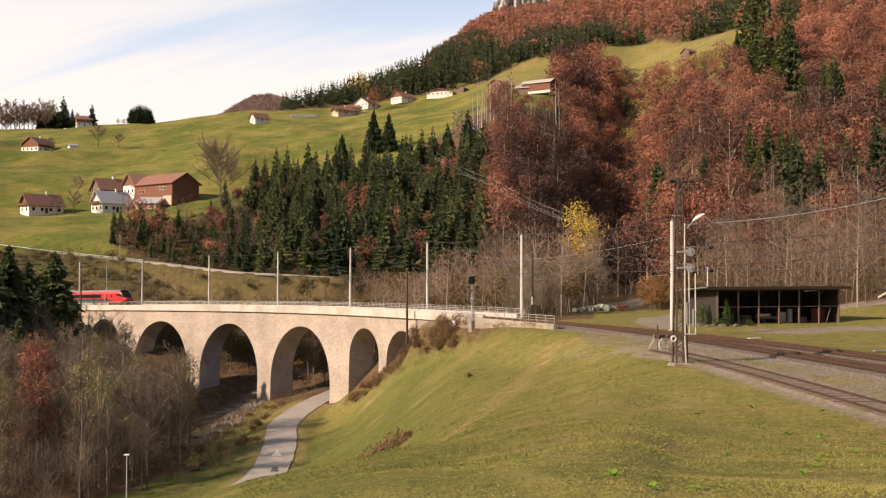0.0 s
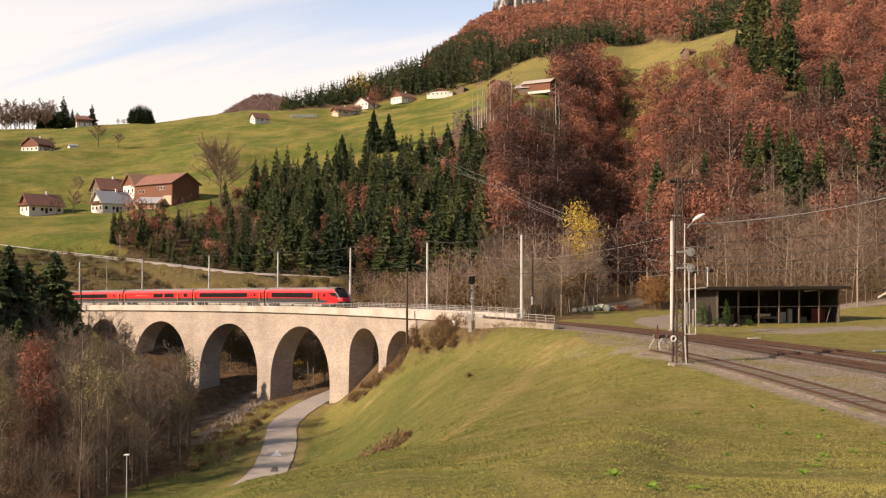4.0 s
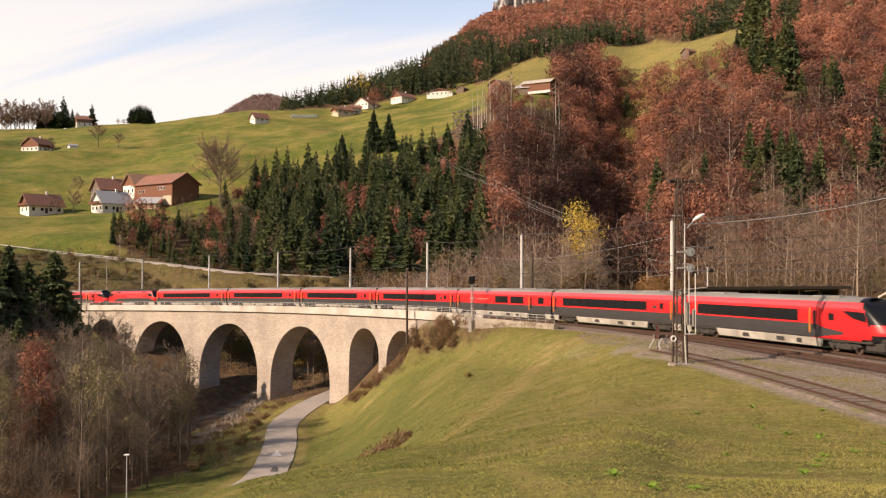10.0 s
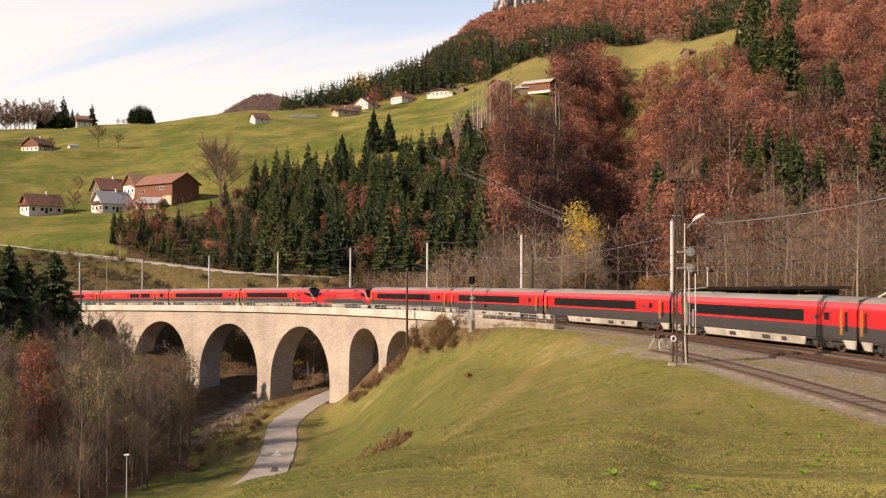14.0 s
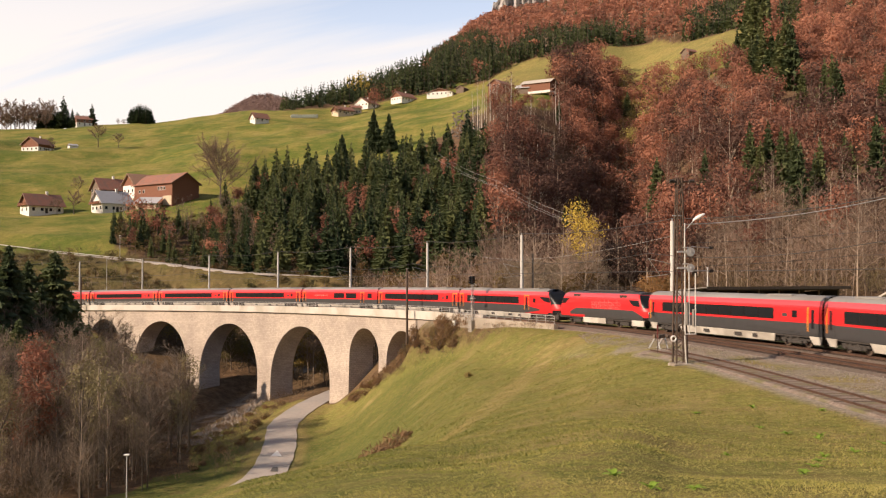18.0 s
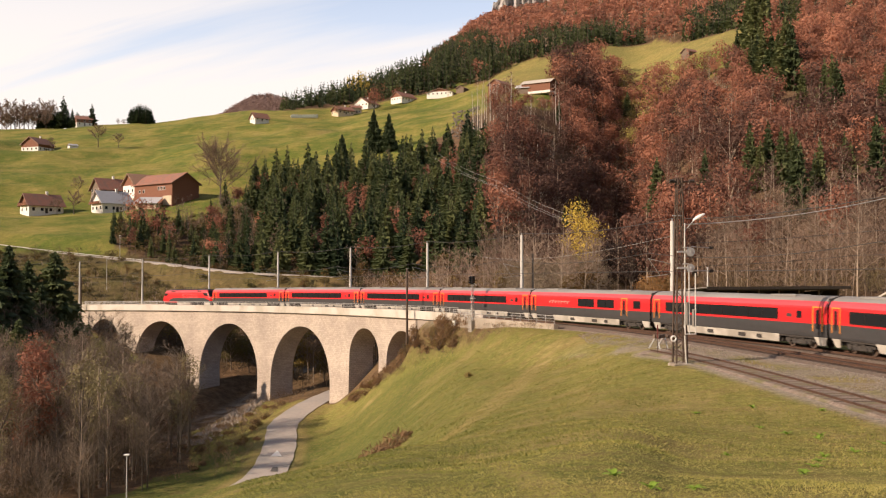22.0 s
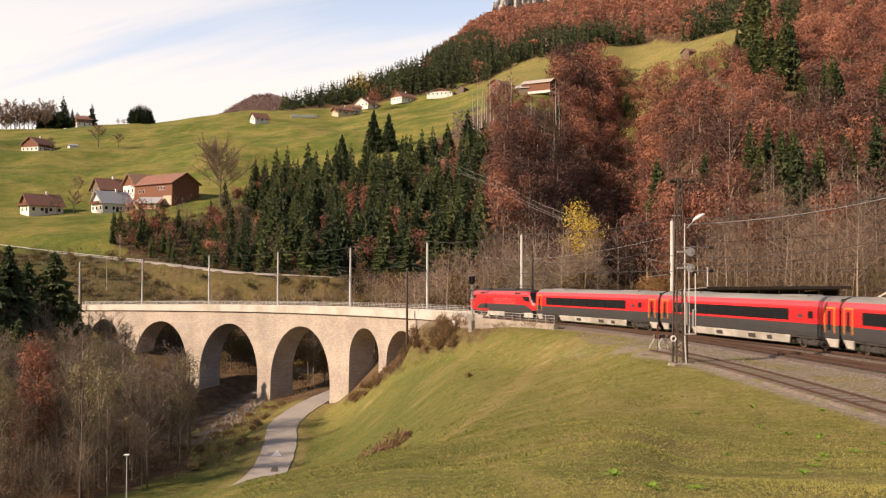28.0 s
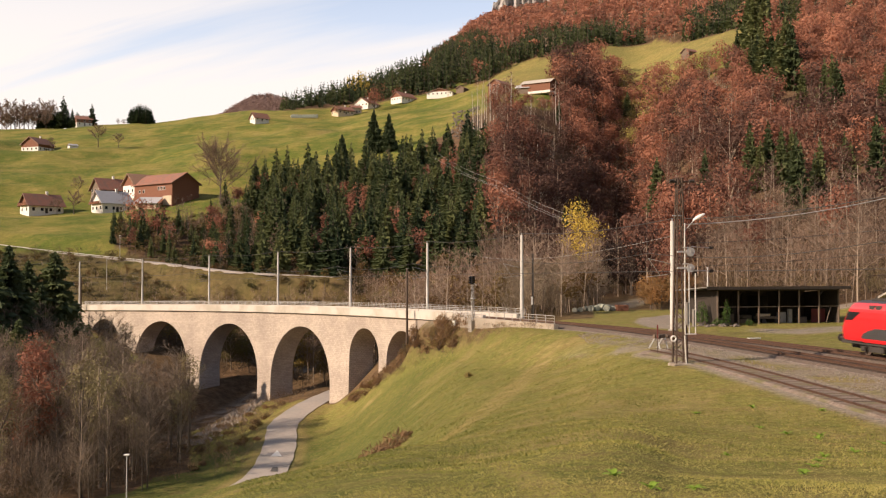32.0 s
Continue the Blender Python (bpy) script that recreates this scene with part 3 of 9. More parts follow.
def build_ground():
    az = np.concatenate([np.linspace(-180, -62, 24), np.linspace(-60, -29, 26), np.linspace(-28.5, 28.5, 270), np.linspace(29, 60, 26), np.linspace(62, 180, 24)])
    rg = np.concatenate([np.geomspace(0.6, 12, 18)[:-1], np.arange(12, 60, 0.9), np.arange(60, 265, 1.15), np.geomspace(265, 4000, 150)])
    A, R = np.meshgrid(np.radians(az), rg, indexing="ij")
    X, Y = R * np.sin(A), R * np.cos(A)
    x, y = X.ravel(), Y.ravel()
    z = height(x, y)
    na, nr = A.shape
    idx = np.arange(na * nr).reshape(na, nr)
    q = np.stack([idx[:-1, :-1], idx[:-1, 1:], idx[1:, 1:], idx[1:, :-1]], -1).reshape(-1, 4)
    me = bpy.data.meshes.new("ground")
    nv, nf = len(x) + 1, len(q) + na - 1
    co = np.empty((nv, 3))
    co[:-1, 0], co[:-1, 1], co[:-1, 2] = x, y, z
    co[-1] = (0, 0, 4.75)
    fan = np.stack([np.full(na - 1, nv - 1), idx[:-1, 0], idx[1:, 0]], -1)
    me.vertices.add(nv)
    me.vertices.foreach_set("co", co.ravel())
    loops = np.concatenate([q.ravel(), fan.ravel()])
    me.loops.add(len(loops))
    me.loops.foreach_set("vertex_index", loops.astype(np.int32))
    me.polygons.add(nf)
    st = np.concatenate([np.arange(len(q)) * 4, len(q) * 4 + np.arange(na - 1) * 3])
    me.polygons.foreach_set("loop_start", st.astype(np.int32))
    me.update(calc_edges=True)
    me.polygons.foreach_set("use_smooth", [True] * nf)

    def attribute(name, v):
        at = me.attributes.new(name, "FLOAT", "POINT")
        at.data.foreach_set("value", np.append(np.clip(v, 0, 1), 0.0))
    r = np.hypot(x, y)
    a = np.degrees(np.arctan2(x, y))
    lat, s = line_near(x, y)
    attribute("far", smooth(r, 120, 300) * np.where((a > -8) & (r < 260), 0.0, 1.0))
    wd = in_wood(x, y)
    bank = ((r > 215) & (r < 320) & (a < 8) & (lat < -5)).astype(float) * np.clip(1.0 + wave(x, y, 25, 8) * 0.4, 0, 1)
    under = ((lat < 3.5) & (lat > -70) & (z < -6) & (a < 3)).astype(float) * 0.95
    gp, _ = poly_dist(x, y, [(27.5, 164.0), (31.0, 170.0), (35.0, 178.0), (40.5, 190.0)])
    gap = (1 - smooth(gp, 2.4, 5.5)) * np.clip(0.8 + wave(x, y, 4, 20) * 0.5, 0, 1)
    # shade at the side valley's mouth, put in as dark leaf litter
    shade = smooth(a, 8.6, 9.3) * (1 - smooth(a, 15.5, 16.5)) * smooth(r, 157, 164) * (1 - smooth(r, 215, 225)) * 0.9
    behind = ((lat < -10) & (a > -3) & (a < 9.2) & (r > 136) & (r < 265)).astype(float) * 0.85
    brow = ((s > -57) & (s < -16) & (lat > 2.2)).astype(float) * (1 - smooth(lat, 4.2, 6.8)) * np.clip(0.75 + wave(x, y, 4, 79) * 0.4, 0, 1)
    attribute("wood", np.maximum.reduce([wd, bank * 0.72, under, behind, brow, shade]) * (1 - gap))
    dr, _ = poly_dist(x, y, RIVER)
    ds, _ = poly_dist(x, y, SIDING)
    sec = np.array([second_lat(v) for v in s])
    yard = (1 - smooth(np.abs(lat - sec * 0.5), 2.2 + sec * 0.5, 3.6 + sec * 0.5)) + (1 - smooth(ds, 1.5, 2.6))
    strip = smooth(s, 12, 26) * ((lat > 3) & (lat < 12)).astype(float) * np.clip(0.5 + wave(x, y, 6, 14) * 0.9, 0, 1)
    pd, _ = poly_dist(x, y, PATH)
    onl = ((s > -44) | (s < -176)).astype(float)
    st = np.maximum.reduce([(1 - smooth(dr, 1.0, 4.5)) * np.clip(0.5 + wave(x, y, 5, 17), 0, 1), np.clip(yard, 0, 1) * onl, strip * 0.85, (1 - smooth(pd, 2.2, 3.0))])
    fd, _ = poly_dist(x, y, [(38.5, 104.5), (46.0, 106.5), (54.0, 105.0), (70.0, 98.0)])
    st = np.maximum(st, gap)
    st = np.maximum(st, (1 - smooth(fd, 2.6, 5.2)) * np.clip(0.85 + wave(x, y, 5, 19) * 0.4, 0, 1))
    attribute("stones", st)
    td, _ = poly_dist(x, y, [(11.7, 97.0), (8.3, 88.0), (5.3, 76.0), (2.6, 65.0), (0.3, 58.5), (-3.0, 62.0)])
    pd2, _ = poly_dist(x, y, [(0.4, 31.0), (1.2, 26.0), (1.4, 19.6), (1.5, 13.0)])
    trod = np.maximum((1 - smooth(td, 0.4, 1.8)) * 1.0, (1 - smooth(pd2, 0.15, 0.45)) * 0.75) * np.clip(0.7 + wave(x, y, 3, 18) * 0.4, 0, 1)
    straw = (1 - smooth(np.hypot((x - 5.4) / 1.5, (y - 18.6) / 1.0), 0.2, 1.2)) * np.clip(0.75 + wave(x, y, 0.9, 28) * 0.5, 0, 1)
    rr, _ = poly_dist(x, y, ROAD)
    high = ((r > 640) & (a > 3)).astype(float) * 0.5
    attribute("dry", np.maximum.reduce([np.clip(wave(x, y, 14, 31) * 0.5 + wave(x, y, 4, 32) * 0.3 - 0.08 + 0.30 * smooth(x, -4, 9) * (1 - smooth(r, 45, 75)) - 0.25 * (1 - smooth(x, -16, 0)), 0, 0.75), high, (1 - smooth(np.abs(rr - 3.0), 0.2, 1.4)) * 0.6, trod, straw]))
    attribute("lush", (1 - smooth(x, -10, 19)) * (1 - smooth(r, 130, 160)) * np.clip(0.88 + wave(x, y, 11, 36) * 0.35, 0, 1))
    me.materials.append(ground_mat())
    ob = new("ground", me)
    tagged(ob, "autumn meadow slopes and wooded valley ground", "ground", kind="structure")
    return ob


build_ground()


def ground_z(x, y):
    return float(height(np.array([x]), np.array([y]))[0])


def ribbon(name, pts, width, material, label, category, z_of=None, thick=0.12, lift=0.05, kind="structure"):
    """A paved strip that follows a line over the ground."""
    P = []
    for i in range(len(pts) - 1):
        n = max(2, int(math.dist(pts[i], pts[i + 1]) / 2.0))
        for k in range(n):
            t = k / n
            P.append((pts[i][0] * (1 - t) + pts[i + 1][0] * t, pts[i][1] * (1 - t) + pts[i + 1][1] * t))
    P.append(pts[-1])
    P = np.array(P)
    for _ in range(6):
        P[1:-1] = (P[:-2] + 2 * P[1:-1] + P[2:]) / 4
    T = np.gradient(P, axis=0)
    T /= np.linalg.norm(T, axis=1)[:, None]
    N = np.stack([-T[:, 1], T[:, 0]], 1)
    vs, fs = [], []
    zc = height(P[:, 0], P[:, 1], True)
    for k in range(4):
        zc[1:-1] = (zc[:-2] + 2 * zc[1:-1] + zc[2:]) / 4
    for i, p in enumerate(P):
        w = width / 2 * (1 + 0.03 * math.sin(i * 1.7))
        for off, dz in ((-w, -thick), (-w, 0), (0, 0.04), (w, 0), (w, -thick)):
            q = p + N[i] * off
            vs.append((q[0], q[1], zc[i] + lift + dz))
    for i in range(len(P) - 1):
        for k in range(4):
            a = i * 5 + k
            fs.append((a, a + 5, a + 6, a + 1))
    ob = new(name, mesh_from(name, vs, fs, material, smooth=False))
    return tagged(ob, label, category, kind=kind)


ribbon("road", ROAD, 4.6, M["asphalt"], "grey asphalt lane leading under the viaduct", "road", lift=0.10, thick=0.4)
ribbon("upper_road", UPPER_ROAD, 4.5, M["asphalt"], "grey asphalt hill road behind the viaduct", "road", lift=0.12, thick=0.5)
# ------------------------------------------------------------------ viaduct


def stone_mat(name, c1, c2, joint):
    """Coursed limestone with narrow joints, along the wall's own run and height."""
    m = bpy.data.materials.new(name)
    m.use_nodes = True
    nt = m.node_tree
    n, ln = nt.nodes.new, nt.links.new
    b = nt.nodes["Principled BSDF"]
    b.inputs["Roughness"].default_value = 0.92
    uv = n("ShaderNodeUVMap")
    uv.uv_map = "wall"
    br = n("ShaderNodeTexBrick")
    br.inputs["Scale"].default_value = 1.0
    br.inputs["Mortar Size"].default_value = 0.022
    br.inputs["Mortar Smooth"].default_value = 0.3
    br.inputs["Brick Width"].default_value, br.inputs["Row Height"].default_value = 0.62, 0.34
    br.inputs["Color1"].default_value = (*c1, 1)
    br.inputs["Color2"].default_value = (*c2, 1)
    br.inputs["Mortar"].default_value = (*joint, 1)
    br.inputs["Bias"].default_value = -0.1
    ln(uv.outputs[0], br.inputs[0])
    nz = n("ShaderNodeTexNoise")
    nz.inputs["Scale"].default_value, nz.inputs["Detail"].default_value = 0.18, 6
    ln(uv.outputs[0], nz.inputs[0])
    rp = n("ShaderNodeValToRGB")
    rp.color_ramp.elements[0].position, rp.color_ramp.elements[1].position = 0.35, 0.7
    rp.color_ramp.elements[0].color, rp.color_ramp.elements[1].color = (1.08, 1.06, 1.02, 1), (0.80, 0.78, 0.76, 1)
    ln(nz.outputs[0], rp.inputs[0])
    mx = n("ShaderNodeMix")
    mx.data_type, mx.blend_type = "RGBA", "MULTIPLY"
    mx.inputs[0].default_value = 1.0
    ln(br.outputs[0], mx.inputs[6])
    ln(rp.outputs[0], mx.inputs[7])
    ln(mx.outputs[2], b.inputs["Base Color"])
    bp = n("ShaderNodeBump")
    bp.inputs["Strength"].default_value, bp.inputs["Distance"].default_value = 0.6, 0.04
    ln(br.outputs[0], bp.inputs["Height"])
    ln(bp.outputs[0], b.inputs["Normal"])
    return m


M["coursed"] = stone_mat("coursed_limestone", (0.49, 0.42, 0.36), (0.38, 0.325, 0.28), (0.33, 0.28, 0.24))
# vault stone a touch darker and bluer: arch shade put into its colour
M["coursed_shade"] = stone_mat("coursed_grey_shade", (0.45, 0.41, 0.395), (0.35, 0.32, 0.31), (0.25, 0.23, 0.22))
HALF = 2.3
# each arch: where it opens and closes along the line, and the crown's height over the rails
ARCHES = ((-163.3, -151.6, -3.0), (-145.6, -125.4, -3.3), (-120.5, -99.1, -3.4), (-94.3, -73.0, -3.35), (-66.4, -56.2, -3.0), (-53.6, -43.6, -2.95))
V0, V1 = -174.0, -22.0


def intrados(s):
    """The opening's top at s, or None inside a pier."""
    for a, b, crown in ARCHES:
        if a < s < b:
            r = (b - a) / 2
            x = (s - (a + b) / 2) / r
            return crown - r * (1 - math.sqrt(max(0.0, 1 - x * x)))
    return None


def sweep(prof, s0, s1, step=1.0):
    """A closed (lat, z) outline carried along the line, as vertices and faces."""
    n = max(2, int((s1 - s0) / step) + 1)
    vs, fs, k = [], [], len(prof)
    for i in range(n):
        s = s0 + (s1 - s0) * i / (n - 1)
        for lat, z in prof:
            p, _ = line_at(s, lat, z)
            vs.append(p[:])
    for i in range(n - 1):
        for j in range(k):
            a, b = i * k + j, i * k + (j + 1) % k
            fs.append((a, b, b + k, a + k))
    fs.append(tuple(range(k))[::-1])
    fs.append(tuple((n - 1) * k + j for j in range(k)))
    return vs, fs


def build_viaduct():
    v = thing("viaduct", "pale limestone railway viaduct with six round arches", "viaduct", kind="structure")
    # the places along the wall: dense within arches, with doubled places at the springings
    marks = []
    s = V0
    while s < V1:
        marks.append(s)
        s += 0.8
    for a, b, c in ARCHES:
        marks += [a + (b - a) * (0.5 - 0.5 * math.cos(math.pi * k / 28)) for k in range(29)]
    marks = sorted(set(round(m, 3) for m in marks))
    BOT, TOP = -27.0, -1.0
    cols = []                                  # (s, bottom) with two entries at a pier's edge
    for m in marks:
        edge = [i for i, (a, b, c) in enumerate(ARCHES) if abs(m - a) < 2e-3 or abs(m - b) < 2e-3]
        if edge:
            a, b, c = ARCHES[edge[0]]
            spring = c - (b - a) / 2
            cols += [(m, BOT), (m, spring)] if abs(m - a) < 2e-3 else [(m, spring), (m, BOT)]
        else:
            z = intrados(m)
            cols.append((m, BOT if z is None else z))
    # the two faces of the wall
    for name, lat in (("spandrel_wall", HALF), ("spandrel_wall", -HALF)):
        vs, fs, uvs = [], [], []
        for s_, z in cols:
            for zz in (z, TOP):
                p, _ = line_at(s_, lat * (1.0 + 0.010 * (-1.0 - zz)), zz)
                vs.append(p[:])
                uvs.append((s_, zz))
        for i in range(len(cols) - 1):
            if cols[i + 1][0] - cols[i][0] > 1e-4:
                fs.append((2 * i, 2 * i + 2, 2 * i + 3, 2 * i + 1))
        me = mesh_from(name, vs, fs, M["coursed"])
        lay = me.uv_layers.new(name="wall")
        for lp in me.loops:
            lay.data[lp.index].uv = uvs[lp.vertex_index]
        piece(name, me, v, Matrix())
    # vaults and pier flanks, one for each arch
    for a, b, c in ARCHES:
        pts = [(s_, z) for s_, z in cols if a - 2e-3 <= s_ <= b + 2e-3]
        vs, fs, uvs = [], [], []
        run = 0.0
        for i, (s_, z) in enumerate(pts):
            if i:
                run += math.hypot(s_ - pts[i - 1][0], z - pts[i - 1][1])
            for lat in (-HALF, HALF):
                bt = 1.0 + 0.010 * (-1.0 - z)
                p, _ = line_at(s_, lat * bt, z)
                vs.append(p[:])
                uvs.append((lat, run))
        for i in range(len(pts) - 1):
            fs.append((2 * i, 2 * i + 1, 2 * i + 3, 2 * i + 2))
        me = mesh_from("vault", vs, fs, M["coursed_shade"])
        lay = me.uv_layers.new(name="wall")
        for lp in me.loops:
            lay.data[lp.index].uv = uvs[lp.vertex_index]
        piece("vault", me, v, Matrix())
    # deck slab with its overhanging edge, and the trough that holds the ballast
    deck = new("deck", mesh_from("deck", *sweep([(2.86, 0.42), (2.86, -0.84), (2.5, -0.9), (2.3, -1.02), (-2.3, -1.02), (-2.45, -0.95), (-2.72, -0.62), (-2.72, 0.42), (-2.4, 0.42), (-2.4, -0.55), (2.4, -0.55), (2.4, 0.42)], V0, V1, 1.5), M["deck"]))
    deck.parent = v
    deck["label"] = "pale concrete deck slab with overhanging edge"
    # the near-side edge carries on over the bank to the end of the handrail
    wing = new("wing_wall", mesh_from("wing_wall", *sweep([(3.5, 0.0), (3.5, -1.5), (2.9, -1.5), (2.9, 0.0)], -31.0, -2.0, 1.5), M["masonry"]))
    wing.parent = v
    tower = new("abutment", mesh_from("abutment", *sweep([(2.5, -1.0), (2.5, -14), (-2.5, -14), (-2.5, -1.0)], -44.0, V1, 1.5), M["coursed"]))
    tower.parent = v


build_viaduct()


def railing(name, lat, s0, s1, z0, label, step=2.0, h=1.0):
    """A tubular handrail: posts, top rail and two middle rails."""
    r = thing(name, label, "railing", group="viaduct railings")
    n = int((s1 - s0) / step)
    bm = bmesh.new()
    box(bm, -0.03, -0.03, 0, 0.03, 0.03, h)
    me = bpy.data.meshes.new("post")
    bm.to_mesh(me)
    bm.free()
    me.materials.append(M["steel"])
    for i in range(n + 1):
        piece("post", me, r, line_pose(s0 + (s1 - s0) * i / n, lat, z0))
    for k, z in enumerate((h, h * 0.66, h * 0.33)):
        w = 0.03 if k == 0 else 0.02
        ob = new("rail_tube", mesh_from("rail_tube", *sweep([(lat - w, z0 + z - w), (lat + w, z0 + z - w), (lat + w, z0 + z + w), (lat - w, z0 + z + w)], s0, s1, 2.0), M["steel"]))
        ob.parent = r
    return r


railing("railing", 2.6, -172, -30, 0.42, "low grey tubular handrail along the near edge of the viaduct", 2.5, 0.75)
railing("railing", -2.6, -172, -20, 0.42, "low grey tubular handrail along the far edge of the viaduct", 2.5, 0.75)
railing("railing", 3.3, -30, -2.2, 0.0, "grey tubular handrail at the end of the viaduct", 2.0, 0.95)

# ------------------------------------------------------------------ permanent way


def rail_profile(lat, z):
    return [(lat - 0.065, z - 0.16), (lat + 0.065, z - 0.16), (lat + 0.065, z - 0.14), (lat + 0.012, z - 0.12), (lat + 0.012, z - 0.04), (lat + 0.036, z - 0.03), (lat + 0.036, z), (lat - 0.036, z), (lat - 0.036, z - 0.03), (lat - 0.012, z - 0.04), (lat - 0.012, z - 0.12), (lat - 0.065, z - 0.14)]


def track_bed(name, label, lat_of, s0, s1, sleepers=True):
    tr = thing(name, label, "railway track", kind="structure")
    n = max(2, int((s1 - s0) / 2.0) + 1)

    def strip(pname, prof, material):
        vs, fs, k = [], [], len(prof)
        for i in range(n):
            s = s0 + (s1 - s0) * i / (n - 1)
            for lat, z in prof:
                vs.append(line_at(s, lat + lat_of(s), z)[0][:])
        for i in range(n - 1):
            for j in range(k):
                a, b = i * k + j, i * k + (j + 1) % k
                fs.append((a, b, b + k, a + k))
        ob = new(pname, mesh_from(pname, vs, fs, material))
        ob.parent = tr
    strip("ballast_bed", [(-2.35, -0.66), (-1.5, -0.20), (1.5, -0.20), (2.35, -0.66)], M["ballast"])
    for lat in (-0.75, 0.75):
        strip("rail", rail_profile(lat, 0.0), M["rail"])
    if sleepers:
        bm = bmesh.new()
        box(bm, -0.12, -1.25, -0.32, 0.12, 1.25, -0.155, 0.02)
        me = bpy.data.meshes.new("sleeper")
        bm.to_mesh(me)
        bm.free()
        me.materials.append(M["sleeper"])
        s = max(s0, -42.0)
        while s < min(s1, 72.0):
            piece("sleeper", me, tr, line_pose(s, lat_of(s)))
            s += 0.62
    return tr


track_bed("main_track", "rusty main line rails on brown ballast", lambda s: 0.0, -560.0, 500.0)
track_bed("yard_track", "second rusty track leaving the main line at a turnout", second_lat, 0.0, 200.0)


M["ballast_dirt"] = mat("ballast_dirt", (0.30, 0.235, 0.19), 0.95, col2=(0.13, 0.095, 0.072), scale=4.0, bump=0.8, stain=(0.155, 0.14, 0.055), stain_scale=0.5)


def build_siding():
    tr = thing("siding_track", "worn siding with rusty rails in gravel and grass", "railway track", kind="structure")
    P = []
    for i in range(len(SIDING) - 1):
        n = max(2, int(math.dist(SIDING[i], SIDING[i + 1])))
        P += [np.array(SIDING[i]) * (1 - k / n) + np.array(SIDING[i + 1]) * k / n for k in range(n)]
    P = np.array(P)
    for _ in range(20):
        P[1:-1] = (P[:-2] + 2 * P[1:-1] + P[2:]) / 4
    T = np.gradient(P, axis=0)
    T /= np.linalg.norm(T, axis=1)[:, None]
    Z = np.array([ground_z(*p) for p in P])
    for _ in range(12):
        Z[1:-1] = (Z[:-2] + 2 * Z[1:-1] + Z[2:]) / 4
    Z = Z + 0.16

    def strip(name, prof, material):
        vs, fs, k = [], [], len(prof)
        for i, p in enumerate(P):
            for lat, z in prof:
                vs.append((p[0] - T[i][1] * lat * -1, p[1] + T[i][0] * lat * -1, Z[i] + z))
        for i in range(len(P) - 1):
            for j in range(k):
                a, b = i * k + j, i * k + (j + 1) % k
                fs.append((a, b, b + k, a + k))
        ob = new(name, mesh_from(name, vs, fs, material))
        ob.parent = tr
    strip("gravel_bed", [(-1.6, -0.32), (-1.25, -0.115), (1.25, -0.115), (1.6, -0.32)], M["ballast_dirt"])
    for lat in (-0.75, 0.75):
        strip("rail", rail_profile(lat, 0.0), M["rail"])
    bm = bmesh.new()
    box(bm, -0.12, -1.25, -0.25, 0.12, 1.25, -0.095, 0.02)
    me = bpy.data.meshes.new("sleeper")
    bm.to_mesh(me)
    bm.free()
    me.materials.append(M["sleeper_old"])
    d = 0.0
    for i in range(1, min(len(P), 62)):
        d += float(np.linalg.norm(P[i] - P[i - 1]))
        if d > 0.62:
            d = 0.0
            piece("sleeper", me, tr, Matrix.Translation((P[i][0], P[i][1], Z[i])) @ Matrix.Rotation(math.atan2(T[i][1], T[i][0]), 4, "Z"))
    return P, Z


build_siding()

# ------------------------------------------------------------------ overhead line: masts and wires
MASTS = (-175.0, -150.4, -125.3, -100.4, -75.2, -49.9, -21.9, 11.7)


def build_mast(s, top, lat=-3.2, r=0.30):
    m = thing("catenary_mast", "slim round pale concrete catenary mast beside the track", "mast", "catenary masts", at=line_pose(s, lat, -0.55))
    bm = bmesh.new()
    rod(bm, (0, 0, 0), (0, 0, top + 0.55), r * 0.80, r * 0.55, 14)
    part("shaft", bm, M["pole"], m)
    bm = bmesh.new()
    rod(bm, (0, 0, 0), (0, 0, 0.5), 0.45, 0.42, 12)
    part("base", bm, M["concrete"], m)
    bm = bmesh.new()
    rod(bm, (0, 0, 7.3), (0, -2.9, 7.9), 0.035, 0.035, 6)
    rod(bm, (0, 0, 6.3), (0, -2.9, 6.0), 0.03, 0.03, 6)
    rod(bm, (0, -1.5, 6.14), (0, -2.9, 7.9), 0.025, 0.025, 6)
    part("cantilever", bm, M["steel"], m)
    for z in (7.35, 6.29):
        bm = bmesh.new()
        rod(bm, (0, -0.26, z), (0, -0.66, z), 0.03, 0.03, 6)
        for k in range(4):
            rod(bm, (0, -0.28 - 0.09 * k, z), (0, -0.33 - 0.09 * k, z), 0.07, 0.07, 8)
        part("insulator", bm, M["rust"], m)
    bm = bmesh.new()
    rod(bm, (0, 0, top + 0.55), (0, 0, top + 0.85), 0.05, 0.04, 6)
    part("top_pin", bm, M["steel"], m)
    return m


for s_ in MASTS:
    build_mast(s_, 11.3, r=0.30 if s_ < -30 else 0.34)


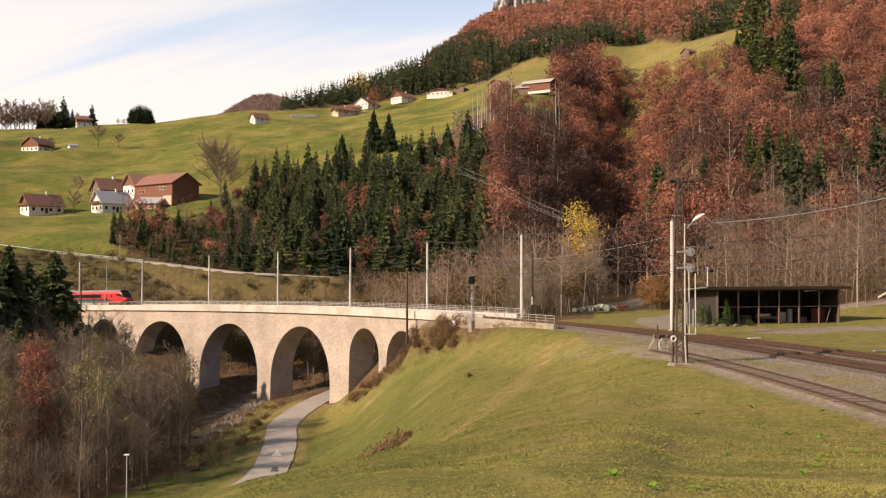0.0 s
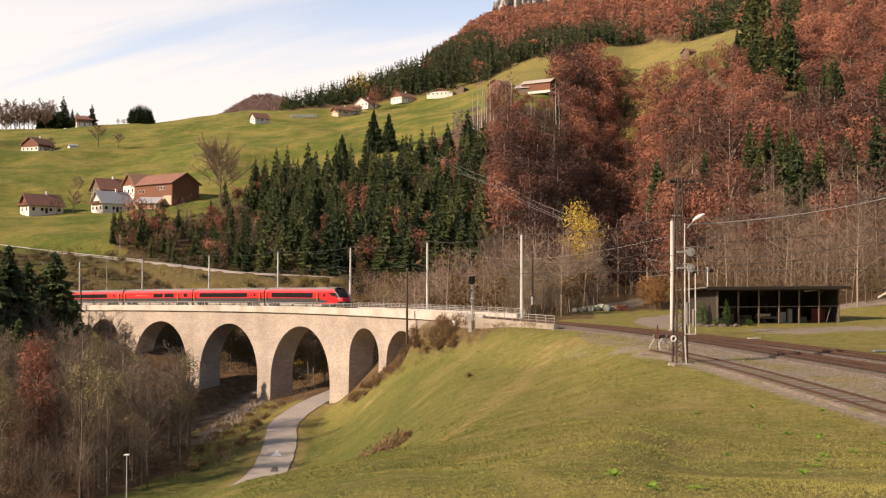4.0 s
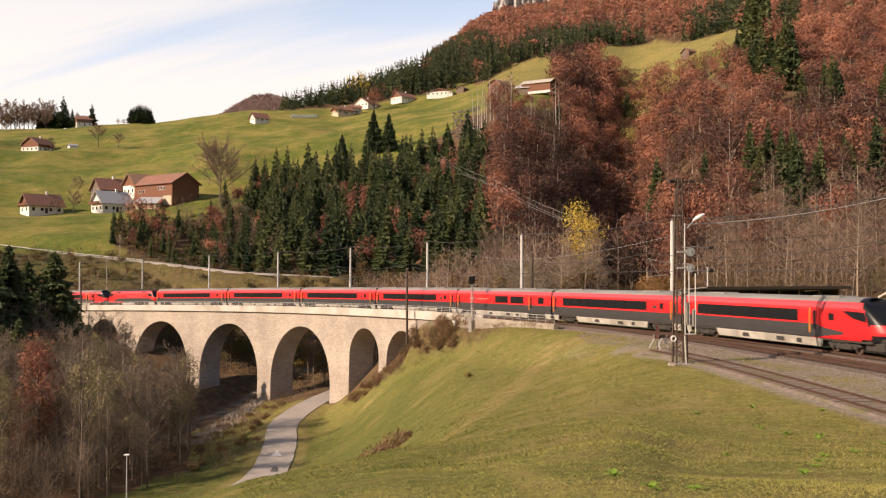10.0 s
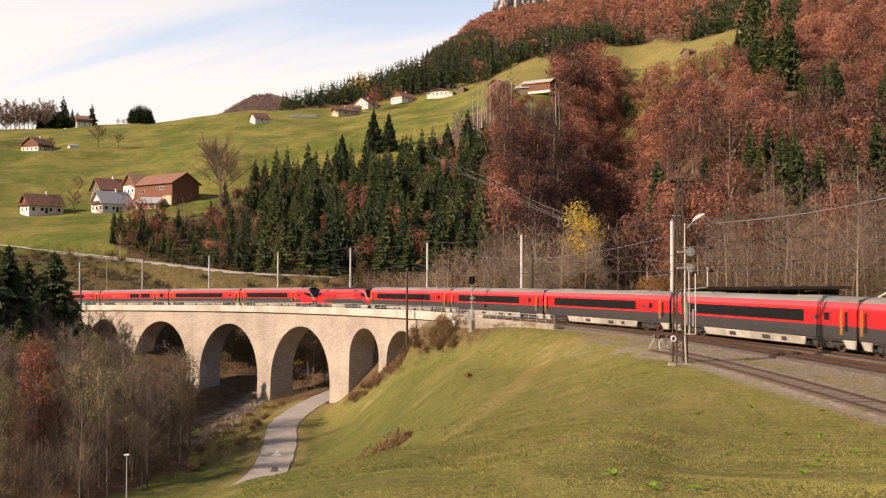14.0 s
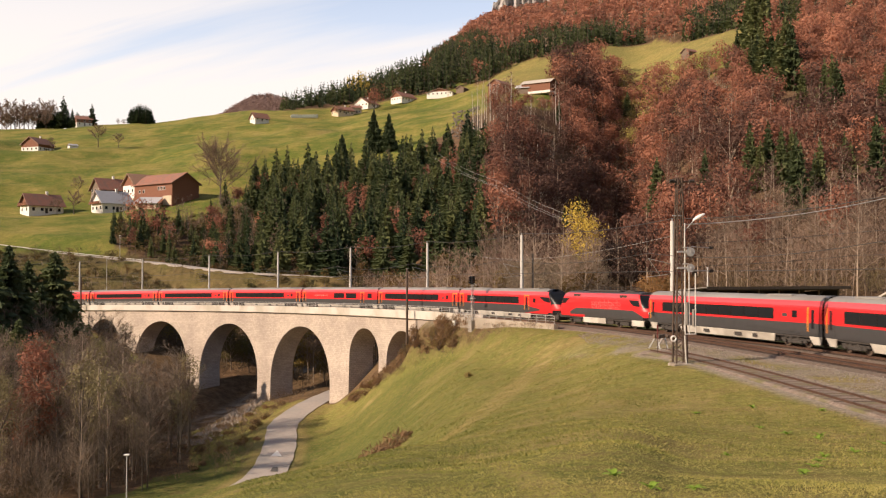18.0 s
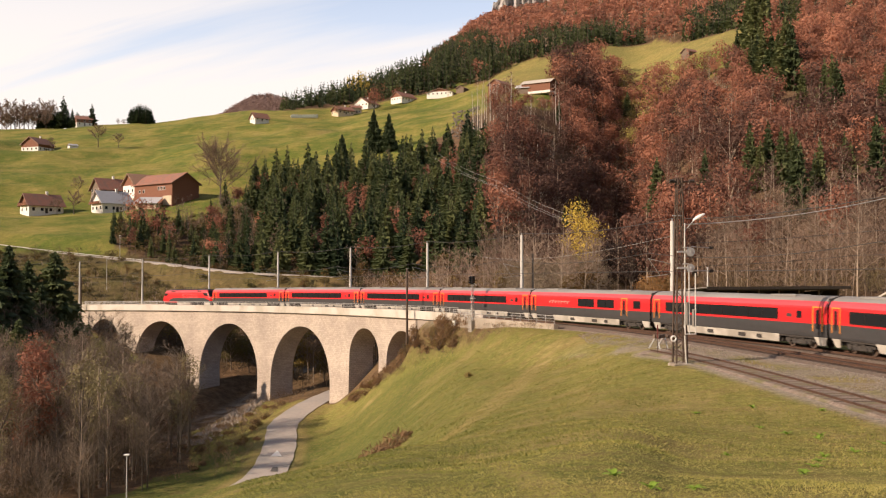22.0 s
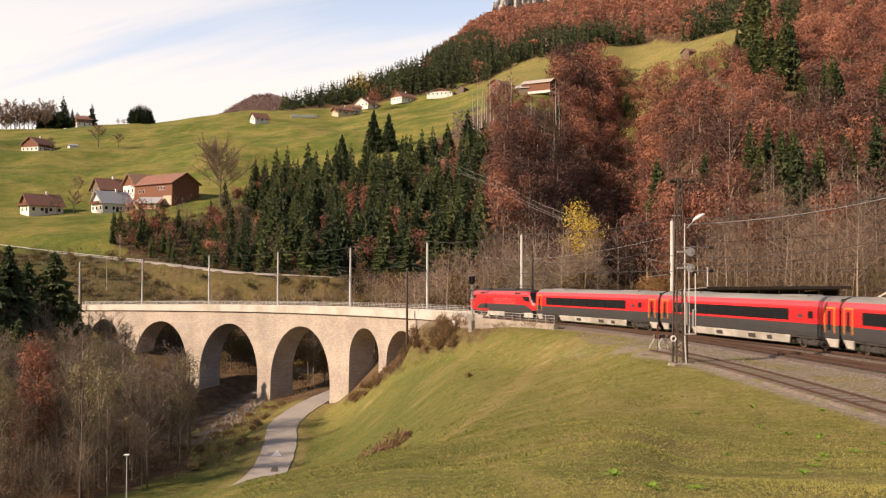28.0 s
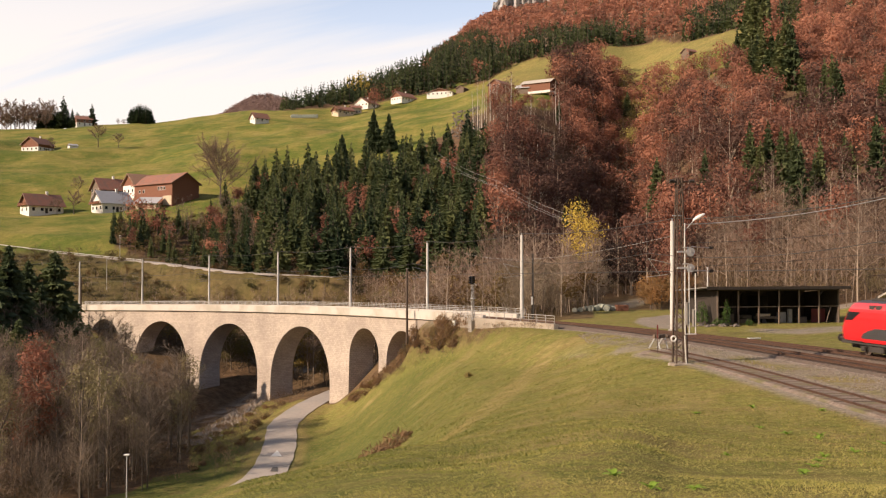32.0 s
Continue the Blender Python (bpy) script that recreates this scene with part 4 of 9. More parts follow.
def wire(name, pts, sag, r, label, parent=None, material=None):
    """A hanging wire through its supports."""
    bm = bmesh.new()
    ring_prev = None
    for i in range(len(pts) - 1):
        a, b = Vector(pts[i]), Vector(pts[i + 1])
        for k in range(9 if i == len(pts) - 2 else 8):
            t = k / 8
            p = a.lerp(b, t) - Vector((0, 0, sag * 4 * t * (1 - t)))
            d = (b - a).normalized()
            side = d.cross(Vector((0, 0, 1))).normalized()
            ring = [bm.verts.new(p + side * r), bm.verts.new(p + Vector((0, 0, r))), bm.verts.new(p - side * r), bm.verts.new(p - Vector((0, 0, r)))]
            if ring_prev:
                for q in range(4):
                    bm.faces.new((ring_prev[q], ring_prev[(q + 1) % 4], ring[(q + 1) % 4], ring[q]))
            ring_prev = ring
    ob = part(name, bm, material or M["wire"], parent)
    if not parent:
        tagged(ob, label, "overhead wire", "overhead wires")
    return ob


SUP = [-300.0, -250.0, -215.0, -190.0] + list(MASTS) + [45.0, 95.0, 150.0]
wire("feeder_wire", [line_at(s, -3.2, 11.55)[0] for s in SUP], 0.55, 0.034, "thin feeder wire along the mast tops")
wire("catenary_wire", [line_at(s, -0.3, 7.9)[0] for s in SUP], 0.75, 0.027, "thin catenary wire over the main track")
wire("contact_wire", [line_at(s, 0.0, 6.0)[0] for s in SUP], 0.03, 0.027, "thin contact wire over the main track")
# ------------------------------------------------------------------ the train
M["red"] = mat("carriage_red", (0.66, 0.018, 0.022), 0.42, col2=(0.60, 0.016, 0.02), scale=0.8, coat=0.12)
M["red_top"] = mat("carriage_rose_red", (0.62, 0.055, 0.065), 0.35, col2=(0.56, 0.05, 0.06), scale=0.8, coat=0.3)
M["grey_low"] = mat("carriage_dark_grey", (0.060, 0.058, 0.060), 0.4, col2=(0.048, 0.047, 0.048), scale=1.0, coat=0.2)
M["roof_car"] = mat("carriage_roof", (0.30, 0.285, 0.27), 0.6, col2=(0.24, 0.23, 0.215), scale=0.7, stain=(0.19, 0.175, 0.16), stain_scale=0.25, stretch=(0.3, 1, 1))
M["skirt"] = mat("skirt_white", (0.58, 0.545, 0.48), 0.55, col2=(0.49, 0.455, 0.395), scale=1.5, stain=(0.36, 0.325, 0.275), stain_scale=0.5)
M["under"] = mat("underframe", (0.035, 0.031, 0.028), 0.8, col2=(0.06, 0.05, 0.042), scale=3)
M["car_glass"] = mat("carriage_glass", (0.014, 0.015, 0.018), 0.33, col2=(0.01, 0.011, 0.013), scale=1, spec=0.22)
M["stroke"] = mat("outline_pink", (0.72, 0.20, 0.19), 0.5, col2=(0.66, 0.17, 0.16), scale=2)
M["orange"] = mat("door_orange", (0.75, 0.27, 0.03), 0.5, col2=(0.68, 0.24, 0.03), scale=2)
M["black"] = mat("front_black", (0.016, 0.015, 0.017), 0.25, col2=(0.012, 0.011, 0.013), scale=1)
M["bellows"] = mat("bellows_rubber", (0.03, 0.029, 0.03), 0.85, col2=(0.02, 0.02, 0.02), scale=5)
M["lampglass"] = mat("headlamp_glass", (0.75, 0.75, 0.72), 0.15, col2=(0.6, 0.6, 0.58), scale=3)

# half of the cross-section of a coach: (y, z) from the sole bar up to the ridge
COACH = [(1.36, 0.95), (1.395, 1.10), (1.41, 1.45), (1.41, 1.92), (1.41, 2.02), (1.40, 2.20), (1.395, 2.62), (1.38, 3.02), (1.345, 3.22), (1.27, 3.45), (1.16, 3.62), (0.95, 3.80), (0.60, 3.95), (0.25, 4.01), (0.0, 4.02)]
CAR_L, LOCO_L = 26.5, 19.28


def finer(half, step=0.10):
    """The same outline with more points, for the shaped ends."""
    out = []
    for (y0, z0), (y1, z1) in zip(half, half[1:]):
        n = max(1, int(math.hypot(y1 - y0, z1 - z0) / step))
        out += [(y0 + (y1 - y0) * k / n, z0 + (z1 - z0) * k / n) for k in range(n)]
    return out + [half[-1]]


def ring_points(half):
    return [(-y, z) for y, z in half] + [(y, z) for y, z in half[-2::-1]]


def loft(stations, half, shape, classify):
    """Skins the cross-section along stations. shape(x, y, z) bends a point; classify(x, y, z) names (part, material) of a face."""
    ring = ring_points(half)
    k = len(ring)
    groups = {}
    P = [[Vector(shape(x, y, z)) for y, z in ring] for x in stations]

    def put(key, quad, ctr):
        groups.setdefault(key, []).append(quad)
    for i in range(len(stations) - 1):
        xm = (stations[i] + stations[i + 1]) / 2
        for j in range(k - 1):
            ym, zm = (ring[j][0] + ring[j + 1][0]) / 2, (ring[j][1] + ring[j + 1][1]) / 2
            put(classify(xm, ym, zm), (P[i][j], P[i][j + 1], P[i + 1][j + 1], P[i + 1][j]), None)
    # end caps in strips from one side to the other
    for i in (0, len(stations) - 1):
        h = len(half)
        for j in range(h - 1):
            zm = (half[j][1] + half[j + 1][1]) / 2
            a, b, c, d = P[i][j], P[i][j + 1], P[i][k - 2 - j], P[i][k - 1 - j]
            key = classify(stations[i] + (0.01 if i else -0.01), 0.0, zm)
            if (b - c).length < 1e-5:
                put(key, (a, b, d), None)
            else:
                put(key, (a, b, c, d), None)
    return groups


def skin(groups, thing_ob, labels=None):
    """Makes the parts of a lofted body; the paints of one part share its mesh."""
    by_part = {}
    for (pname, mname), quads in groups.items():
        by_part.setdefault(pname, []).append((mname, quads))
    out = {}
    for pname, lots in by_part.items():
        vs, fs, mi, mats, seen = [], [], [], [], {}
        for mname, quads in lots:
            mats.append(mname)
            for q in quads:
                f = []
                for p in q:
                    key = (round(p.x, 4), round(p.y, 4), round(p.z, 4))
                    if key not in seen:
                        seen[key] = len(vs)
                        vs.append(tuple(p))
                    f.append(seen[key])
                fs.append(f)
                mi.append(len(mats) - 1)
        me = mesh_from(pname, vs, fs)
        for m_ in mats:
            me.materials.append(M[m_])
        me.polygons.foreach_set("material_index", mi)
        bm = bmesh.new()
        bm.from_mesh(me)
        bmesh.ops.recalc_face_normals(bm, faces=bm.faces)
        for f in bm.faces:
            f.smooth = True
        for e in bm.edges:
            if len(e.link_faces) == 2 and e.calc_face_angle(0) > radians(32):
                e.smooth = False
        bm.to_mesh(me)
        bm.free()
        out[pname] = piece(pname, me, thing_ob, Matrix())
    return out


def livery(z):
    if z < 1.95:
        return "grey_low"
    if z < 3.2:
        return "red"
    if z < 3.64:
        return "red_top"
    return "roof_car"


def bogie(parent, x, base=1.25, wr=0.46):
    """A two-axle bogie: frame, wheels, springs and dampers."""
    bm = bmesh.new()
    for sy in (-1, 1):
        box(bm, -base - 0.5, sy * 1.0 - 0.09, wr + 0.02, base + 0.5, sy * 1.0 + 0.09, wr + 0.28, 0.03)
        box(bm, -0.85, sy * 1.1 - 0.1, 0.28, 0.85, sy * 1.1 + 0.1, wr + 0.12, 0.05)
        for wx in (-base, base):
            box(bm, wx - 0.2, sy * 1.12 - 0.1, 0.32, wx + 0.2, sy * 1.12 + 0.1, 0.62, 0.04)
        for wx in (-0.45, 0.45):
            rod(bm, (wx, sy * 1.08, 0.55), (wx, sy * 1.08, 0.98), 0.16, 0.16, 10)
        rod(bm, (-1.1, sy * 1.2, 0.75), (0.4, sy * 1.2, 0.78), 0.05, 0.05, 6)
    box(bm, -0.5, -1.0, 0.5, 0.5, 1.0, 0.85, 0.04)
    b = part("bogie", bm, M["under"], parent, "dark dusty bogie")
    b.matrix_basis = Matrix.Translation((x, 0, 0))
    for wx in (-base, base):
        bm = bmesh.new()
        for sy in (-0.75, 0.75):
            rod(bm, (wx, sy - 0.065, wr), (wx, sy + 0.065, wr), wr, wr, 20)
        rod(bm, (wx, -0.75, wr), (wx, 0.75, wr), 0.09, 0.09, 8)
        part("wheelset", bm, M["rust"], b)
    return b


def side_panel(name, x0, x1, z0, z1, side, parent, material, out=0.012, label="", bev=0.0):
    """A panel that lies on the coach's side and follows its slight lean."""
    def y_at(z):
        ys, zs = zip(*COACH)
        return float(np.interp(z, zs, ys))
    bm = bmesh.new()
    nz = 4
    V = []
    for t in (out, -0.03):
        for x in (x0, x1):
            for i in range(nz + 1):
                z = z0 + (z1 - z0) * i / nz
                V.append(bm.verts.new((x, side * (y_at(z) + t), z)))
    k = nz + 1
    for i in range(nz):
        bm.faces.new((V[i], V[i + 1], V[k + i + 1], V[k + i]))
        bm.faces.new((V[i], V[i + 1], V[2 * k + i + 1], V[2 * k + i]))
        bm.faces.new((V[k + i], V[k + i + 1], V[3 * k + i + 1], V[3 * k + i]))
    bm.faces.new((V[0], V[k], V[3 * k], V[2 * k]))
    bm.faces.new((V[nz], V[k + nz], V[3 * k + nz], V[2 * k + nz]))
    return part(name, bm, material, parent, label)


def door(car, x, side, style):
    """An entrance door: leaf, glass slit, and the orange edge of its frame."""
    d = side_panel("door", x - 0.45, x + 0.45, 1.96, 3.12, side, car, M["red"], 0.018, "red and grey entrance door")
    side_panel("door_foot", x - 0.45, x + 0.45, 1.0, 1.955, side, d, M["grey_low"], 0.018)
    side_panel("door_glass", x - 0.17, x + 0.17, 1.55, 2.95, side, d, M["car_glass"], 0.026)
    if style == 2:
        for a, b in ((-0.58, -0.48), (0.48, 0.58)):
            side_panel("door_edge", x + a, x + b, 1.35, 3.2, side, d, M["orange"], 0.024, "orange door edge")
        side_panel("door_edge", x - 0.58, x + 0.58, 3.12, 3.22, side, d, M["orange"], 0.026, "orange door edge")
    else:
        side_panel("door_edge", x - 0.62, x - 0.5, 1.3, 3.15, side, d, M["orange"], 0.024, "orange door edge")


def window_strip(car, x0, x1, side, z0=2.10, z1=2.98, pane=1.9):
    """A dark band of windows with its panes divided by narrow mullions."""
    w = side_panel("window_band", x0, x1, z0, z1, side, car, M["black"], 0.010, "dark continuous window band")
    n = max(1, round((x1 - x0 - 0.2) / pane))
    step = (x1 - x0 - 0.2) / n
    for i in range(n):
        a = x0 + 0.1 + i * step
        side_panel("pane", a + 0.06, a + step - 0.06, z0 + 0.08, z1 - 0.07, side, w, M["car_glass"], 0.016)


def outline_letters(parent, x0, x1, z0, z1, side, n, y=1.40):
    """Thin pale strokes in place of lettering."""
    w = (x1 - x0) / n
    for i in range(n):
        a = x0 + i * w
        side_panel("stroke", a + 0.08 * w, a + 0.16 * w, z0, z1, side, parent, M["skirt"], 0.020)
        side_panel("stroke", a + 0.16 * w, a + 0.85 * w, z1 - 0.05, z1, side, parent, M["skirt"], 0.020)


def skirt_panels(car, spans):
    for a, b in spans:
        for side in (-1, 1):
            bm = bmesh.new()
            vs = box(bm, a, side * 1.30 - 0.05, 0.30, b, side * 1.30 + 0.05, 0.93, 0.03)
            for v in bm.verts:
                if v.co.z < 0.6:
                    v.co.y -= side * 0.14
                    v.co.x += 0.25 if v.co.x < (a + b) / 2 - 0.3 else (-0.25 if v.co.x > (a + b) / 2 + 0.3 else 0)
            s = part("skirt_panel", bm, M["skirt"], car, "dusty off-white skirt panel")
            if b - a > 8:
                for x, w in ((a + 4.2, 0.9), (a + 9.0, 1.0), (a + 11.6, 0.6)):
                    bm = bmesh.new()
                    box(bm, x, side * 1.27 - 0.09, 0.48, x + w, side * 1.27 + 0.09, 0.78, 0.02)
                    part("vent_grille", bm, M["under"], s, "dark vent grille")


def plain_shape(x, y, z):
    return (x, y, z)


def nose_shape(x, y, z, h=CAR_L / 2, run=3.0):
    """The driving end: the front leans back with height and narrows."""
    if x < h - run:
        return (x, y, z)
    t = (x - (h - run)) / run
    back = 0.25 * max(0.0, 1.5 - z) + 0.34 * max(0.0, z - 1.6) + 0.26 * max(0, z - 1.6) ** 2
    narrow = 1 - 0.12 * t * t - 0.36 * t ** 7
    drop = 1 - 0.05 * t ** 3 * min(1.0, max(0.0, z - 2.2))
    return (x - back * t * t, y * narrow, z * drop)


def swept_pane(parent, shape, half, quad, side, out=0.03):
    """A dark pane that follows the shaped end of a vehicle."""
    (xa, za), (xb, zb), (xc, zc), (xd, zd) = quad
    zs, ys = [q[1] for q in half], [q[0] for q in half]
    bm = bmesh.new()
    n, m = 8, 4
    rows = [[], []]
    for lay, off in enumerate((out, -0.06)):
        for i in range(n + 1):
            u = i / n
            for j in range(m + 1):
                v = j / m
                x = (xa * (1 - u) + xb * u) * (1 - v) + (xd * (1 - u) + xc * u) * v
                z = (za * (1 - u) + zb * u) * (1 - v) + (zd * (1 - u) + zc * u) * v
                q = shape(x, float(np.interp(z, zs, ys)), z)
                rows[lay].append(bm.verts.new((q[0], side * (q[1] + off), q[2])))
    k = m + 1
    for i in range(n):
        for j in range(m):
            bm.faces.new((rows[0][i * k + j], rows[0][i * k + j + 1], rows[0][(i + 1) * k + j + 1], rows[0][(i + 1) * k + j]))
    edge = [i * k for i in range(n + 1)] + [n * k + j for j in range(1, m + 1)] + [i * k + m for i in range(n - 1, -1, -1)] + [j for j in range(m - 1, 0, -1)]
    for a, b in zip(edge, edge[1:] + edge[:1]):
        bm.faces.new((rows[0][a], rows[0][b], rows[1][b], rows[1][a]))
    part("cab_side_window", bm, M["car_glass"], parent, "swept dark cab window")


def build_coach(kind, style):
    """kind: 'coach', 'bistro' or 'driving'. The car runs along x, its front at +x, centred."""
    names = {"coach": ("railway_coach", "red and dark grey passenger coach with a long window band"),
             "bistro": ("railway_coach", "red and dark grey restaurant coach with few windows"),
             "driving": ("driving_coach", "red and grey driving coach with a sloping black front")}
    nm, lb = names[kind]
    c = thing(nm, lb, "train coach", "coaches of the red train")
    h = CAR_L / 2
    if kind == "driving":
        st = [-h + 0.2, -h + 0.35, -8, -4, 0, 3, 5.6] + [6.2 + 0.14 * i for i in range(28)] + [h - 3.0 + (3.35 * i) / 30 for i in range(31)]

        def cl(x, y, z):
            if z > 3.66:
                return ("body", "black") if x > h - 1.9 else ("body", "roof_car")
            tip = x - (h - 0.62)                    # past the corner pillar
            if tip > 0:
                if 2.12 < z:
                    return ("windscreen", "car_glass")
                return ("body", "red") if z > 1.42 else ("body", "black")
            if z > 3.2:
                return ("body", "black" if x > h - 1.1 else "red_top")
            if z > 2.0 and tip > -0.28:
                return ("body", "black")
            if z < 1.12 and x > h - 1.5:
                return ("body", "black")
            if x > 6.0:                             # the grey band runs out in a long point
                lo, hi = 0.95 + 0.10 * (x - 6.0), 1.95 - 0.12 * (x - 6.0)
                return ("body", "grey_low") if lo < z < hi and x < h - 3.4 else ("body", "red")
            return ("body", livery(z))
        groups = loft(st, finer(COACH, 0.05), lambda x, y, z: nose_shape(x, y, z, h + 0.35, 3.35), cl)
    else:
        st = [-h + 0.2, -h + 0.32, -9, -4.5, 0, 4.5, 9, h - 0.32, h - 0.2]
        groups = loft(st, COACH, plain_shape, lambda x, y, z: ("body", livery(z) if abs(x) < h - 0.2 else "black"))
    skin(groups, c)
    # floor and underframe
    bm = bmesh.new()
    box(bm, -h + 0.3, -1.3, 0.80, h - 0.6, 1.3, 1.0, 0.02)
    box(bm, -7.2, -1.0, 0.30, 7.2, 1.0, 0.85, 0.05)
    # central spine: dark filler where only shade lies under the coach
    box(bm, -h + 0.4, -0.62, 0.42, h - 0.8, 0.62, 0.85, 0.05)
    part("underframe", bm, M["under"], c)
    # bellows between the coaches
    for sx in (-1,) if kind == "driving" else (-1, 1):
        bm = bmesh.new()
        for k in range(3):
            x = sx * (h - 0.20 + 0.07 * k)
            box(bm, x - 0.03, -1.2, 1.0, x + 0.03, 1.2, 3.85, 0.02)
        part("bellows", bm, M["bellows"], c)
    for x in (-9.5, 9.5):
        bogie(c, x)
    # roof units
    for x in (-8.5, 7.0):
        bm = bmesh.new()
        box(bm, x - 1.6, -0.75, 3.86, x + 1.6, 0.75, 4.06, 0.05)
        part("roof_unit", bm, M["roof_car"], c, "grey roof ventilation unit")
    if kind == "driving":
        skirt_panels(c, ((-h + 0.5, -h + 1.6), (-7.3, 7.4)))
    else:
        skirt_panels(c, ((-h + 0.35, -h + 1.75), (-7.3, 7.3), (h - 1.75, h - 0.35)))
    for side in (-1, 1):
        if kind == "coach":
            window_strip(c, -h + 2.9, h - 6.0, side)
            for x in (-h + 1.15, h - 1.25):
                door(c, x, side, style)
            sw = side_panel("small_window", h - 3.7, h - 3.1, 2.3, 2.85, side, c, M["car_glass"], 0.012, "small dark window")
            side_panel("reservation_sign", h - 4.9, h - 4.3, 2.35, 2.6, side, c, M["grey_low"], 0.012)
        elif kind == "bistro":
            for a, b in ((0.8, 4.3), (5.0, 8.4)):
                window_strip(c, a - 2.0, b - 2.0, side, pane=1.75)
            door(c, h - 4.9, side, style)
            side_panel("small_window", h - 3.2, h - 1.9, 2.16, 2.95, side, c, M["car_glass"], 0.012, "small dark window")
            outline_letters(c, -8.0, -3.0, 2.35, 2.62, side, 7)
            door(c, -h + 1.15, side, style)
        else:
            window_strip(c, -h + 2.9, 4.6, side)
            door(c, -h + 1.15, side, style)
            door(c, 6.6, side, style)
            side_panel("small_window", 8.2, 8.8, 2.3, 2.8, side, c, M["car_glass"], 0.012, "small dark window")
            # the cab's side window: a swept dark shape
            swept_pane(c, lambda x, y, z: nose_shape(x, y, z, h + 0.35, 3.35), COACH, ((9.7, 3.02), (12.35, 2.98), (12.3, 2.30), (10.9, 2.52)), side)
            # headlamp
            bm = bmesh.new()
            rod(bm, (12.75, side * 0.92, 1.62), (12.98, side * 0.90, 1.62), 0.14, 0.12, 12)
            part("headlamp", bm, M["lampglass"], c, "round headlamp")
    if kind == "driving":
        bm = bmesh.new()
        box(bm, h - 1.6, -1.05, 0.25, h + 0.25, 1.05, 0.95, 0.12)
        part("snow_plough", bm, M["under"], c, "dark snow plough and coupling skirt")
        for side in (-1, 1):
            bm = bmesh.new()
            rod(bm, (h, side * 0.87, 1.05), (h + 0.45, side * 0.87, 1.05), 0.13, 0.13, 10)
            rod(bm, (h + 0.42, side * 0.87, 1.05), (h + 0.5, side * 0.87, 1.05), 0.27, 0.27, 14)
            part("buffer", bm, M["under"], c)
    return c


LOCO = [(1.40, 0.95), (1.45, 1.15), (1.48, 1.55), (1.48, 1.9), (1.47, 2.1), (1.45, 2.6), (1.40, 3.0), (1.33, 3.3), (1.18, 3.55), (0.95, 3.72), (0.6, 3.82), (0.0, 3.84)]


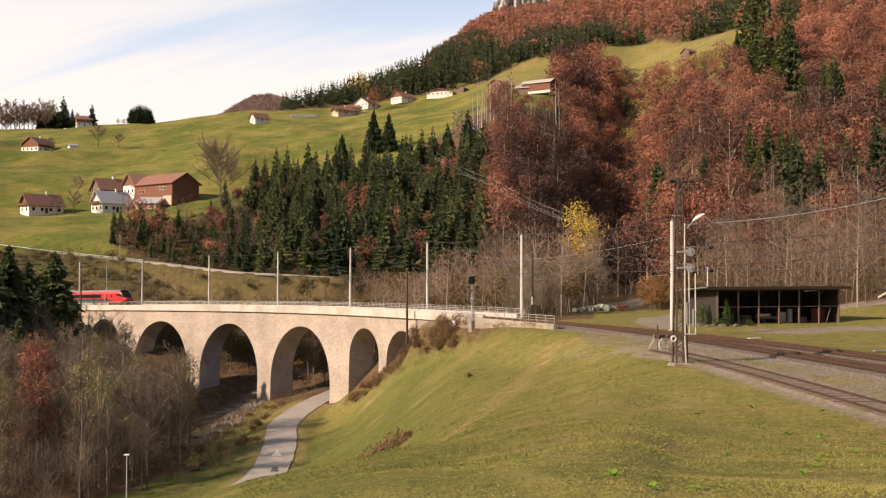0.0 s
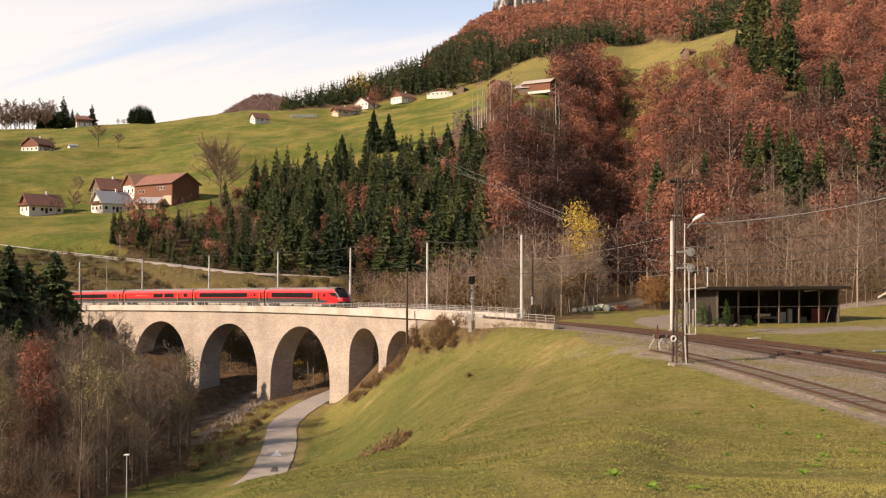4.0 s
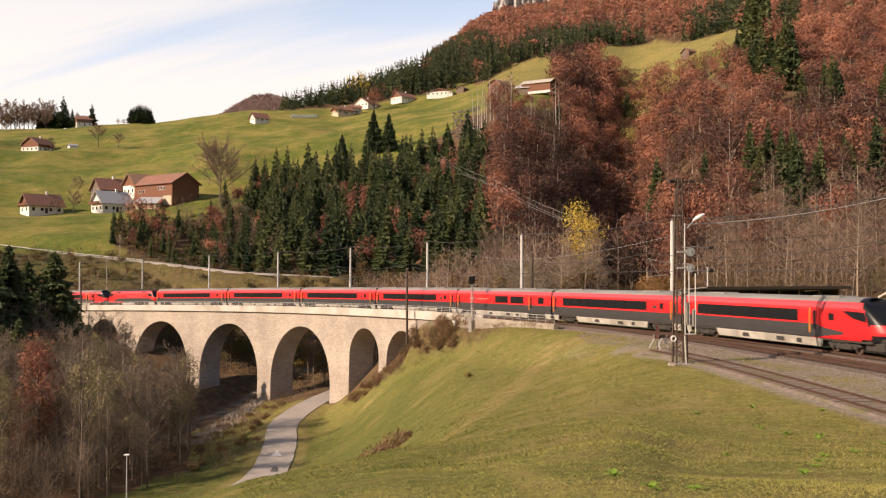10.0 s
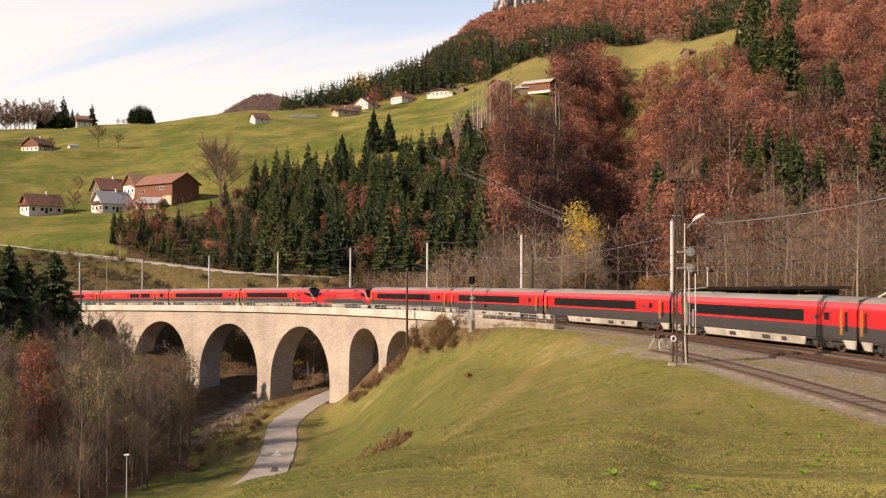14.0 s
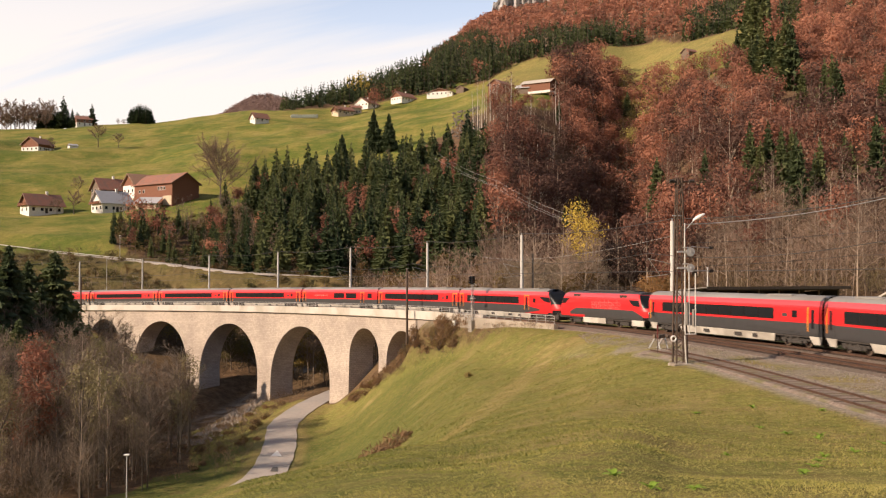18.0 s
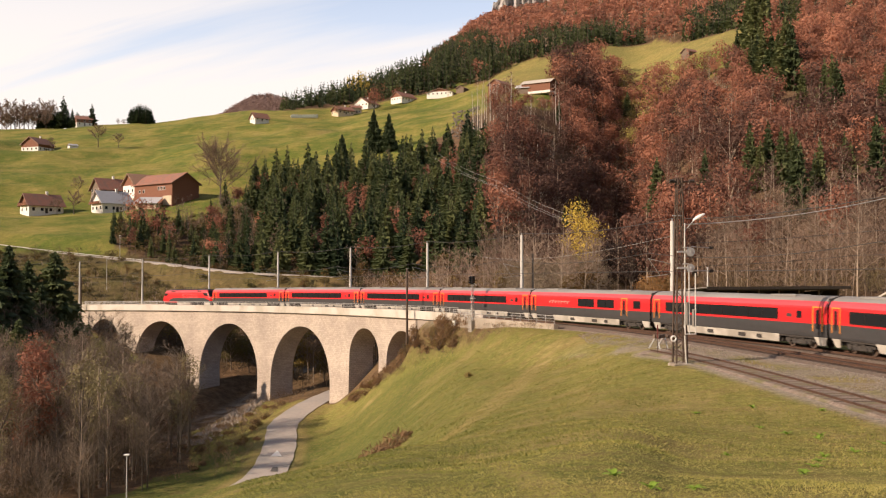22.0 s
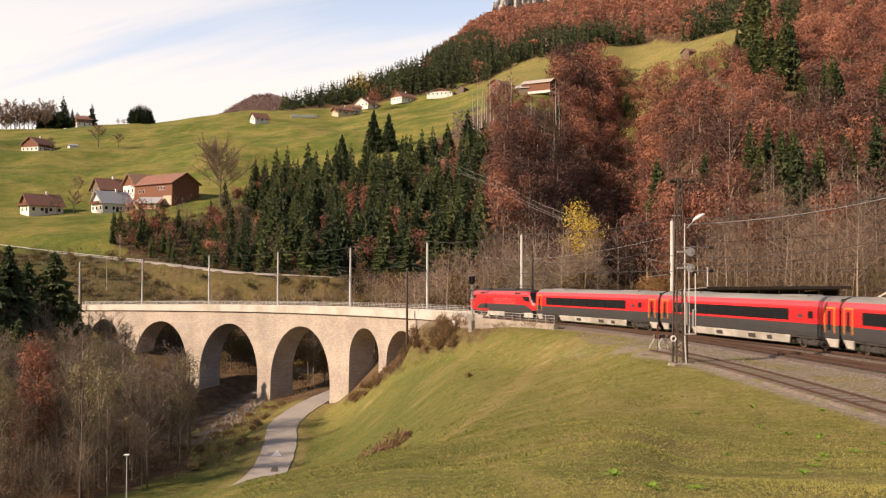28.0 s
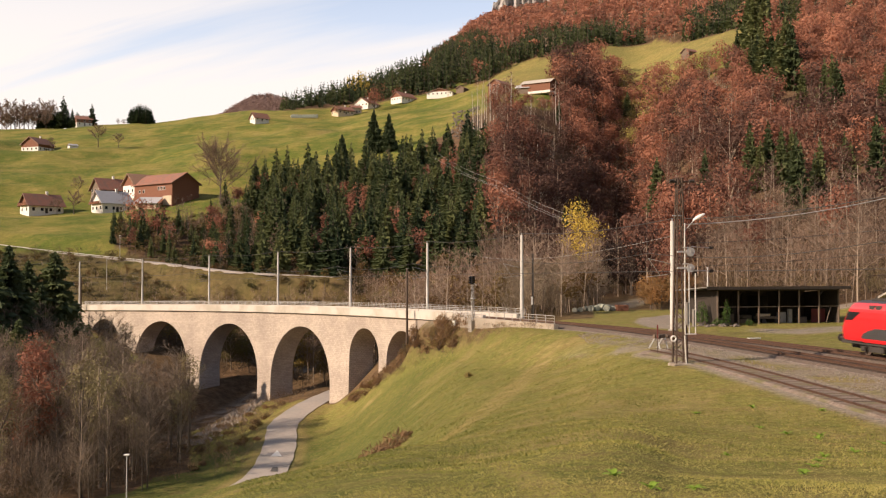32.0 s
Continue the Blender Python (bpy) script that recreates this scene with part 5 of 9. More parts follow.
def build_loco(facing=1):
    c = thing("electric_locomotive", "red electric locomotive with dark grey lower band and folded pantographs", "locomotive", "locomotives of the red train")
    h = LOCO_L / 2 - 0.5

    def shape(x, y, z):
        t = max(0.0, (abs(x) - (h - 2.6)) / 2.6)
        sg = 1 if x > 0 else -1
        back = 0.10 * max(0.0, 1.7 - z) + 0.62 * max(0.0, z - 1.9) + 0.12 * max(0, z - 1.9) ** 2
        return (x - sg * back * t * t, y * (1 - 0.10 * t * t - 0.26 * t ** 7), z - 0.10 * t * t * min(1.0, max(0.0, z - 2.6)))
    st = [-h + 7.0 * i / 70 for i in range(70)] + [-h + 7.0 + (2 * h - 11.4) * i / 8 for i in range(9)] + [h - 4.4 + 4.4 * (i + 1) / 26 for i in range(26)]

    def cl(x, y, z):
        tip = abs(x) - (h - 0.55)
        if tip > 0 and 2.2 < z < 3.62:
            return ("windscreen_front" if x > 0 else "windscreen_rear", "car_glass")
        if tip > -0.22 and 2.2 < z < 3.62:
            return ("body", "red")
        if z > 3.66:
            return ("body", "grey_low")
        if tip > 0:
            return ("body", "red" if z > 1.25 else "black")
        # the grey band starts in a rounded sweep behind the rear cab and rises to the front cab's foot
        a = x + h - 3.0
        if a < 0:
            return ("body", "red" if z > 1.02 else "grey_low") if z < 3.2 else ("body", "red_top")
        top = 1.28 + 0.68 * math.sqrt(min(1.0, a / 1.7))
        if a < 3.3 and z < 1.22:
            return ("body", "red")
        if x > h - 2.2:
            top = 1.97 - 0.35 * (x - h + 2.2)
        if z < top:
            return ("body", "grey_low")
        return ("body", "red" if z < 3.2 else "red_top")
    skin(loft(st, finer(LOCO, 0.05), shape, cl), c)
    bm = bmesh.new()
    box(bm, -h + 0.3, -1.3, 0.75, h - 0.3, 1.3, 1.0, 0.03)
    box(bm, -2.8, -1.2, 0.30, 2.8, 1.2, 0.8, 0.06)
    # the same added spine, in place of the shade under the locomotive
    box(bm, -h + 0.5, -0.62, 0.42, h - 0.5, 0.62, 0.8, 0.05)
    part("underframe", bm, M["under"], c)
    for x in (-4.95, 4.95):
        bogie(c, x, 1.5, 0.57)
    for side in (-1, 1):
        for a, b in ((-3.2, 1.6), (h - 2.4, h - 0.2)):
            bm = bmesh.new()
            box(bm, a, side * 1.36 - 0.05, 0.34, b, side * 1.36 + 0.05, 0.94, 0.03)
            part("skirt_panel", bm, M["skirt"], c, "dusty off-white skirt panel")
        for x0 in (-h + 0.95, h - 2.3):
            quad = ((x0 - 0.6, 3.0), (x0 + 1.45, 3.02), (x0 + 1.5, 2.35), (x0 + 0.25, 2.45)) if x0 > 0 else ((x0 + 1.9, 3.0), (x0 - 0.1, 3.02), (x0 - 0.1, 2.38), (x0 + 1.0, 2.45))
            swept_pane(c, shape, LOCO, quad, side)
        for x0 in (-5.4, 4.3):
            bm = bmesh.new()
            for k in range(2):
                box(bm, x0 + 0.75 * k, side * 1.30 - 0.05, 3.22, x0 + 0.75 * k + 0.62, side * 1.30 + 0.08, 3.5, 0.02)
            part("air_intake", bm, M["under"], c, "dark air intake grille")
        # thin pale outline lettering, shown as strokes
        for k in range(7):
            x = -1.2 + k * 0.86
            bm = bmesh.new()
            for a, b, z0, z1 in ((0.05, 0.09, 2.02, 2.70 + (0.25 if k in (2, 3, 4, 6) else 0)), (0.22, 0.26, 2.14, 2.56), (0.09, 0.66, 2.66, 2.70), (0.09, 0.66, 2.02, 2.06), (0.62, 0.66, 2.02, 2.68), (0.24, 0.5, 2.34, 2.38)):
                box(bm, x + a, side * 1.455 - 0.03, z0, x + b, side * 1.455 + 0.022, z1)
            part("outline_stroke", bm, M["stroke"], c, "pale outline stroke on the red side")
        for sx in (-1, 1):
            bm = bmesh.new()
            rod(bm, (sx * h, side * 0.87, 1.05), (sx * (h + 0.42), side * 0.87, 1.05), 0.13, 0.13, 10)
            rod(bm, (sx * (h + 0.40), side * 0.87, 1.05), (sx * (h + 0.48), side * 0.87, 1.05), 0.27, 0.27, 14)
            part("buffer", bm, M["under"], c)
            bm = bmesh.new()
            rod(bm, (sx * (h - 0.1), side * 0.85, 1.75), (sx * (h + 0.06), side * 0.85, 1.75), 0.15, 0.13, 12)
            part("headlamp", bm, M["lampglass"], c, "round headlamp")
    # roof gear
    bm = bmesh.new()
    box(bm, -3.2, -0.7, 3.8, 3.4, 0.7, 4.0, 0.06)
    for k in range(5):
        rod(bm, (-2.6 + k * 1.2, 0.35, 4.0), (-2.6 + k * 1.2, 0.35, 4.3), 0.08, 0.06, 8)
    rod(bm, (-2.8, 0.35, 4.32), (2.6, 0.35, 4.32), 0.03, 0.03, 6)
    part("roof_gear", bm, M["under"], c, "dark roof insulators and busbar")
    for x in (-5.4, 5.2):
        sg = -1 if x < 0 else 1
        bm = bmesh.new()
        box(bm, x - 0.9, -0.6, 3.8, x + 0.9, 0.6, 3.95, 0.03)
        pg = part("pantograph", bm, M["under"], c, "dark pantograph on the roof")
        lift = 1.6 if sg < 0 else 0.35
        for y in (-0.35, 0.35):
            bm = bmesh.new()
            rod(bm, (x - 0.7, y, 3.95), (x + 0.9, y * 0.7, 3.95 + lift * 0.5), 0.035, 0.03, 6)
            part("lower_arm", bm, M["under"], pg)
            bm = bmesh.new()
            rod(bm, (x + 0.9, y * 0.7, 3.95 + lift * 0.5), (x - 0.5, y * 0.9, 3.95 + lift), 0.03, 0.025, 6)
            part("upper_arm", bm, M["rust"], pg)
        for dx in (-0.15, 0.15):
            bm = bmesh.new()
            rod(bm, (x - 0.5 + dx, -0.85, 3.97 + lift), (x - 0.5 + dx, 0.85, 3.97 + lift), 0.03, 0.03, 6)
            part("collector", bm, M["rust"], pg)
    return c


UNIT = 7 * CAR_L + LOCO_L + 0.5


def train_s(t):
    """Where the train's front is along the line at t seconds."""
    return 8.670475e-05 * t ** 4 - 0.005582432 * t ** 3 + 0.0668996 * t ** 2 + 19.585417 * t - 151.26046


VEHICLES = []


def build_train():
    protos = {}
    for u in range(2):
        for i in range(7):
            kind = "driving" if i == 0 else ("bistro" if i == 2 else "coach")
            key = (kind, u + 1)
            if key not in protos:
                c = protos[key] = build_coach(kind, u + 1)
            else:
                c = copy_thing(protos[key], Matrix())
            VEHICLES.append((c, u * UNIT + i * CAR_L, CAR_L, (3.75, 22.75)))
        if "loco" not in protos:
            c = protos["loco"] = build_loco()
        else:
            c = copy_thing(protos["loco"], Matrix())
        VEHICLES.append((c, u * UNIT + 7 * CAR_L, LOCO_L, (4.69, 14.59)))


build_train()
# ------------------------------------------------------------------ trees
# a template is (vertices, triangles, material number of each triangle) for a tree one unit high


def _needle(V, F, G, a, b, w, g, rs):
    """A thin flat twig from a to b."""
    d = b - a
    s = np.cross(d, rs.normal(size=3))
    s = s / (np.linalg.norm(s) + 1e-9) * w
    i = len(V)
    V += [a - s, a + s, b]
    F.append((i, i + 1, i + 2))
    G.append(g)


def _limb(V, F, G, a, b, r0, r1, g, n=3):
    """A tapered limb with n sides."""
    d = (b - a) / (np.linalg.norm(b - a) + 1e-9)
    u = np.cross(d, (0.3, 0.9, 0.1))
    u /= np.linalg.norm(u) + 1e-9
    w = np.cross(d, u)
    i = len(V)
    for c, r in ((a, r0), (b, r1)):
        for k in range(n):
            t = math.tau * k / n
            V.append(c + (u * math.cos(t) + w * math.sin(t)) * r)
    for k in range(n):
        p, q = i + k, i + (k + 1) % n
        F.extend([(p, q, q + n), (p, q + n, p + n)])
        G.extend([g, g])


def spruce_template(seed, whorls, per, wide=0.19, low=0.10, droop=0.35, fine=1):
    rs = np.random.RandomState(seed)
    V, F, G = [], [], []
    _limb(V, F, G, np.array((0, 0, -0.06)), np.array((0, 0, 0.97)), 0.014, 0.002, 0, 5)
    for i in range(whorls):
        h = h0 = low + (0.985 - low) * (i + rs.uniform(0, 0.8)) / whorls
        R = wide * (1 - h) ** 0.75 * rs.uniform(0.78, 1.18) + 0.006
        n = max(4, int(per * (0.55 + 0.6 * (1 - h))))
        off = rs.uniform(0, math.tau)
        for k in range(n):
            t = off + math.tau * (k + rs.uniform(-0.3, 0.3)) / n
            h = min(0.985, max(low, h0 + rs.uniform(-0.9, 0.9) / whorls))
            r = R * rs.uniform(0.7, 1.15)
            d = np.array((math.cos(t), math.sin(t), 0.0))
            s = np.array((-math.sin(t), math.cos(t), 0.0))
            w = (0.42 * r + 0.008) * rs.uniform(0.7, 1.2)
            base = np.array((0, 0, h + 0.02))
            mid = d * r * 0.55 + np.array((0, 0, h - droop * r * 0.35))
            tip = d * r + np.array((0, 0, h - droop * r * 0.62 + 0.06 * r))
            j = len(V)
            V += [base, mid - s * w * 0.6 - (0, 0, 0.10 * r), mid + (0, 0, 0.03 * r), mid + s * w * 0.6 - (0, 0, 0.10 * r), tip,
                  mid - (0, 0, 0.42 * r + 0.012), tip * (0.8, 0.8, 1) - (0, 0, 0.25 * r)]
            F += [(j, j + 1, j + 2), (j, j + 2, j + 3), (j + 1, j + 4, j + 2), (j + 2, j + 4, j + 3), (j, j + 5, j + 4)]
            G += [1] * 5
            if fine > 1:
                for q in range(fine):
                    a = mid + (tip - mid) * rs.uniform(-0.6, 0.9) + s * w * rs.uniform(-0.5, 0.5)
                    b = a + d * r * 0.22 + s * w * rs.uniform(-0.5, 0.5) - (0, 0, r * rs.uniform(0.12, 0.30))
                    _needle(V, F, G, a, b, 0.10 * r + 0.002, 1, rs)
    return np.array(V), np.array(F), np.array(G)


def leafy_template(seed, leaves, size, crown=(0.30, 0.30, 0.36), mid=0.62, lobes=8, limbs=7, cone=False):
    """A broadleaf crown: limbs, lobes and many small leaf clumps turned outwards."""
    rs = np.random.RandomState(seed)
    V, F, G = [], [], []
    _limb(V, F, G, np.array((0, 0, -0.06)), np.array((rs.uniform(-.02, .02), rs.uniform(-.02, .02), 0.85)), 0.016, 0.003, 0, 5)
    ctr = []
    for i in range(lobes):
        while True:
            p = rs.uniform(-1, 1, 3)
            if np.linalg.norm(p) < 1:
                break
        z = mid + p[2] * crown[2] * 0.78
        tight = (1.15 - z) * 1.3 if cone else 1.0
        c = np.array((p[0] * crown[0] * 0.72 * tight, p[1] * crown[1] * 0.72 * tight, z))
        ctr.append((c, rs.uniform(0.40, 0.62) * crown[0] * (0.6 if cone else 1.0)))
    for c, r in ctr[:limbs]:
        _limb(V, F, G, np.array((0, 0, max(0.15, c[2] - 0.28))), c, 0.006, 0.0015, 0, 3)
    for i in range(leaves):
        c, r = ctr[rs.randint(lobes)]
        n = rs.normal(size=3)
        n[2] = n[2] * 0.8 + 0.15
        n /= np.linalg.norm(n)
        p = c + n * r * rs.uniform(0.66, 1.1) * np.array((1, 1, 0.85))
        m = n + rs.normal(size=3) * 0.24
        u = np.cross(m, rs.normal(size=3))
        u /= np.linalg.norm(u) + 1e-9
        w = np.cross(m, u)
        w /= np.linalg.norm(w) + 1e-9
        s = size * rs.uniform(0.55, 1.35)
        j = len(V)
        V += [p + u * s, p - u * s * 0.6 + w * s * 0.8, p - u * s * 0.5 - w * s * 0.9]
        F.append((j, j + 1, j + 2))
        G.append(1)
    return np.array(V), np.array(F), np.array(G)


def bare_template(seed, n1, n2, n3, spread=0.30, low=0.30, thick=0.013, sides=3, twig=0.0024, leaves=0):
    """A leafless tree: stem, boughs, branches and twigs."""
    rs = np.random.RandomState(seed)
    V, F, G = [], [], []
    bend = rs.uniform(-0.05, 0.05, 2)
    stem = [np.array((bend[0] * t * t, bend[1] * math.sin(t * 2), t * 0.97 - 0.05 * (t == 0))) for t in (0, 0.25, 0.5, 0.75, 1.0)]
    for k in range(4):
        _limb(V, F, G, stem[k], stem[k + 1], thick * (1 - 0.23 * k), thick * (1 - 0.23 * (k + 1)) + 0.0008, 0, max(sides, 4))
    for i in range(n1):
        h = low + (0.93 - low) * (i + rs.uniform(0, 1)) / n1
        base = np.array((np.interp(h, (0, 1), (0, bend[0])) * h, bend[1] * math.sin(h * 2), h * 0.97))
        t = i * 2.4 + rs.uniform(-0.5, 0.5)
        L = spread * (1.10 - h) ** 0.6 * rs.uniform(0.7, 1.2)
        d = np.array((math.cos(t), math.sin(t), rs.uniform(0.55, 1.3)))
        d /= np.linalg.norm(d)
        end = base + d * L
        _limb(V, F, G, base, end, thick * 0.38 * (1.2 - h), twig, 0, 3)
        for k in range(n2):
            f = rs.uniform(0.25, 1.0)
            b0 = base + d * L * f
            d2 = d + rs.normal(size=3) * 0.6
            d2[2] += 0.25
            d2 /= np.linalg.norm(d2)
            L2 = L * rs.uniform(0.28, 0.6)
            _needle(V, F, G, b0, b0 + d2 * L2, twig * 1.25, 1, rs)
            for q in range(n3):
                f2 = rs.uniform(0.2, 1.0)
                c0 = b0 + d2 * L2 * f2
                d3 = d2 + rs.normal(size=3) * 0.7
                d3[2] += 0.2
                d3 /= np.linalg.norm(d3)
                c1 = c0 + d3 * L2 * rs.uniform(0.3, 0.7)
                _needle(V, F, G, c0, c1, twig * 0.8, 1, rs)
                if leaves and rs.rand() < leaves:
                    _needle(V, F, G, c1, c1 + rs.normal(size=3) * 0.012, 0.007, 1, rs)
    return np.array(V), np.array(F), np.array(G)


def make_mesh(name, V, F, G, mats, vary=None):
    me = bpy.data.meshes.new(name)
    me.vertices.add(len(V))
    me.vertices.foreach_set("co", np.ascontiguousarray(V, dtype=np.float32).ravel())
    me.loops.add(len(F) * 3)
    me.loops.foreach_set("vertex_index", np.ascontiguousarray(F, dtype=np.int32).ravel())
    me.polygons.add(len(F))
    me.polygons.foreach_set("loop_start", (np.arange(len(F)) * 3).astype(np.int32))
    me.polygons.foreach_set("material_index", np.ascontiguousarray(G, dtype=np.int32))
    me.update(calc_edges=True)
    if vary is not None:
        at = me.attributes.new("vary", "FLOAT", "POINT")
        at.data.foreach_set("value", np.ascontiguousarray(vary, dtype=np.float32))
    for m in mats:
        me.materials.append(m)
    return me


def scatter(name, label, templates, places, heights, vary, mats, seed, width=None):
    """One object of kind stuff: every tree a turned, scaled copy of a template's geometry."""
    rs = np.random.RandomState(seed)
    Vs, Fs, Gs, As, base = [], [], [], [], 0
    pick = rs.randint(len(templates), size=len(places))
    turn = rs.uniform(0, math.tau, len(places))
    for k, (V, F, G) in enumerate(templates):
        sel = np.where(pick == k)[0]
        if not len(sel):
            continue
        c, s = np.cos(turn[sel]), np.sin(turn[sel])
        hh = heights[sel]
        ww = hh * rs.uniform(0.85, 1.2, len(sel)) * (1.0 if width is None else width)
        x = (V[None, :, 0] * c[:, None] - V[None, :, 1] * s[:, None]) * ww[:, None] + places[sel, 0][:, None]
        y = (V[None, :, 0] * s[:, None] + V[None, :, 1] * c[:, None]) * ww[:, None] + places[sel, 1][:, None]
        z = V[None, :, 2] * hh[:, None] + places[sel, 2][:, None]
        Vs.append(np.stack([x, y, z], -1).reshape(-1, 3))
        Fs.append((F[None] + (np.arange(len(sel)) * len(V))[:, None, None]).reshape(-1, 3) + base)
        Gs.append(np.tile(G, len(sel)))
        As.append(np.repeat(vary[sel], len(V)))
        base += len(sel) * len(V)
    me = make_mesh(name, np.concatenate(Vs), np.concatenate(Fs), np.concatenate(Gs), mats, np.concatenate(As))
    ob = new(name, me)
    return tagged(ob, label, "trees", kind="stuff")


def spots(seed, step, keep, r0, r1, a0=-28.0, a1=28.0):
    """Jittered places on the ground within a range of bearings and distances, where keep(x, y, a, r) holds."""
    rs = np.random.RandomState(seed)
    xs = np.arange(-r1 * 0.6, r1 * 0.6, step)
    ys = np.arange(r0 * 0.8, r1, step)
    X, Y = np.meshgrid(xs, ys)
    x = (X + rs.uniform(-0.5, 0.5, X.shape) * step).ravel()
    y = (Y + rs.uniform(-0.5, 0.5, X.shape) * step).ravel()
    a, r = np.degrees(np.arctan2(x, y)), np.hypot(x, y)
    ok = (r > r0) & (r < r1) & (a > a0) & (a < a1)
    x, y, a, r = x[ok], y[ok], a[ok], r[ok]
    ok = keep(x, y, a, r)
    x, y, a, r = x[ok], y[ok], a[ok], r[ok]
    return np.stack([x, y, height(x, y)], -1), a, r, rs


SPR_FAR = [spruce_template(100 + i, 9, 6, wide=0.21) for i in range(4)]
SPR_TALL = [spruce_template(190 + i, 26, 13, wide=0.17 + 0.02 * (i % 3), low=0.06, fine=2) for i in range(4)]
SPR_MID = [spruce_template(110 + i, 18, 10, wide=0.20 + 0.025 * (i % 3)) for i in range(5)]
BEE_FAR = [leafy_template(120 + i, 64, 0.060, crown=(0.29, 0.29, 0.42), mid=0.57, lobes=8, limbs=3) for i in range(4)]
BEE_MID = [leafy_template(130 + i, 520, 0.0255, crown=(0.31 + 0.02 * (i % 3), 0.31, 0.40), mid=0.57, lobes=11 + i % 4) for i in range(6)]
BEE_NEAR = [leafy_template(150 + i, 820, 0.0195, crown=(0.31, 0.31, 0.40), mid=0.57, lobes=15 + i % 4, limbs=12) for i in range(5)]
BRUSH = [bare_template(160 + i, 11, 4, 2, spread=0.9, low=0.02, thick=0.010, twig=0.009, leaves=0.6) for i in range(5)]
HUMP = [leafy_template(180 + i, 70, 0.075, crown=(0.36, 0.36, 0.44), mid=0.52, lobes=9, limbs=2) for i in range(4)]
BARE_FAR = [bare_template(170 + i, 10, 4, 2, spread=0.34, low=0.20, thick=0.013, twig=0.008) for i in range(4)]
BARE_MID = [bare_template(140 + i, 15, 7, 3, spread=0.27, low=0.24, thick=0.0085, twig=0.0024) for i in range(6)]


# tall spruces of the flank: place and height
FLANK_SPRUCES = np.array([
    (73, 319, 22), (75, 319, 15), (79, 282, 15), (90, 274, 18), (91, 268, 13), (94, 270, 17), (97, 268, 15), (100, 268, 14),
    (85, 225, 19), (88, 230, 16), (94, 233, 16), (95, 239, 12), (113, 263, 12), (113, 259, 10), (115, 248, 18), (118, 251, 15),
    (183, 547, 38), (192, 564, 41), (192, 583, 36), (182, 528, 35), (154, 457, 23), (156, 472, 21), (154, 449, 25), (156, 443, 24), (155, 431, 25), (157, 427, 32), (158, 423, 30),
    (159, 447, 19), (143, 372, 16), (144, 372, 12), (148, 362, 19), (146, 350, 22), (146, 346, 20), (148, 347, 15), (152, 497, 14),
    (170, 539, 18), (154, 328, 15), (158, 332, 19), (131, 369, 11), (217, 638, 34), (222, 672, 29), (220, 636, 32), (127, 643, 19),
    (54, 370, 15), (40, 309, 11)], float)


# paled brown of the far hump: distance haze is put into the leaf colour
M["far_leaf"] = leaf_mat("far_hazed_leaves", (0.24, 0.165, 0.145), (0.36, 0.25, 0.22), (0.30, 0.205, 0.18), grain=0.15)
M["brush_dark"] = leaf_mat("dark_brush_twigs", (0.045, 0.045, 0.018), (0.17, 0.12, 0.055), (0.095, 0.075, 0.032))
M["bank_leaf"] = leaf_mat("bank_bush_leaves", (0.075, 0.080, 0.026), (0.22, 0.15, 0.07), (0.145, 0.115, 0.045))
# near-black brown that stands in for the side valley's shade
M["gully_shade"] = leaf_mat("gully_shade_leaves", (0.030, 0.023, 0.020), (0.100, 0.062, 0.048), (0.055, 0.038, 0.032))
M["pasture_leaf"] = leaf_mat("pasture_shrub_leaves", (0.20, 0.14, 0.06), (0.42, 0.36, 0.12), (0.32, 0.25, 0.09), grain=0.2)
M["arch_leaf"] = leaf_mat("arch_tree_leaves", (0.06, 0.055, 0.02), (0.30, 0.20, 0.05), (0.13, 0.11, 0.035), grain=0.25)
M["brush_tan"] = leaf_mat("dry_tan_twigs", (0.17, 0.095, 0.052), (0.44, 0.31, 0.17), (0.29, 0.19, 0.105))
M["brush"] = leaf_mat("brush_twigs", (0.075, 0.055, 0.030), (0.24, 0.175, 0.095), (0.14, 0.105, 0.055))


DEEP_A = (-1, 1.0, 2.3, 3.2, 3.8, 4.6, 5.3, 6.9, 7.8, 9.2, 10.8, 12.1, 12.3, 14.2, 14.5, 17.9, 18.3, 19.6, 19.8, 21.0, 21.2)
DEEP_R = (1300, 1260, 1130, 980, 900, 880, 1000, 960, 945, 975, 950, 945, 0, 0, 925, 890, 0, 0, 770, 760, 0)


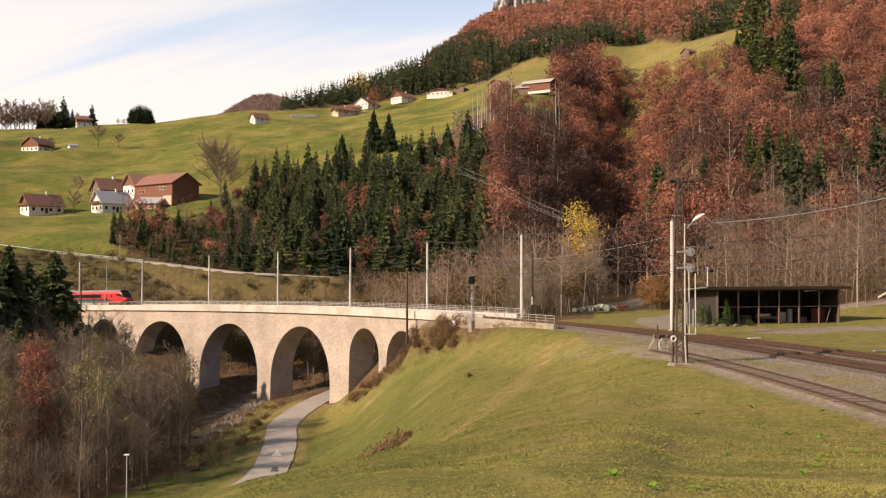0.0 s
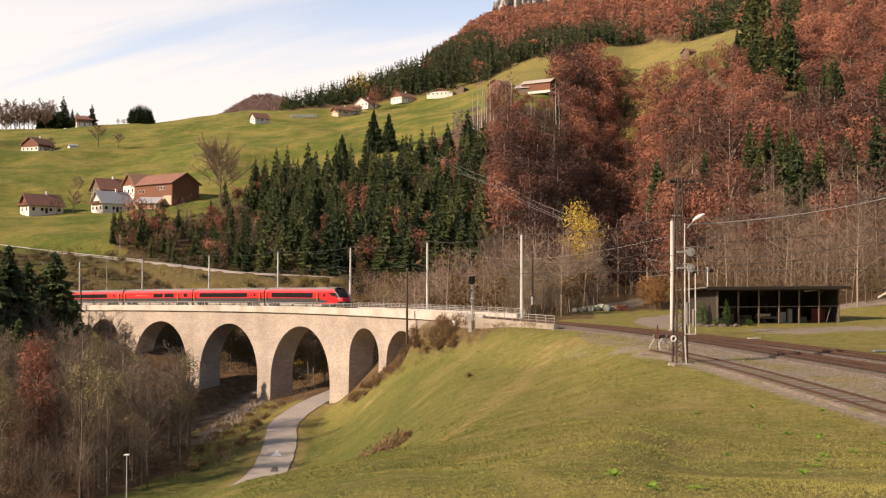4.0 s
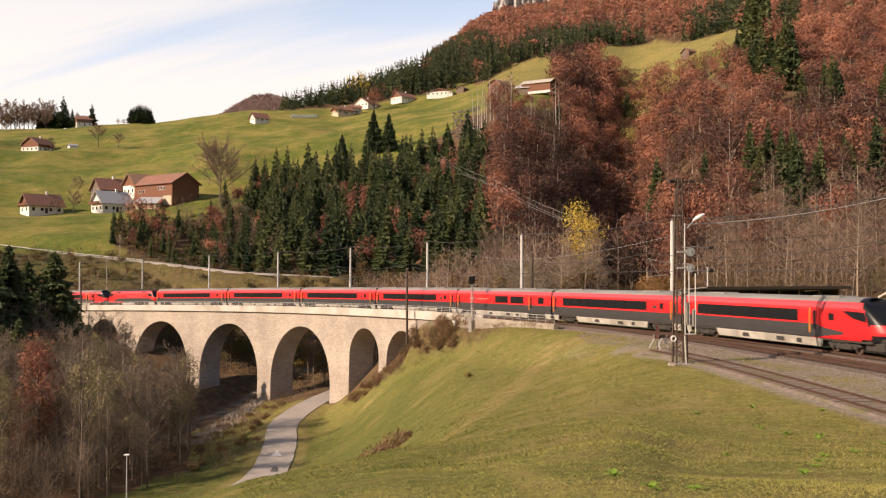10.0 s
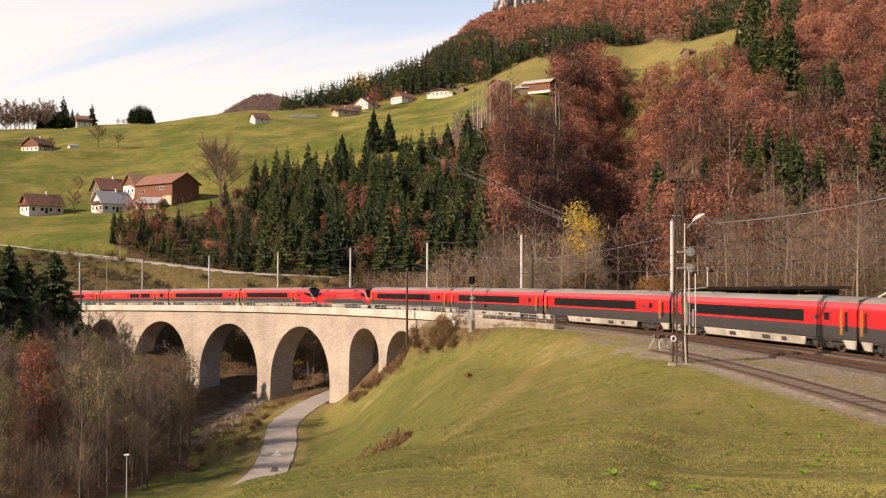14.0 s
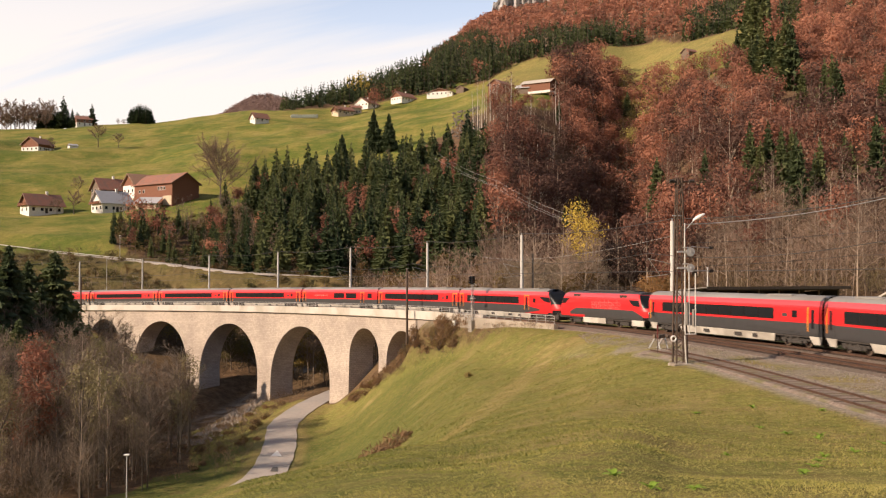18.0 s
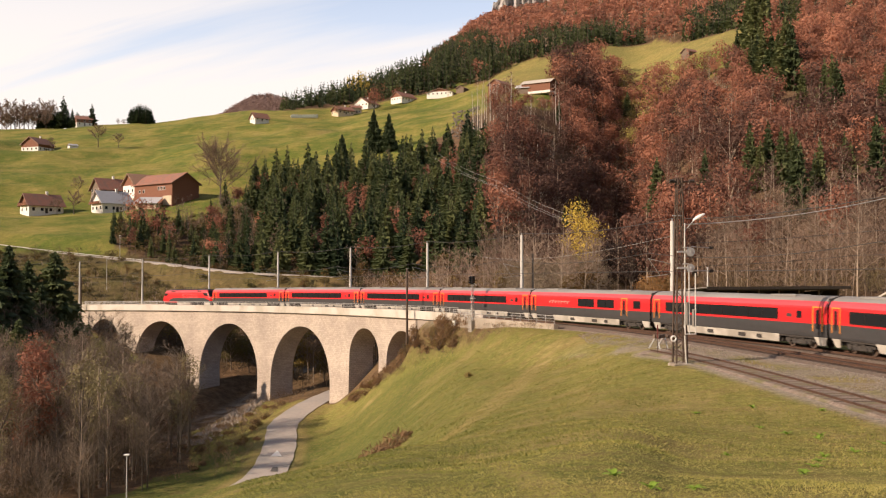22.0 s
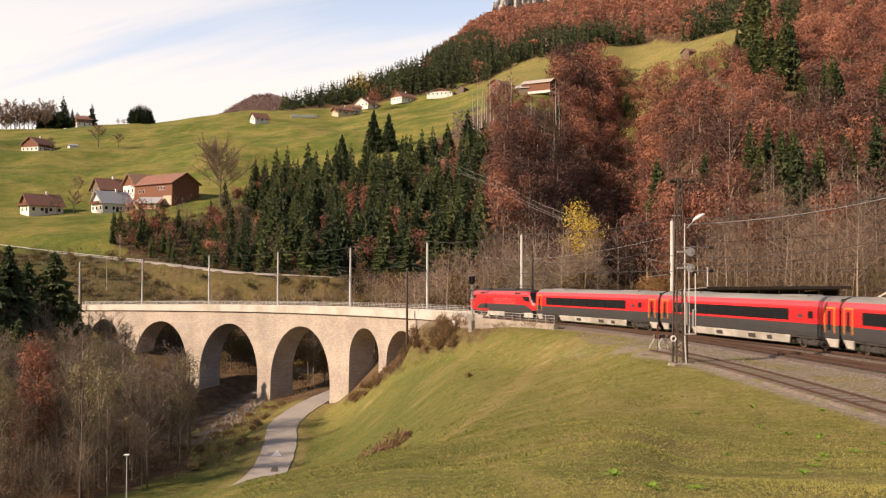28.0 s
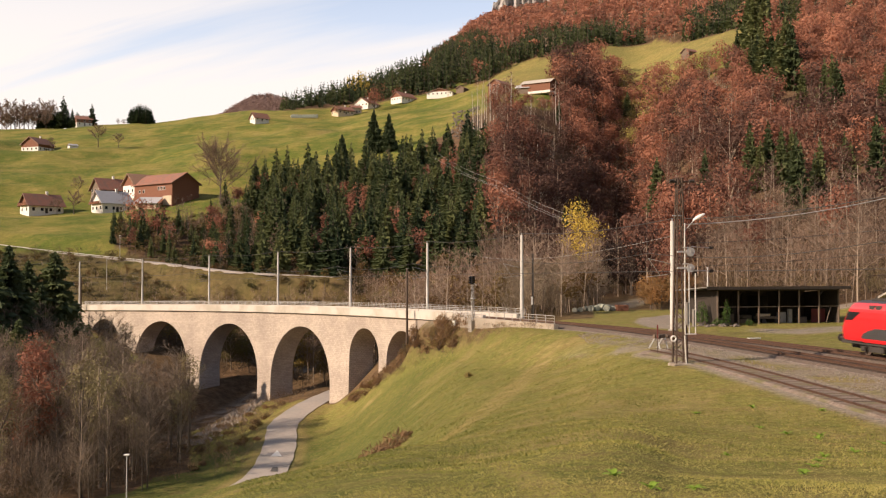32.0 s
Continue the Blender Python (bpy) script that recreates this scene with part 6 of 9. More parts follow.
def build_woods():
    # the beech wood on the mountain flank with its groups of spruce
    def flank(x, y, a, r):
        gaps = (wave(x, y, 21, 53) > -0.62) | (r < 420)
        gaps &= ~((a < 2.9) & (r > 425)) & ~((a < 2.6) & (r < 425))
        return (in_wood(x, y) > 0.5) & (a > 1.2) & (r < np.minimum(800, pasture_edge(a) - 12)) & gaps
    P, a, r, rs = spots(201, 8.6, flank, 150, 800)
    # the strip at the foot is leafless
    foot = r < np.interp(a, (0, 6, 10.5, 11.6, 14.6, 16, 18, 28), (275, 262, 245, 150, 160, 232, 250, 262)) + wave(P[:, 0], P[:, 1], 40, 51) * 12
    fa, fr = np.degrees(np.arctan2(FLANK_SPRUCES[:, 0], FLANK_SPRUCES[:, 1])), np.hypot(FLANK_SPRUCES[:, 0], FLANK_SPRUCES[:, 1])
    side = np.radians(np.abs(a[:, None] - fa[None])) * r[:, None]
    ahead = fr[None] - r[:, None]
    clear = ((side < 5.0) & (ahead > -5.0) & (ahead < FLANK_SPRUCES[None, :, 2] * 1.3)).any(1)
    P, a, r, foot = P[~clear], a[~clear], r[~clear], foot[~clear]
    luck = rs.rand(len(a))
    spruce = (~foot & (luck < 0.016)) | ((a > 9.8) & (a < 12.2) & (r > 240) & (r < 400) & (luck < 0.15))
    bare = ~spruce & ((foot & (luck < 0.72)) | (luck > 0.87) | ((a < 7.2) & (r > 400) & (luck > 0.5)) | ((r < 330) & (luck > 0.85)))
    beech = ~spruce & ~bare
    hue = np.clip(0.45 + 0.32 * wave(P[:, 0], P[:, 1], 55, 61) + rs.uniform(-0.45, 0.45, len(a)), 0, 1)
    # light painted into leaf tone: dark low and in the gully, pale high up
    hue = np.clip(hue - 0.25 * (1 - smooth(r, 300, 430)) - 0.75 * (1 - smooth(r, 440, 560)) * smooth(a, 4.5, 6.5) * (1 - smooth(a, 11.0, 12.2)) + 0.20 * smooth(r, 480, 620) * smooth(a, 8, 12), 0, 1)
    h = (1 + 0.45 * ((a > 6.7) & (a < 9.8) & (r > 560)) - 0.35 * ((a > 4.3) & (a < 6.7) & (r > 450))) * rs.uniform(11, 22, len(a)) * (1 + 0.22 * wave(P[:, 0], P[:, 1], 45, 54))
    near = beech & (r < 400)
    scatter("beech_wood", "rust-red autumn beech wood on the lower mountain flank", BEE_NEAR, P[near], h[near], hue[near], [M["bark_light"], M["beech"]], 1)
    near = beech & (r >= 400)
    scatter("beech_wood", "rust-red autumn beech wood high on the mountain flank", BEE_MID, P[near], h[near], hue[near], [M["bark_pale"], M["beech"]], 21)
    scatter("flank_spruces", "dark green spruces among the autumn beeches", SPR_MID, P[spruce], rs.uniform(11, 20, spruce.sum()), rs.uniform(0.25, 1, spruce.sum()), [M["bark"], M["needles"]], 2)
    z = height(FLANK_SPRUCES[:, 0], FLANK_SPRUCES[:, 1])
    scatter("flank_spruce_groups", "tall dark green spruces in groups on the mountain flank", SPR_TALL, np.stack([FLANK_SPRUCES[:, 0], FLANK_SPRUCES[:, 1], z], -1), FLANK_SPRUCES[:, 2] * 1.12, 0.62 + 0.3 * np.sin(np.arange(len(z)) * 2.1), [M["bark"], M["needles"]], 46)
    scatter("bare_wood", "leafless grey-brown trees with pale stems at the foot of the slope", BARE_MID, P[bare], rs.uniform(11, 18, bare.sum()) * np.where((a[bare] < 7.2) & (r[bare] > 400), np.where((a[bare] > 4.3) & (r[bare] > 450), 0.8, 1.3), 1.0), hue[bare], [M["bark_light"], M["bare"]], 3)

    # more leafless stems and undergrowth at the foot
    def foot_strip(x, y, a, r):
        return (in_wood(x, y) > 0.5) & (a > 1.2) & (r < np.interp(a, (0, 6, 10.5, 11.6, 14.6, 16, 18, 28), (268, 255, 235, 150, 156, 226, 244, 255)))
    P, a, r, rs = spots(211, 4.3, foot_strip, 146, 290)
    scatter("foot_bare_trees", "dense leafless tan and grey trees behind the shed", BARE_MID, P, rs.uniform(6, 15, len(a)), rs.uniform(0.2, 1.0, len(a)), [M["bark_pale"], M["bare"]], 31)
    P, a, r, rs = spots(212, 3.4, foot_strip, 146, 290)
    scatter("foot_undergrowth", "tan undergrowth below the leafless trees", BRUSH, P, rs.uniform(1.5, 4.6, len(a)), rs.uniform(0.1, 1.0, len(a)), [M["bark_pale"], M["brush"]], 32)

    # the upper wood under the rock wall
    def upper(x, y, a, r):
        return (in_wood(x, y) > 0.5) & (a > -1.0) & (r > pasture_edge(a) - 12) & ((r < 1330) | (a < 9))
    P, a, r, rs = spots(202, 10.5, upper, 660, 1720)
    edge = pasture_edge(a)
    # the spruce belt is deep above the hamlet, breaks off twice and thins out to the east
    deep = np.interp(a, DEEP_A, DEEP_R)
    luck = rs.rand(len(a))
    belt_wood = r < deep + wave(P[:, 0], P[:, 1], 60, 66) * 18
    spruce = ~belt_wood & (luck < 0.04)
    bare = ~spruce & (luck > 0.86)
    beech = ~spruce & ~bare & (~belt_wood | (luck < 0.10))
    bare &= ~belt_wood | (luck > 0.94)
    hue = np.clip(0.62 + 0.25 * wave(P[:, 0], P[:, 1], 120, 62) + rs.uniform(-0.3, 0.3, len(a)), 0, 1)
    tall = 1 + 0.25 * ((a > 1.3) & (a < 4) & (r > 1150))
    scatter("upper_spruces", "single dark spruces in the upper beech wood", SPR_FAR, P[spruce], rs.uniform(15, 25, spruce.sum()), rs.uniform(0.15, 0.85, spruce.sum()), [M["bark"], M["needles"]], 4)

    def spruce_belt(x, y, a, r):
        d = np.interp(a, DEEP_A, DEEP_R) + wave(x, y, 60, 66) * 18
        return (in_wood(x, y) > 0.5) & (a > -1.0) & (r > pasture_edge(a) - 12) & (r < d)
    Q, qa, qr, rq = spots(208, 7.0, spruce_belt, 660, 1320, -2, 22)
    scatter("upper_spruce_belt", "dense belt of dark spruces above the high pasture", SPR_FAR, Q, rq.uniform(14, 23, len(qa)), rq.uniform(0.1, 0.8, len(qa)), [M["bark"], M["needles"]], 48)
    scatter("upper_beech_wood", "rust-red wood below the rock wall", BEE_FAR, P[beech], (rs.uniform(14, 22, len(a)) * tall)[beech], hue[beech], [M["bark_pale"], M["beech"]], 5)
    scatter("upper_bare_trees", "leafless brown trees below the rock wall", BARE_FAR, P[bare], rs.uniform(12, 20, bare.sum()), hue[bare], [M["bark_light"], M["bare"]], 45)

    # the spruce bank below the farm
    def bank(x, y, a, r):
        return (in_wood(x, y) > 0.5) & (a < 2.7) & (a > -19.6) & (r > 254) & (r < np.interp(a, (-4, -1.5, 2.7), (450, 408, 400)))
    P, a, r, rs = spots(203, 5.8, bank, 254, 545)
    luck = rs.rand(len(a))
    spruce = (luck < 0.66) & ~((a > -16) & (a < -11.5) & (r > 345) & (luck > 0.22))
    beech = ~spruce & (luck > 0.92)
    bare = ~spruce & ~beech
    hh = np.interp(a, (-19, -15, -12.5, -10.5, -7, -3, 2), (9, 10, 12, 18, 19, 19, 18)) * rs.uniform(0.62, 1.12, len(a))
    scatter("bank_spruces", "dense dark green spruces on the bank below the farm", SPR_MID, P[spruce], hh[spruce], np.clip(rs.normal(0.5, 0.3, spruce.sum()), 0, 1), [M["bark"], M["needles"]], 6)
    scatter("bank_beeches", "rusty beeches between the spruces", BEE_MID, P[beech], rs.uniform(8, 14, beech.sum()), rs.uniform(0.2, 0.9, beech.sum()), [M["bark"], M["beech"]], 7)
    scatter("bank_bare_trees", "leafless brown trees and scrub below the spruces", BARE_MID, P[bare], rs.uniform(7, 13, bare.sum()), rs.uniform(0.2, 0.9, bare.sum()), [M["bark"], M["bare"]], 8)

    def bank_floor(x, y, a, r):
        return (in_wood(x, y) > 0.5) & (a < -8) & (r < 385)
    P, a, r, rs = spots(238, 3.7, bank_floor, 284, 385, -19.6, -8)
    scatter("bank_undergrowth", "brown and olive bushes below the farm", BEE_FAR, P, rs.uniform(2.0, 5.0, len(a)), rs.uniform(0.0, 0.9, len(a)), [M["bark"], M["bank_leaf"]], 51, 1.7)

    # the spruce belt behind the hamlet and the far hump
    def belt(x, y, a, r):
        return (in_wood(x, y) > 0.5) & (a < 0.6) & (r > 780) & (r < 1000)
    P, a, r, rs = spots(204, 8.5, belt, 780, 1000, -10.5, 1)
    scatter("hamlet_spruces", "belt of dark spruces behind the hamlet", SPR_FAR, P, np.interp(a, (-9.5, -6, 0), (15, 21, 24)) * rs.uniform(0.75, 1.15, len(a)), rs.uniform(0.05, 0.7, len(a)), [M["bark"], M["needles"]], 9)

    def hump(x, y, a, r):
        return (a > -13.9) & (a < -9.0) & (r > 1090) & (r < 1330)
    P, a, r, rs = spots(205, 6.6, hump, 1050, 1330, -14, -9)
    scatter("far_wood", "far reddish-brown wood on a hump", HUMP, P, rs.uniform(9, 14, len(a)), rs.uniform(0.1, 0.6, len(a)), [M["bark_pale"], M["far_leaf"]], 10)

    # scrub and leafless trees on the bank behind the viaduct and the line
    def behind(x, y, a, r):
        lat, s = line_near(x, y)
        du, _ = poly_dist(x, y, UPPER_ROAD)
        rd, _ = poly_dist(x, y, RIVER)
        d = (wave(x, y, 18, 71) > np.interp(a, (-26, -18, -10, -6, 0, 10), (-0.25, -0.3, -0.3, -0.3, -0.9, -0.9))) | (lat > -34)
        return (lat < -9) & (lat > -400) & (r < np.interp(a, (-26, -18, -10, -2, 4, 11, 12), (320, 315, 300, 300, 262, 250, 190))) & (r > np.interp(a, (-26, 0, 3, 7.4, 9.5, 11.5), (225, 150, 155, 142, 165, 175))) & (du > 6) & (a < 9.6) & d & (rd > 4)
    P, a, r, rs = spots(206, 4.8, behind, 140, 330, -27, 12)
    hh = np.interp(a, (-26, -14, -8, -2, 4, 11), (2.6, 3.8, 8, 12, 13, 13)) * rs.uniform(0.45, 1.2, len(a))
    hh = np.minimum(hh + np.where(P[:, 2] < -5, 4.0, 0.0), np.maximum(3.0, 2.0 - P[:, 2] + 4.0 * (a > -6) + 8 * (a > -1)))
    scatter("valley_bare_trees", "leafless brown trees and scrub behind the railway", BARE_MID, P, hh, rs.uniform(0.1, 1.0, len(a)), [M["bark_light"], M["bare"]], 11)

    def below(x, y, a, r):
        lat, s = line_near(x, y)
        rd, _ = poly_dist(x, y, RIVER)
        d, _ = poly_dist(x, y, ROAD)
        return (lat < -4) & (lat > -75) & (height(x, y) < -3) & (rd > 3) & (d > 3)
    P, a, r, rs = spots(231, 4.0, below, 140, 260, -24, 2)
    scatter("viaduct_scrub", "brown and olive scrub seen through the arches", BRUSH, P, rs.uniform(1.5, 4.5, len(a)), rs.uniform(0.0, 0.9, len(a)), [M["bark"], M["brush"]], 34)

    def scrub(x, y, a, r):
        lat, s = line_near(x, y)
        du, _ = poly_dist(x, y, UPPER_ROAD)
        return (lat < -6) & (r > 222) & (r < 322) & (du > 3.5) & (wave(x, y, 22, 75) > -0.45)
    P, a, r, rs = spots(232, 4.2, scrub, 222, 322, -27.5, -4)
    scatter("bank_scrub", "low brown and olive scrub on the bank behind the viaduct", BRUSH, P, rs.uniform(0.9, 3.2, len(a)), rs.uniform(0.0, 0.8, len(a)), [M["bark"], M["brush_dark"]], 35)

    def bank_bush(x, y, a, r):
        lat, s = line_near(x, y)
        du, _ = poly_dist(x, y, UPPER_ROAD)
        return (lat < -8) & (r > 226) & (r < 318) & (du > 4.5) & (wave(x, y, 30, 76) > -0.2)
    P, a, r, rs = spots(234, 6.0, bank_bush, 226, 318, -27.5, -4)
    scatter("bank_bushes", "low round brown and olive bushes on the bank behind the viaduct", BEE_MID, P, rs.uniform(1.6, 4.2, len(a)), rs.uniform(0.0, 0.9, len(a)), [M["bark"], M["bank_leaf"]], 37, 1.9)

    def pasture_shrubs(x, y, a, r):
        return (wave(x, y, 30, 81) > -0.5) & (r > 560) & (r < np.interp(a, (10.8, 12, 14.2), (735, 700, 600)))
    P, a, r, rs = spots(236, 11.0, pasture_shrubs, 560, 760, 10.8, 14.2)
    scatter("pasture_shrubs", "yellow-green trees and shrubs below the high pasture", BEE_MID, P, rs.uniform(11, 20, len(a)), rs.uniform(0.2, 1.0, len(a)), [M["bark_light"], M["pasture_leaf"]], 49)

    def arch_foliage(x, y, a, r):
        lat, s = line_near(x, y)
        rd, _ = poly_dist(x, y, RIVER)
        d, _ = poly_dist(x, y, ROAD)
        return (lat < -9) & (lat > -48) & (s > -175) & (s < -45) & (rd > 3.5) & (d > 4)
    P, a, r, rs = spots(237, 5.0, arch_foliage, 140, 260, -20, 0)
    hh = np.clip(rs.uniform(4, 11, len(a)), 2.5, np.maximum(3.0, -P[:, 2] - 3))
    scatter("arch_foliage", "olive and golden leafy trees behind the arches", BEE_NEAR, P, hh, rs.uniform(0.0, 1.0, len(a)), [M["bark"], M["arch_leaf"]], 50)

    def brow(x, y, a, r):
        lat, s = line_near(x, y)
        return (s > -60) & (s < -2) & (lat > 3.2) & (lat < np.interp(s, (-60, -30, -2), (8.5, 6.5, 4.6)) + wave(x, y, 4, 79))
    P, a, r, rs = spots(235, 0.8, brow, 100, 180, -12, 10)
    scatter("brow_scrub", "dry tan weeds along the brow below the railing", BRUSH, P, rs.uniform(0.3, 1.0, len(a)), rs.uniform(0.1, 1.0, len(a)), [M["bark"], M["brush_tan"]], 38)

    def lane(x, y, a, r):
        d, al = poly_dist(x, y, ROAD)
        e, _ = poly_dist(x, y, RIVER)
        lat, s = line_near(x, y)
        rx = np.interp(y, [q[1] for q in sorted(ROAD, key=lambda q: q[1])], [q[0] for q in sorted(ROAD, key=lambda q: q[1])])
        return (d > 3.6) & (d < 17) & (x < rx) & (e > 5.5) & (lat > -2) & (wave(x, y, 9, 78) > -0.5)
    P, a, r, rs = spots(233, 1.7, lane, 118, 200, -17, -6)
    scatter("lane_scrub", "dry tan and russet scrub between lane and river", BRUSH, P, rs.uniform(0.5, 1.7, len(a)), rs.uniform(0.1, 1.0, len(a)), [M["bark"], M["brush_tan"]], 36)

    # thicket toned nearly black, as the open valley mouth gets no cast shade
    def gully(x, y, a, r):
        return (a > 9.6) & (a < 11.9) & (r > 204)
    P, a, r, rs = spots(239, 5.2, gully, 204, 330, 9.6, 11.9)
    scatter("gully_thicket", "dark brown thicket in the side valley, shade put into its leaf colour", BEE_NEAR, P, rs.uniform(7, 15, len(a)), rs.uniform(0.0, 0.6, len(a)), [M["bark"], M["gully_shade"]], 52)

    def stems(x, y, a, r):
        lat, s = line_near(x, y)
        return (lat < -10) & (wave(x, y, 9, 83) > -0.6) & (r > np.interp(a, (4, 7, 9.2), (142, 146, 164))) & (a < np.interp(r, (150, 190), (8.6, 9.8)))
    P, a, r, rs = spots(240, 2.6, stems, 142, 205, 3.6, 9.8)
    scatter("stem_thicket", "dense thicket of slim leafless grey-brown stems behind the line", [bare_template(314 + i, 22, 9, 5, spread=0.32, low=0.12, thick=0.0075, twig=0.0026) for i in range(4)], P, rs.uniform(4.5, 10.5, len(a)), rs.uniform(0.0, 0.8, len(a)), [M["bark_pale"], M["stem_twig"]], 53)

    def gap_bush(x, y, a, r):
        return (a > np.interp(r, (158, 200), (12.0, 11.9))) & (wave(x, y, 8, 84) > -0.5)
    P, a, r, rs = spots(241, 2.8, gap_bush, 158, 200, 11.6, 14.6)
    scatter("gap_bushes", "orange-brown and olive bushes at the mouth of the side valley", BEE_NEAR, P, rs.uniform(1.8, 5.5, len(a)), rs.uniform(0.1, 1.0, len(a)), [M["bark"], M["gap_leaf"]], 54, 1.5)

    def behind2(x, y, a, r):
        return behind(x, y, a, r) & (np.random.RandomState(5).rand(len(x)) < 0.28)
    P, a, r, rs = spots(207, 5.5, behind2, 140, 330, -27, 12)
    scatter("valley_russet_trees", "russet half-bare bushes and small trees behind the railway", BEE_MID, P, np.interp(a, (-26, -8, 4), (2.5, 6, 9)) * rs.uniform(0.6, 1.2, len(a)), rs.uniform(0.0, 0.8, len(a)), [M["bark_pale"], M["bush"]], 12)


M["stem_twig"] = leaf_mat("stem_twigs", (0.15, 0.118, 0.082), (0.44, 0.355, 0.25), (0.28, 0.225, 0.158), grain=0.3)
M["gap_leaf"] = leaf_mat("gap_bush_leaves", (0.13, 0.095, 0.04), (0.36, 0.19, 0.075), (0.24, 0.14, 0.055))
build_woods()


def tree_thing(name, label, category, template, mats, x, y, h, turn, group="", vary=0.5, z=None, width=1.0):
    """A single tree: trunk and crown as parts."""
    V, F, G = template
    t = thing(name, label, category, group, at=Matrix.Translation((x, y, ground_z(x, y) if z is None else z)) @ Matrix.Rotation(turn, 4, "Z"))
    for g, pn in ((0, "trunk"), (1, "crown")):
        f = F[G == g]
        used, inv = np.unique(f, return_inverse=True)
        v = V[used] * (h * width, h * width, h)
        me = make_mesh(pn, v, inv.reshape(-1, 3), np.zeros(len(f)), [mats[g]], np.full(len(used), vary))
        piece(pn, me, t, Matrix())
    return t


def build_near_trees():
    rs = np.random.RandomState(77)
    # leafless trees of the river gorge
    protos = []
    kinds = [(bare_template(300 + i, 26, 9, 6, spread=0.27 + 0.04 * (i % 3), low=0.22 + 0.07 * (i % 3), thick=0.0085, twig=0.0017, leaves=0.16 if i in (1, 4) else 0.0), v) for i, v in enumerate((0.3, 0.55, 0.75, 0.2, 0.9, 0.45))]
    for i in (1, 4):
        kinds[i] = (leafy_template(306 + i, 1300, 0.0072, crown=(0.17, 0.17, 0.32), mid=0.64, lobes=15, limbs=15), kinds[i][1])
    for i, (tp, v) in enumerate(kinds):
        protos.append(tree_thing("bare_tree", "tall leafless tree with a thin pale stem in the gorge" if i not in (1, 4) else "tall thin tree with a few olive leaves in the gorge", "tree", tp, [M["bark_light"] if i in (0, 4) else M["bark_pale"] if i % 2 == 0 else M["bark"], M["gorge_leaf"] if i in (1, 4) else M["gorge_twig"]], 0, 0, 1.0, 0, "trees of the river gorge", v))
    used = set()
    n = 0
    for k in range(4000):
        a, r = rs.uniform(-27.5, -11.2), rs.uniform(103, 205)
        x, y = r * math.sin(radians(a)), r * math.cos(radians(a))
        if a > -14.2 or (a > -17.4 and r < 132):
            continue
        lat, s = line_near(np.array([x]), np.array([y]))
        if lat[0] < 5.5:
            continue
        d, _ = poly_dist(np.array([x]), np.array([y]), ROAD)
        e, _ = poly_dist(np.array([x]), np.array([y]), RIVER)
        if d[0] < (12 if r < 125 else 12.5) or e[0] < 2.0:
            continue
        if a > -19.5 and r < 112 + (a + 19.5) * 2.0:
            continue
        if a > -19.5 and rs.rand() < 0.15:
            continue
        if abs(a + 23.3) < 2.0 and r < 124:
            continue
        if a > -18.4 and r > 150:
            continue
        cell = (int(x / 3.6), int(y / 3.6))
        if cell in used:
            continue
        used.add(cell)
        h = rs.uniform(9, 20) * float(np.interp(r, (103, 111, 118, 205), (0.40, 0.52, 0.95, 1.05)))
        if a > -18.5 and r < 138:
            h *= 0.88
        j = rs.randint(len(protos))
        m = Matrix.Translation((x, y, ground_z(x, y))) @ Matrix.Rotation(rs.uniform(0, 6.28), 4, "Z") @ Matrix.Diagonal((h, h, h, 1))
        if j not in used:
            used.add(j)
            protos[j].matrix_basis = m
        else:
            c = copy_thing(protos[j], Matrix())
            c.matrix_basis = m
        n += 1
        if n > 200:
            break
    # bare thicket on the gorge's near edge
    def thicket(x, y, a, r):
        d, _ = poly_dist(x, y, ROAD)
        return (a < np.interp(r, (100, 112, 126), (-24.0, -21.5, -21.0))) & (d > 10)
    P, a, r, rs2 = spots(222, 3.6, thicket, 101, 127, -28, -17)
    scatter("gorge_thicket", "thicket of leafless brown shrubs on the edge of the gorge", [bare_template(310 + i, 20, 7, 5, spread=0.5, low=0.05, thick=0.008, twig=0.0028) for i in range(4)], P, rs2.uniform(3.0, 7.5, len(a)), rs2.uniform(0.0, 0.8, len(a)), [M["bark_pale"], M["gorge_twig"]], 47)

    # undergrowth on the gorge floor
    def floor(x, y, a, r):
        lat, s = line_near(x, y)
        e, _ = poly_dist(x, y, RIVER)
        d, _ = poly_dist(x, y, ROAD)
        return (in_wood(x, y) > 0.5) & (lat > 4) & (e > 2.5) & (d > 7) & (r < 215)
    P, a, r, rs2 = spots(221, 3.0, floor, 97, 215, -28, -15.2)
    scatter("gorge_undergrowth", "brown and olive undergrowth on the gorge floor", BRUSH, P, rs2.uniform(0.9, 3.6, len(a)), rs2.uniform(0.0, 0.5, len(a)), [M["bark"], M["brush"]], 33)
    # the dark spruces before the viaduct's far end
    sp = [spruce_template(320 + i, 40, 16, wide=0.23 + 0.02 * i, low=0.05, fine=4) for i in range(3)]
    for i, (px, y, h, k) in enumerate(((16, 172, 28.5, 0), (50, 184, 25.0, 1), (97, 186, 28.0, 2), (-25, 165, 28.0, 1), (122, 190, 20.0, 0), (35, 160, 18.0, 2), (74, 180, 22.0, 1), (108, 178, 18.0, 0), (6, 155, 17.0, 2))):
        x = (px - 784) / 1658 * y
        z = ground_z(x, y)
        tree_thing("spruce", "tall dark green spruce beside the viaduct", "spruce", sp[k], [M["bark"], M["needles"]], x, y, h, i * 1.3, "spruces beside the viaduct", 0.28 + 0.14 * (i % 3), z, 1.3)
